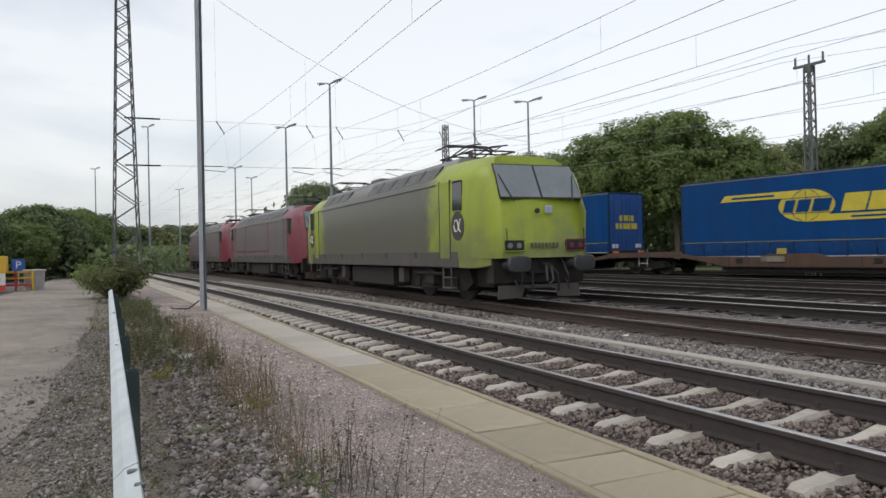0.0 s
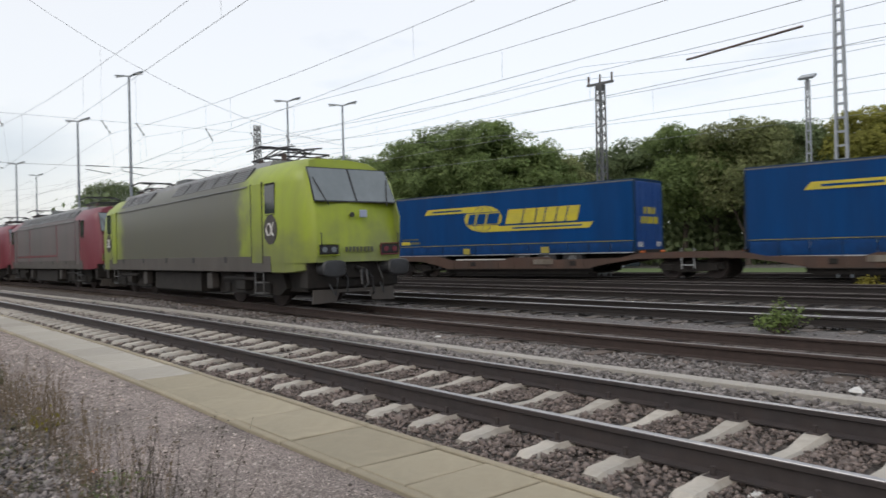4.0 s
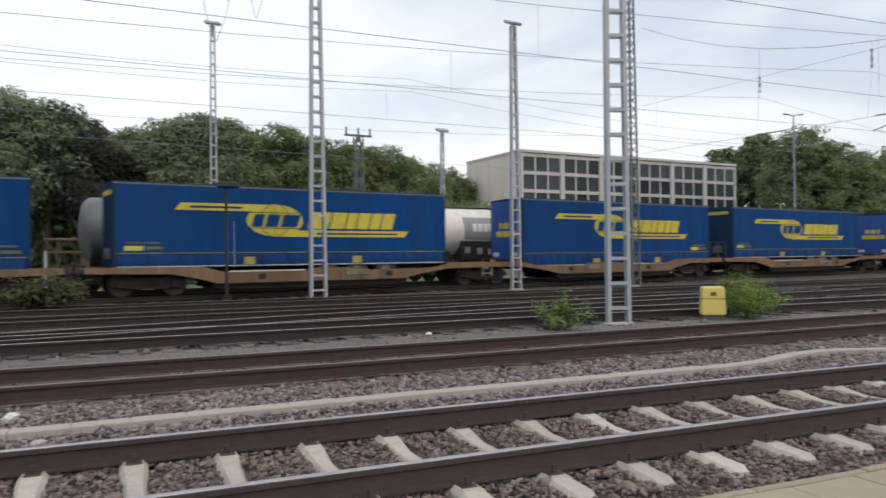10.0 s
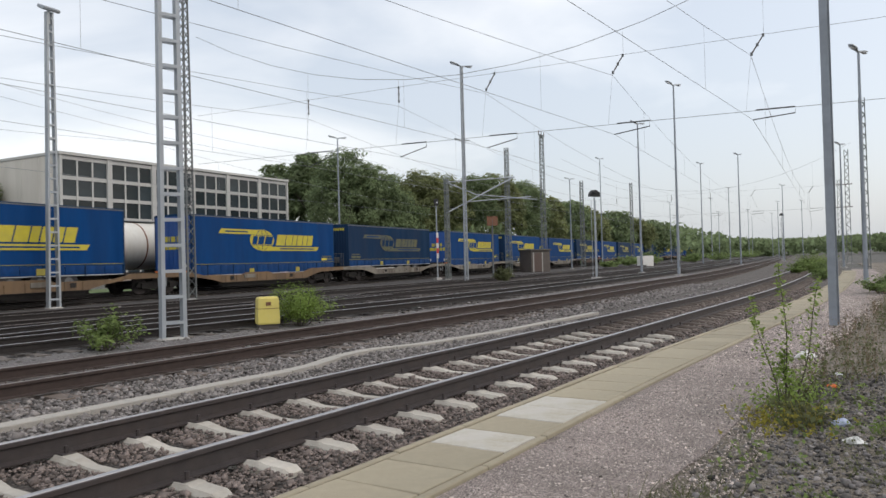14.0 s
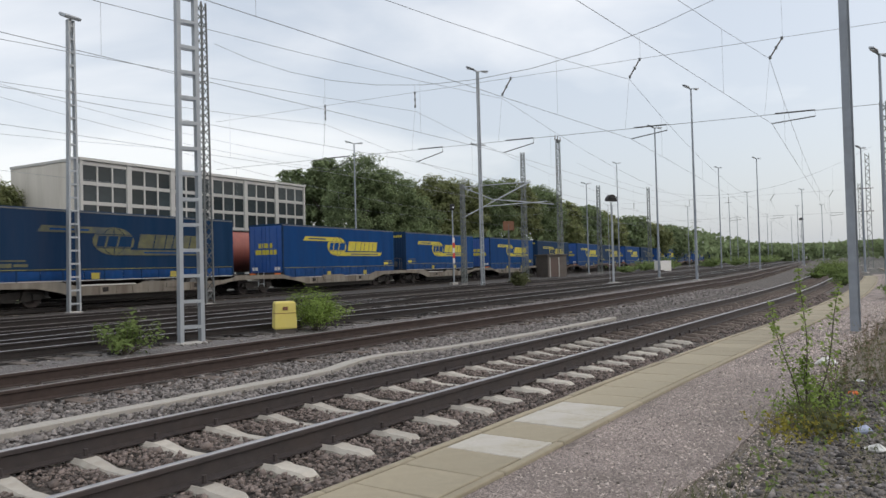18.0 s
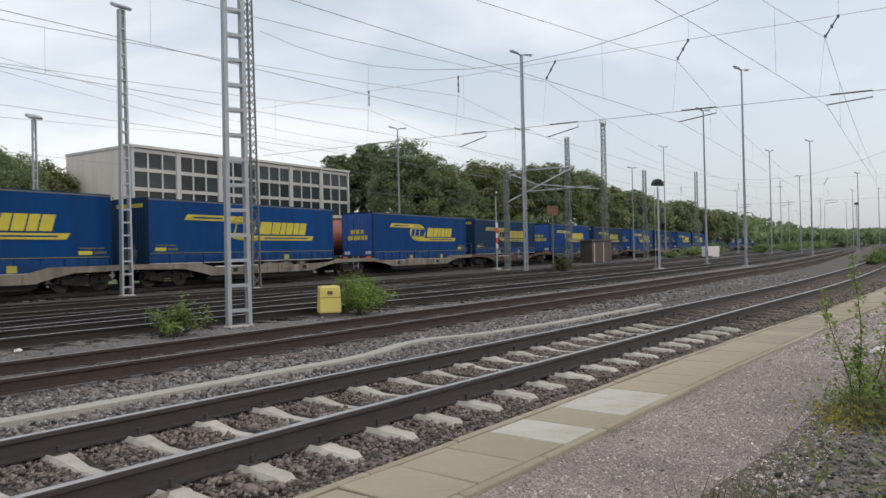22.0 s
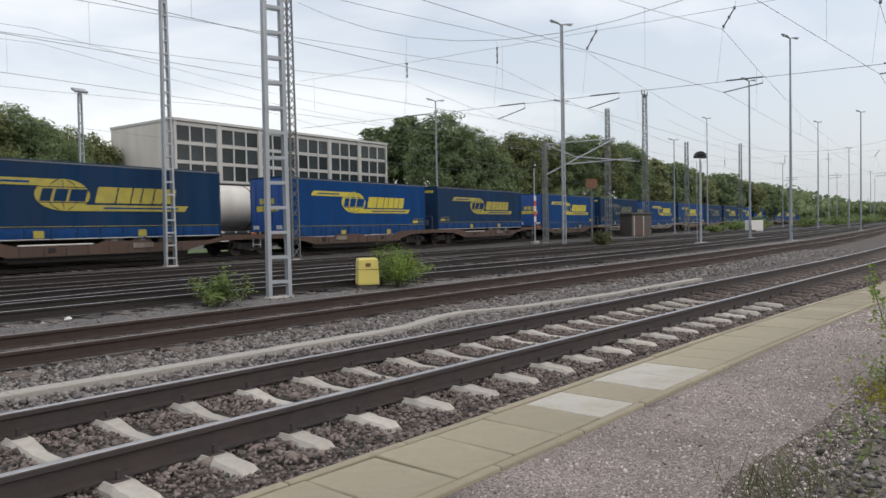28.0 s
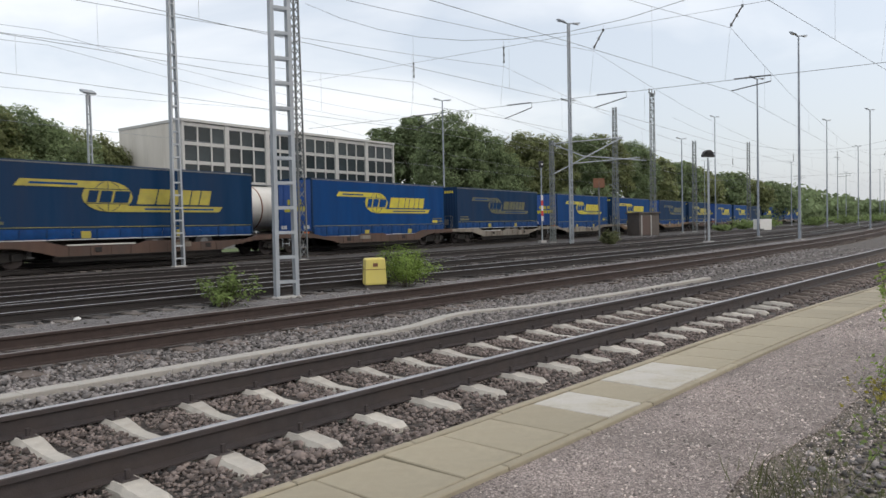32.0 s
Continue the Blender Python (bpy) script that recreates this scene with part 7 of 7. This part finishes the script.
    stalks("broad_leaf_weeds", np.array([(5.6, 0.75), (5.9, 0.45), (6.3, 0.6), (6.6, 0.3), (5.2, 0.55), (6.9, 0.1)]), 0.12, "weed_green", "leafy green weeds among coarse stones", 46, 6, 0.7, 0.002, 0.026, 4, "weed_green", ring=0.12)
    for x, y, h, s, lx, ly in ((8.0, 0.52, 1.46, 1, -0.03, 0.02), (8.05, 0.46, 1.32, 2, 0.1, -0.2), (7.95, 0.58, 1.12, 3, 0.1, 0.24), (8.05, 0.5, 0.6, 4, -0.1, 0.1)):
        t = thing("sapling", "slender green sapling shoot beside the path", "sapling", "saplings", at=pose(x, y, -0.06))
        r2 = np.random.default_rng(60 + s)
        line = [(lx * u * h + 0.03 * math.sin(u * 5 + s), ly * u * h + 0.02 * math.sin(u * 7 + s), h * u) for u in np.linspace(0, 1, 41)]
        part("stem", Build().tube(line[::4], 0.008, 5, 0.0025), M["bark"], t)
        p = np.array([np.array(line[int(u * 40)]) + r2.normal(size=3) * np.array([0.07, 0.07, 0.02]) * (1.25 - u) for u in r2.uniform(0.03, 1, 260)])
        p[:, 2] = np.abs(p[:, 2])
        v, f = leaf_cards(p, 0.027, r2, 0.2, 1.7, face=np.tile([-0.3, -0.3, 0.8], (len(p), 1)))
        lo = new("leaves", array_mesh("leaves", v, f, M["sapling_leaf"]))
        lo.parent = t
    shrub(14.45, 11.95, 0.95, 1.0, "sapling_leaf", "dense feathery green shrub beside a yellow box", 71, 5200, 0.034)
    shrub(9.2, 12.35, 0.75, 0.72, "weed_green", "low leafy green shrub beside a mast foot", 72, 1150, 0.048)
    shrub(-5.0, 12.85, 0.55, 0.5, "weed_green", "low leafy green shrub between the tracks", 73, 600, 0.045)
    shrub(-0.2, 24.6, 1.2, 1.05, "weed_olive", "round olive green bush between the tracks", 74, 2600, 0.08)
    shrub(-7.3, 25.6, 0.7, 0.4, "weed_yellow", "low yellowing weeds between the tracks", 77, 500, 0.06)
    shrub(-28.3, 3.15, 1.5, 1.35, "weed_olive", "large untidy green bush at the end of the barrier", 75, 4200, 0.07)
    shrub(-31.3, 3.2, 1.5, 1.6, "weed_green", "large untidy green bush at the end of the barrier", 76, 4000, 0.07)
    for i, (x, y, r, h) in enumerate(((57.0, 2.9, 0.7, 0.45), (61.0, 1.9, 0.9, 0.6), (66.0, 3.0, 1.3, 0.8), (72.0, 2.2, 1.6, 1.0), (79.0, 3.0, 2.0, 1.2), (86.0, 2.4, 2.2, 1.3), (52.0, 1.5, 0.5, 0.4))):
        shrub(x, y, r, h, "weed_green", "low green weeds grown over the rails", 180 + i, 900, 0.09)
    shrub(46.5, 20.5, 0.9, 0.9, "weed_olive", "small green bush between the tracks", 78, 1200, 0.09)
    for i, (x, y, r, h) in enumerate(((112, 29, 2.5, 1.6), (122, 28, 3, 1.8), (140, 24, 3, 1.6), (160, 22, 4, 2), (95, 27, 1.5, 0.9), (190, 20, 4, 2.2), (60, 1.2, 0.8, 0.7), (44, 1.0, 0.7, 0.6), (30, -1.2, 0.8, 0.6))):
        shrub(x, y, r, h, "leaf_mid", "low green bush beside the tracks", 80 + i, 900, 0.2 if x > 80 else 0.07)


# ---- small things of the yard ----
def build_small():
    # guard rail
    t = thing("crash_barrier", "galvanised steel crash barrier on dark posts beside the road", "crash barrier")
    prof = [(0.0, 0.44), (-0.035, 0.46), (-0.08, 0.5), (-0.08, 0.535), (-0.02, 0.57), (-0.02, 0.62), (-0.08, 0.655), (-0.08, 0.7), (-0.045, 0.735), (0.0, 0.75), (0.006, 0.74), (-0.038, 0.722), (-0.068, 0.695), (-0.068, 0.66), (-0.008, 0.625), (-0.008, 0.565), (-0.068, 0.53), (-0.068, 0.505), (-0.03, 0.472), (0.0, 0.455)]
    line = lambda x: 0.085 - 0.0965 * x
    n = 0
    for x0 in (-19.3, -15.2, -11.1, -7.0, -2.9):
        x1 = min(x0 + 4.14, -0.7)
        b = Build()
        b.loft([[(x, line(x) + a, c + 0.004 * (n % 2)) for a, c in prof] for x in (x0, x1)])
        bm = part("beam", b, M["barrier"], t, "pale galvanised barrier beam")
        part("bolt", Build().tube([(x0 + 0.12, line(x0) - 0.03, 0.735), (x0 + 0.12, line(x0) - 0.03, 0.75)], 0.018, 8).tube([(x0 + 0.3, line(x0) - 0.03, 0.735), (x0 + 0.3, line(x0) - 0.03, 0.75)], 0.018, 8), M["steel_dark"], bm)
        n += 1
    for x in (-18.2, -15.9, -13.4, -10.6, -8.3, -5.75):
        y = line(x) + 0.055
        part("post", Build().prism([(x - 0.05, y + 0.05), (x - 0.05, y - 0.03), (x + 0.05, y - 0.03), (x + 0.05, y + 0.05), (x + 0.042, y + 0.05), (x + 0.042, y - 0.022), (x - 0.042, y - 0.022), (x - 0.042, y + 0.05)], -0.3, 0.68, "z"), M["post_green"], t, "dark green steel post")
    # yellow box
    t = thing("relay_box", "faded yellow plastic relay box on a concrete foot", "relay box", at=pose(13.6, 12.25, -0.05, 0, 0, -38))
    part("foot", Build().box(-0.22, 0.22, -0.18, 0.18, -0.1, 0.16, bevel=0.01), M["hut_wall"], t)
    part("cover", Build().loft([[(-a, -c, z), (a, -c, z), (a, c, z), (-a, c, z)] for a, c, z in ((0.25, 0.22, 0.13), (0.26, 0.23, 0.17), (0.24, 0.2, 0.74), (0.21, 0.17, 0.78))]), M["yellow"], t, "tapered yellow cover")
    part("lid_seam", Build().box(-0.252, 0.252, -0.22, 0.22, 0.5, 0.512), M["rust"], t)
    part("badge", Build().box(-0.07, 0.05, -0.23, -0.205, 0.58, 0.66), M["rust"], t)
    # hut
    t = thing("relay_hut", "small stained grey-brown concrete hut with a dark door", "hut", at=pose(79, 31.0, -0.05, 0, 0, -32))
    part("wall", Build().box(-1.3, 1.3, -1.1, 1.1, 0, 2.4, bevel=0.02), M["hut_wall"], t)
    part("roof", Build().box(-1.45, 1.45, -1.25, 1.25, 2.4, 2.55, bevel=0.02), M["hut_wall"], t)
    d = part("door", Build().box(-0.95, 0.15, -1.13, -1.09, 0.05, 2.1, bevel=0.01), M["insulator"], t, "dark brown door")
    part("door_frame", Build().box(0.15, 0.28, -1.15, -1.09, 0, 2.2).box(-1.08, -0.95, -1.15, -1.09, 0, 2.2), M["concrete"], d)
    single("white_cabinet", Build().box(-1.3, 1.3, -0.5, 0.5, 0, 1.5, bevel=0.04), M["white"], "large white cabinet beside the tracks", "cabinet", at=pose(105, 24.6, -0.05, 0, 0, -20))
    # signs on posts
    t = thing("sign_post", "rusty square sign on a dark post", "sign", at=pose(50.8, 23.3, -0.05, 0, 0, -50))
    part("post", Build().tube([(0, 0, 0), (0, 0, 4.6)], 0.06, 6), M["steel_dark"], t)
    part("board", Build().box(-0.42, 0.42, -0.05, -0.02, 4.1, 4.8, bevel=0.01), M["rust"], t)
    for x, y, h in ((-5.25, 25.1, 4.3), (5.5, 26.8, 4.1)):
        t = thing("dwarf_mast", "dark slim post with a small dark lamp hood", "post", "dark posts", at=pose(x, y, -0.05))
        part("post", Build().tube([(0, 0, 0), (0, 0, h)], 0.06, 8, 0.05), M["black"], t)
        part("lamp_hood", Build().box(-0.3, 0.45, -0.2, 0.2, h, h + 0.2, bevel=0.04), M["black"], t)
        part("foot", Build().prism([(-0.22, 0), (0.22, 0), (0.1, 0.3), (-0.1, 0.3)], -0.15, 0.15), M["under"], t)
        part("rod", Build().tube([(0.25, -0.1, 1.2), (0.25, -0.1, 2.9)], 0.012, 4), M["steel"], t)
    t = thing("truss_barrier", "low pale steel lattice frame on the grass", "frame", at=pose(2.0, 47.5, 0.0, 0, 0, 4))
    part("chord", Build().tube([(-2.4, 0, 2.0), (2.4, 0, 2.0)], 0.06, 5).tube([(-2.4, 0, 2.75), (2.4, 0, 2.75)], 0.06, 5), M["weed_dry"], t)
    part("web", Build().tube([(-2.4 + i * 0.6, 0, 2.0 if i % 2 else 2.75) for i in range(9)], 0.04, 5), M["weed_dry"], t)
    part("leg", Build().box(-2.4, -2.25, -0.1, 0.1, 0, 2.1).box(2.25, 2.4, -0.1, 0.1, 0, 2.1), M["steel"], t)
    t = thing("shelter", "small open shelter with a wavy pale roof", "shelter", at=pose(-31.0, 48.0, 0.0))
    part("roof", Build().prism([(-1.9 + i * 0.24, 3.5 + (0.14 if i % 4 < 2 else 0.0)) for i in range(17)] + [(1.9, 3.3), (-1.9, 3.3)], -1.2, 1.2), M["alu"], t)
    for x in (-1.7, -0.6, 0.6, 1.7):
        part("pillar", Build().box(x - 0.06, x + 0.06, -1.1, -0.98, 0, 3.35), M["steel"], t)
    part("back_wall", Build().box(-1.8, 1.8, 1.0, 1.1, 0, 3.3), M["bldg_glass"], t)
    # at the road: signs, skip, rails
    t = thing("parking_sign", "blue parking sign on a grey post", "sign", at=pose(-45.5, 0.02, -0.05, 0, 0, 88))
    part("post", Build().tube([(0, 0, 0), (0, 0, 1.6)], 0.03, 6), M["steel"], t)
    pl = part("plate", Build().box(-0.3, 0.3, -0.03, -0.01, 0.95, 1.6, bevel=0.01), M["blue_sign"], t, "blue plate with a white letter")
    cu = bpy.data.curves.new("letter", "FONT")
    cu.body, cu.size, cu.align_x, cu.align_y, cu.extrude = "P", 0.55, "CENTER", "CENTER", 0.004
    tmp = new("letter", cu)
    me = bpy.data.meshes.new_from_object(tmp.evaluated_get(bpy.context.evaluated_depsgraph_get()))
    bpy.data.objects.remove(tmp)
    me.materials.append(M["white"])
    lt = new("letter", me)
    lt.parent, lt.matrix_basis = pl, pose(0, -0.037, 1.27, 90)
    t = thing("container", "yellow site container with a white and red board", "container", at=pose(-41.5, -1.25, -0.05, 0, 0, 88))
    part("body", Build().box(-1.2, 0.75, 0, 2.2, 0.9, 1.75, bevel=0.03), M["yellow_bright"], t, "yellow container wall")
    part("board", Build().box(-1.2, 0.72, -0.04, -0.005, 0.35, 0.92), M["white"], t, "white board with unreadable print")
    part("red_band", Build().box(-1.2, 0.72, -0.05, -0.006, 0.05, 0.35), M["red"], t)
    part("writing", Build().box(0.0, 0.5, -0.05, -0.042, 0.58, 0.68), M["black"], t, "dark unreadable writing")
    t = thing("site_fence", "red and yellow site railing", "railing", at=pose(-42.6, -0.1, -0.05, 0, 0, 85))
    for k in (-0.75, 0.0, 0.75):
        part("post", Build().box(k - 0.05, k + 0.05, -0.05, 0.05, 0, 1.0), M["yellow_bright"] if k else M["red"], t)
    for z in (0.3, 0.65, 0.95):
        part("rail", Build().box(-0.75, 0.75, -0.03, 0.03, z - 0.05, z + 0.05), M["red"] if z < 0.5 else M["yellow_bright"], t)
    single("grey_bin", Build().loft([[(-a, -a, z), (a, -a, z), (a, a, z), (-a, a, z)] for a, z in ((0.33, 0), (0.38, 0.95), (0.42, 0.96), (0.42, 1.02), (0.36, 1.06))]), M["concrete"], "grey rubbish bin beside the road", "bin", at=pose(-43.0, 0.72, -0.05, 0, 0, 20))
    t = thing("low_fence", "low pale fence in front of bushes", "fence", at=pose(-72, 2.2, -0.05, 0, 0, 95))
    for k in range(7):
        part("post", Build().box(k * 1.0 - 3.05, k * 1.0 - 2.95, -0.05, 0.05, 0, 1.0), M["concrete"], t)
    part("panel", Build().box(-3.0, 3.0, -0.02, 0.02, 0.1, 0.85), M["weed_dry"], t)
    # distant vehicles and bridge where the tracks leave the view
    t = thing("railway_bridge", "dark road bridge over the far tracks", "bridge", at=pose(-185, 30, 0, 0, 0, 80))
    part("deck", Build().box(-40, 30, -3, 3, 5.0, 6.2), M["steel_dark"], t)
    for k in (-20, 0, 18):
        part("pier", Build().box(k - 1, k + 1, -2.5, 2.5, -0.1, 5.0), M["concrete"], t)
    for x, y, m, lab in ((-128, 15.6, "red", "small red shunting locomotive far off"), (-132, 19.4, "tank_white", "pale goods wagon far off"), (-92, 21.8, "under", "dark goods wagon behind the locomotives"), (-110, 9.0, "white", "parked white van far off")):
        t = thing("distant_vehicle", lab, "vehicle", "distant vehicles", at=pose(x, y, 0.1, 0, 0, -5))
        part("body", Build().loft([[(a, -1.2 * k, 0.8), (a, 1.2 * k, 0.8), (a, 1.15 * k, z), (a, -1.15 * k, z)] for a, k, z in ((-2.6, 0.9, 2.0), (-2.4, 1, 2.1), (-0.6, 1, 2.1), (-0.5, 1, 2.9), (1.6, 1, 2.9), (1.8, 1, 2.1), (2.6, 0.9, 2.0))]), M[m], t)
        part("window", Build().box(-0.4, 1.5, -1.22, 1.22, 2.25, 2.75), M["glass_dark"], t)
        part("wheel", Build().wheel(-1.6, -0.9, 0.45, 0.4, 0.2, 12).wheel(1.6, -0.9, 0.45, 0.4, 0.2, 12).wheel(-1.6, 0.9, 0.45, 0.4, 0.2, 12).wheel(1.6, 0.9, 0.45, 0.4, 0.2, 12), M["tyre"], t)
    # litter
    rng = np.random.default_rng(90)
    for x, y, size, m, lab in ((-0.36, 8.32, 0.16, "white", "crumpled white paper on the ballast"), (-2.44, 8.18, 0.15, "white", "crumpled white paper on the ballast"), (-0.64, 10.4, 0.1, "white", "white crumpled cup between the rails"),
                            (6.57, 13.0, 0.14, "white", "flat white scrap on gravel"), (3.14, 8.9, 0.1, "red", "red crumpled wrapper on the ballast"), (-0.11, 7.1, 0.1, "slab_pale", "pale stone chunk on the ballast"), (10.45, 9.9, 0.1, "white", "white round cup beside a rail"),
                            (10.94, 10.0, 0.16, "lamp_glass", "crumpled plastic bottle beside a rail"), (20.57, 12.2, 0.22, "white", "white plastic scrap on gravel"), (-1.89, 4.45, 0.09, "white", "crumpled white paper on the ballast"), (6.69, -0.03, 0.14, "white", "crumpled white paper among weeds"),
                            (9.34, 0.15, 0.1, "orange", "orange crumpled cup among weeds"), (7.37, 0.06, 0.15, "blue_pale", "pale blue plastic film among weeds"), (11.76, 0.52, 0.26, "white", "white rag among weeds"), (10.3, 0.11, 0.09, "lamp_glass", "pale round lid among weeds"),
                            (4.9, 0.75, 0.05, "slab_pale", "pale round stone beside the path"), (29.9, 25.6, 0.35, "slab_pale", "pale concrete block between tracks"), (-7.4, 1.95, 0.12, "slab_pale", "pale stone in the verge"), (-5.0, 1.35, 0.07, "white", "white scrap among stones"), (-4.6, 1.9, 0.06, "white", "white scrap among stones"),
                            (-5.6, 1.9, 0.05, "orange", "orange leaf scrap among stones"), (-4.5, 1.35, 0.05, "orange", "orange leaf scrap among stones"), (-6.2, 2.0, 0.05, "orange", "orange leaf scrap among stones"), (-11.5, 2.15, 0.22, "slab_pale", "pale broken stone in the verge"), (17.5, 11.0, 0.12, "white", "white scrap on gravel"), (2.0, 11.2, 0.08, "white", "white scrap on gravel"), (26.5, 18.6, 0.16, "white", "white scrap between tracks"), (-9.5, 9.1, 0.1, "white", "white scrap on the ballast"), (-11.0, 8.9, 0.14, "slab_pale", "pale stone beside the trough")):
        b, s = Build(), size * 0.75
        rings = []
        for z, k in ((0.0, 0.7), (0.25, 1.0), (0.5, 0.85), (0.7, 0.3)):
            rings.append([(s * k * math.cos(a) * rng.uniform(0.6, 1.1), s * k * math.sin(a) * rng.uniform(0.4, 0.8), s * z * rng.uniform(0.5, 1.0)) for a in [2 * math.pi * i / 9 for i in range(9)]])
        b.loft(rings)
        single("litter", b, M[m], lab, "litter", "litter", at=pose(x, y, -0.05, 0, 0, rng.uniform(0, 180)))
    single("cable", Build().tube([(-21.4, 4.4, 0.25), (-21.8, 4.2, 0.02), (-22.6, 3.9, -0.02), (-23.6, 4.0, -0.02)], 0.02, 5), M["black"], "black cable at the foot of a post", "cable")


build_ground()
build_train()
build_locos()
build_tanks()
build_hall()
build_masts()
build_trees()
build_wires()
build_plants()
build_small()
build_stones()
build_tracks()
build_slabs()
motions()
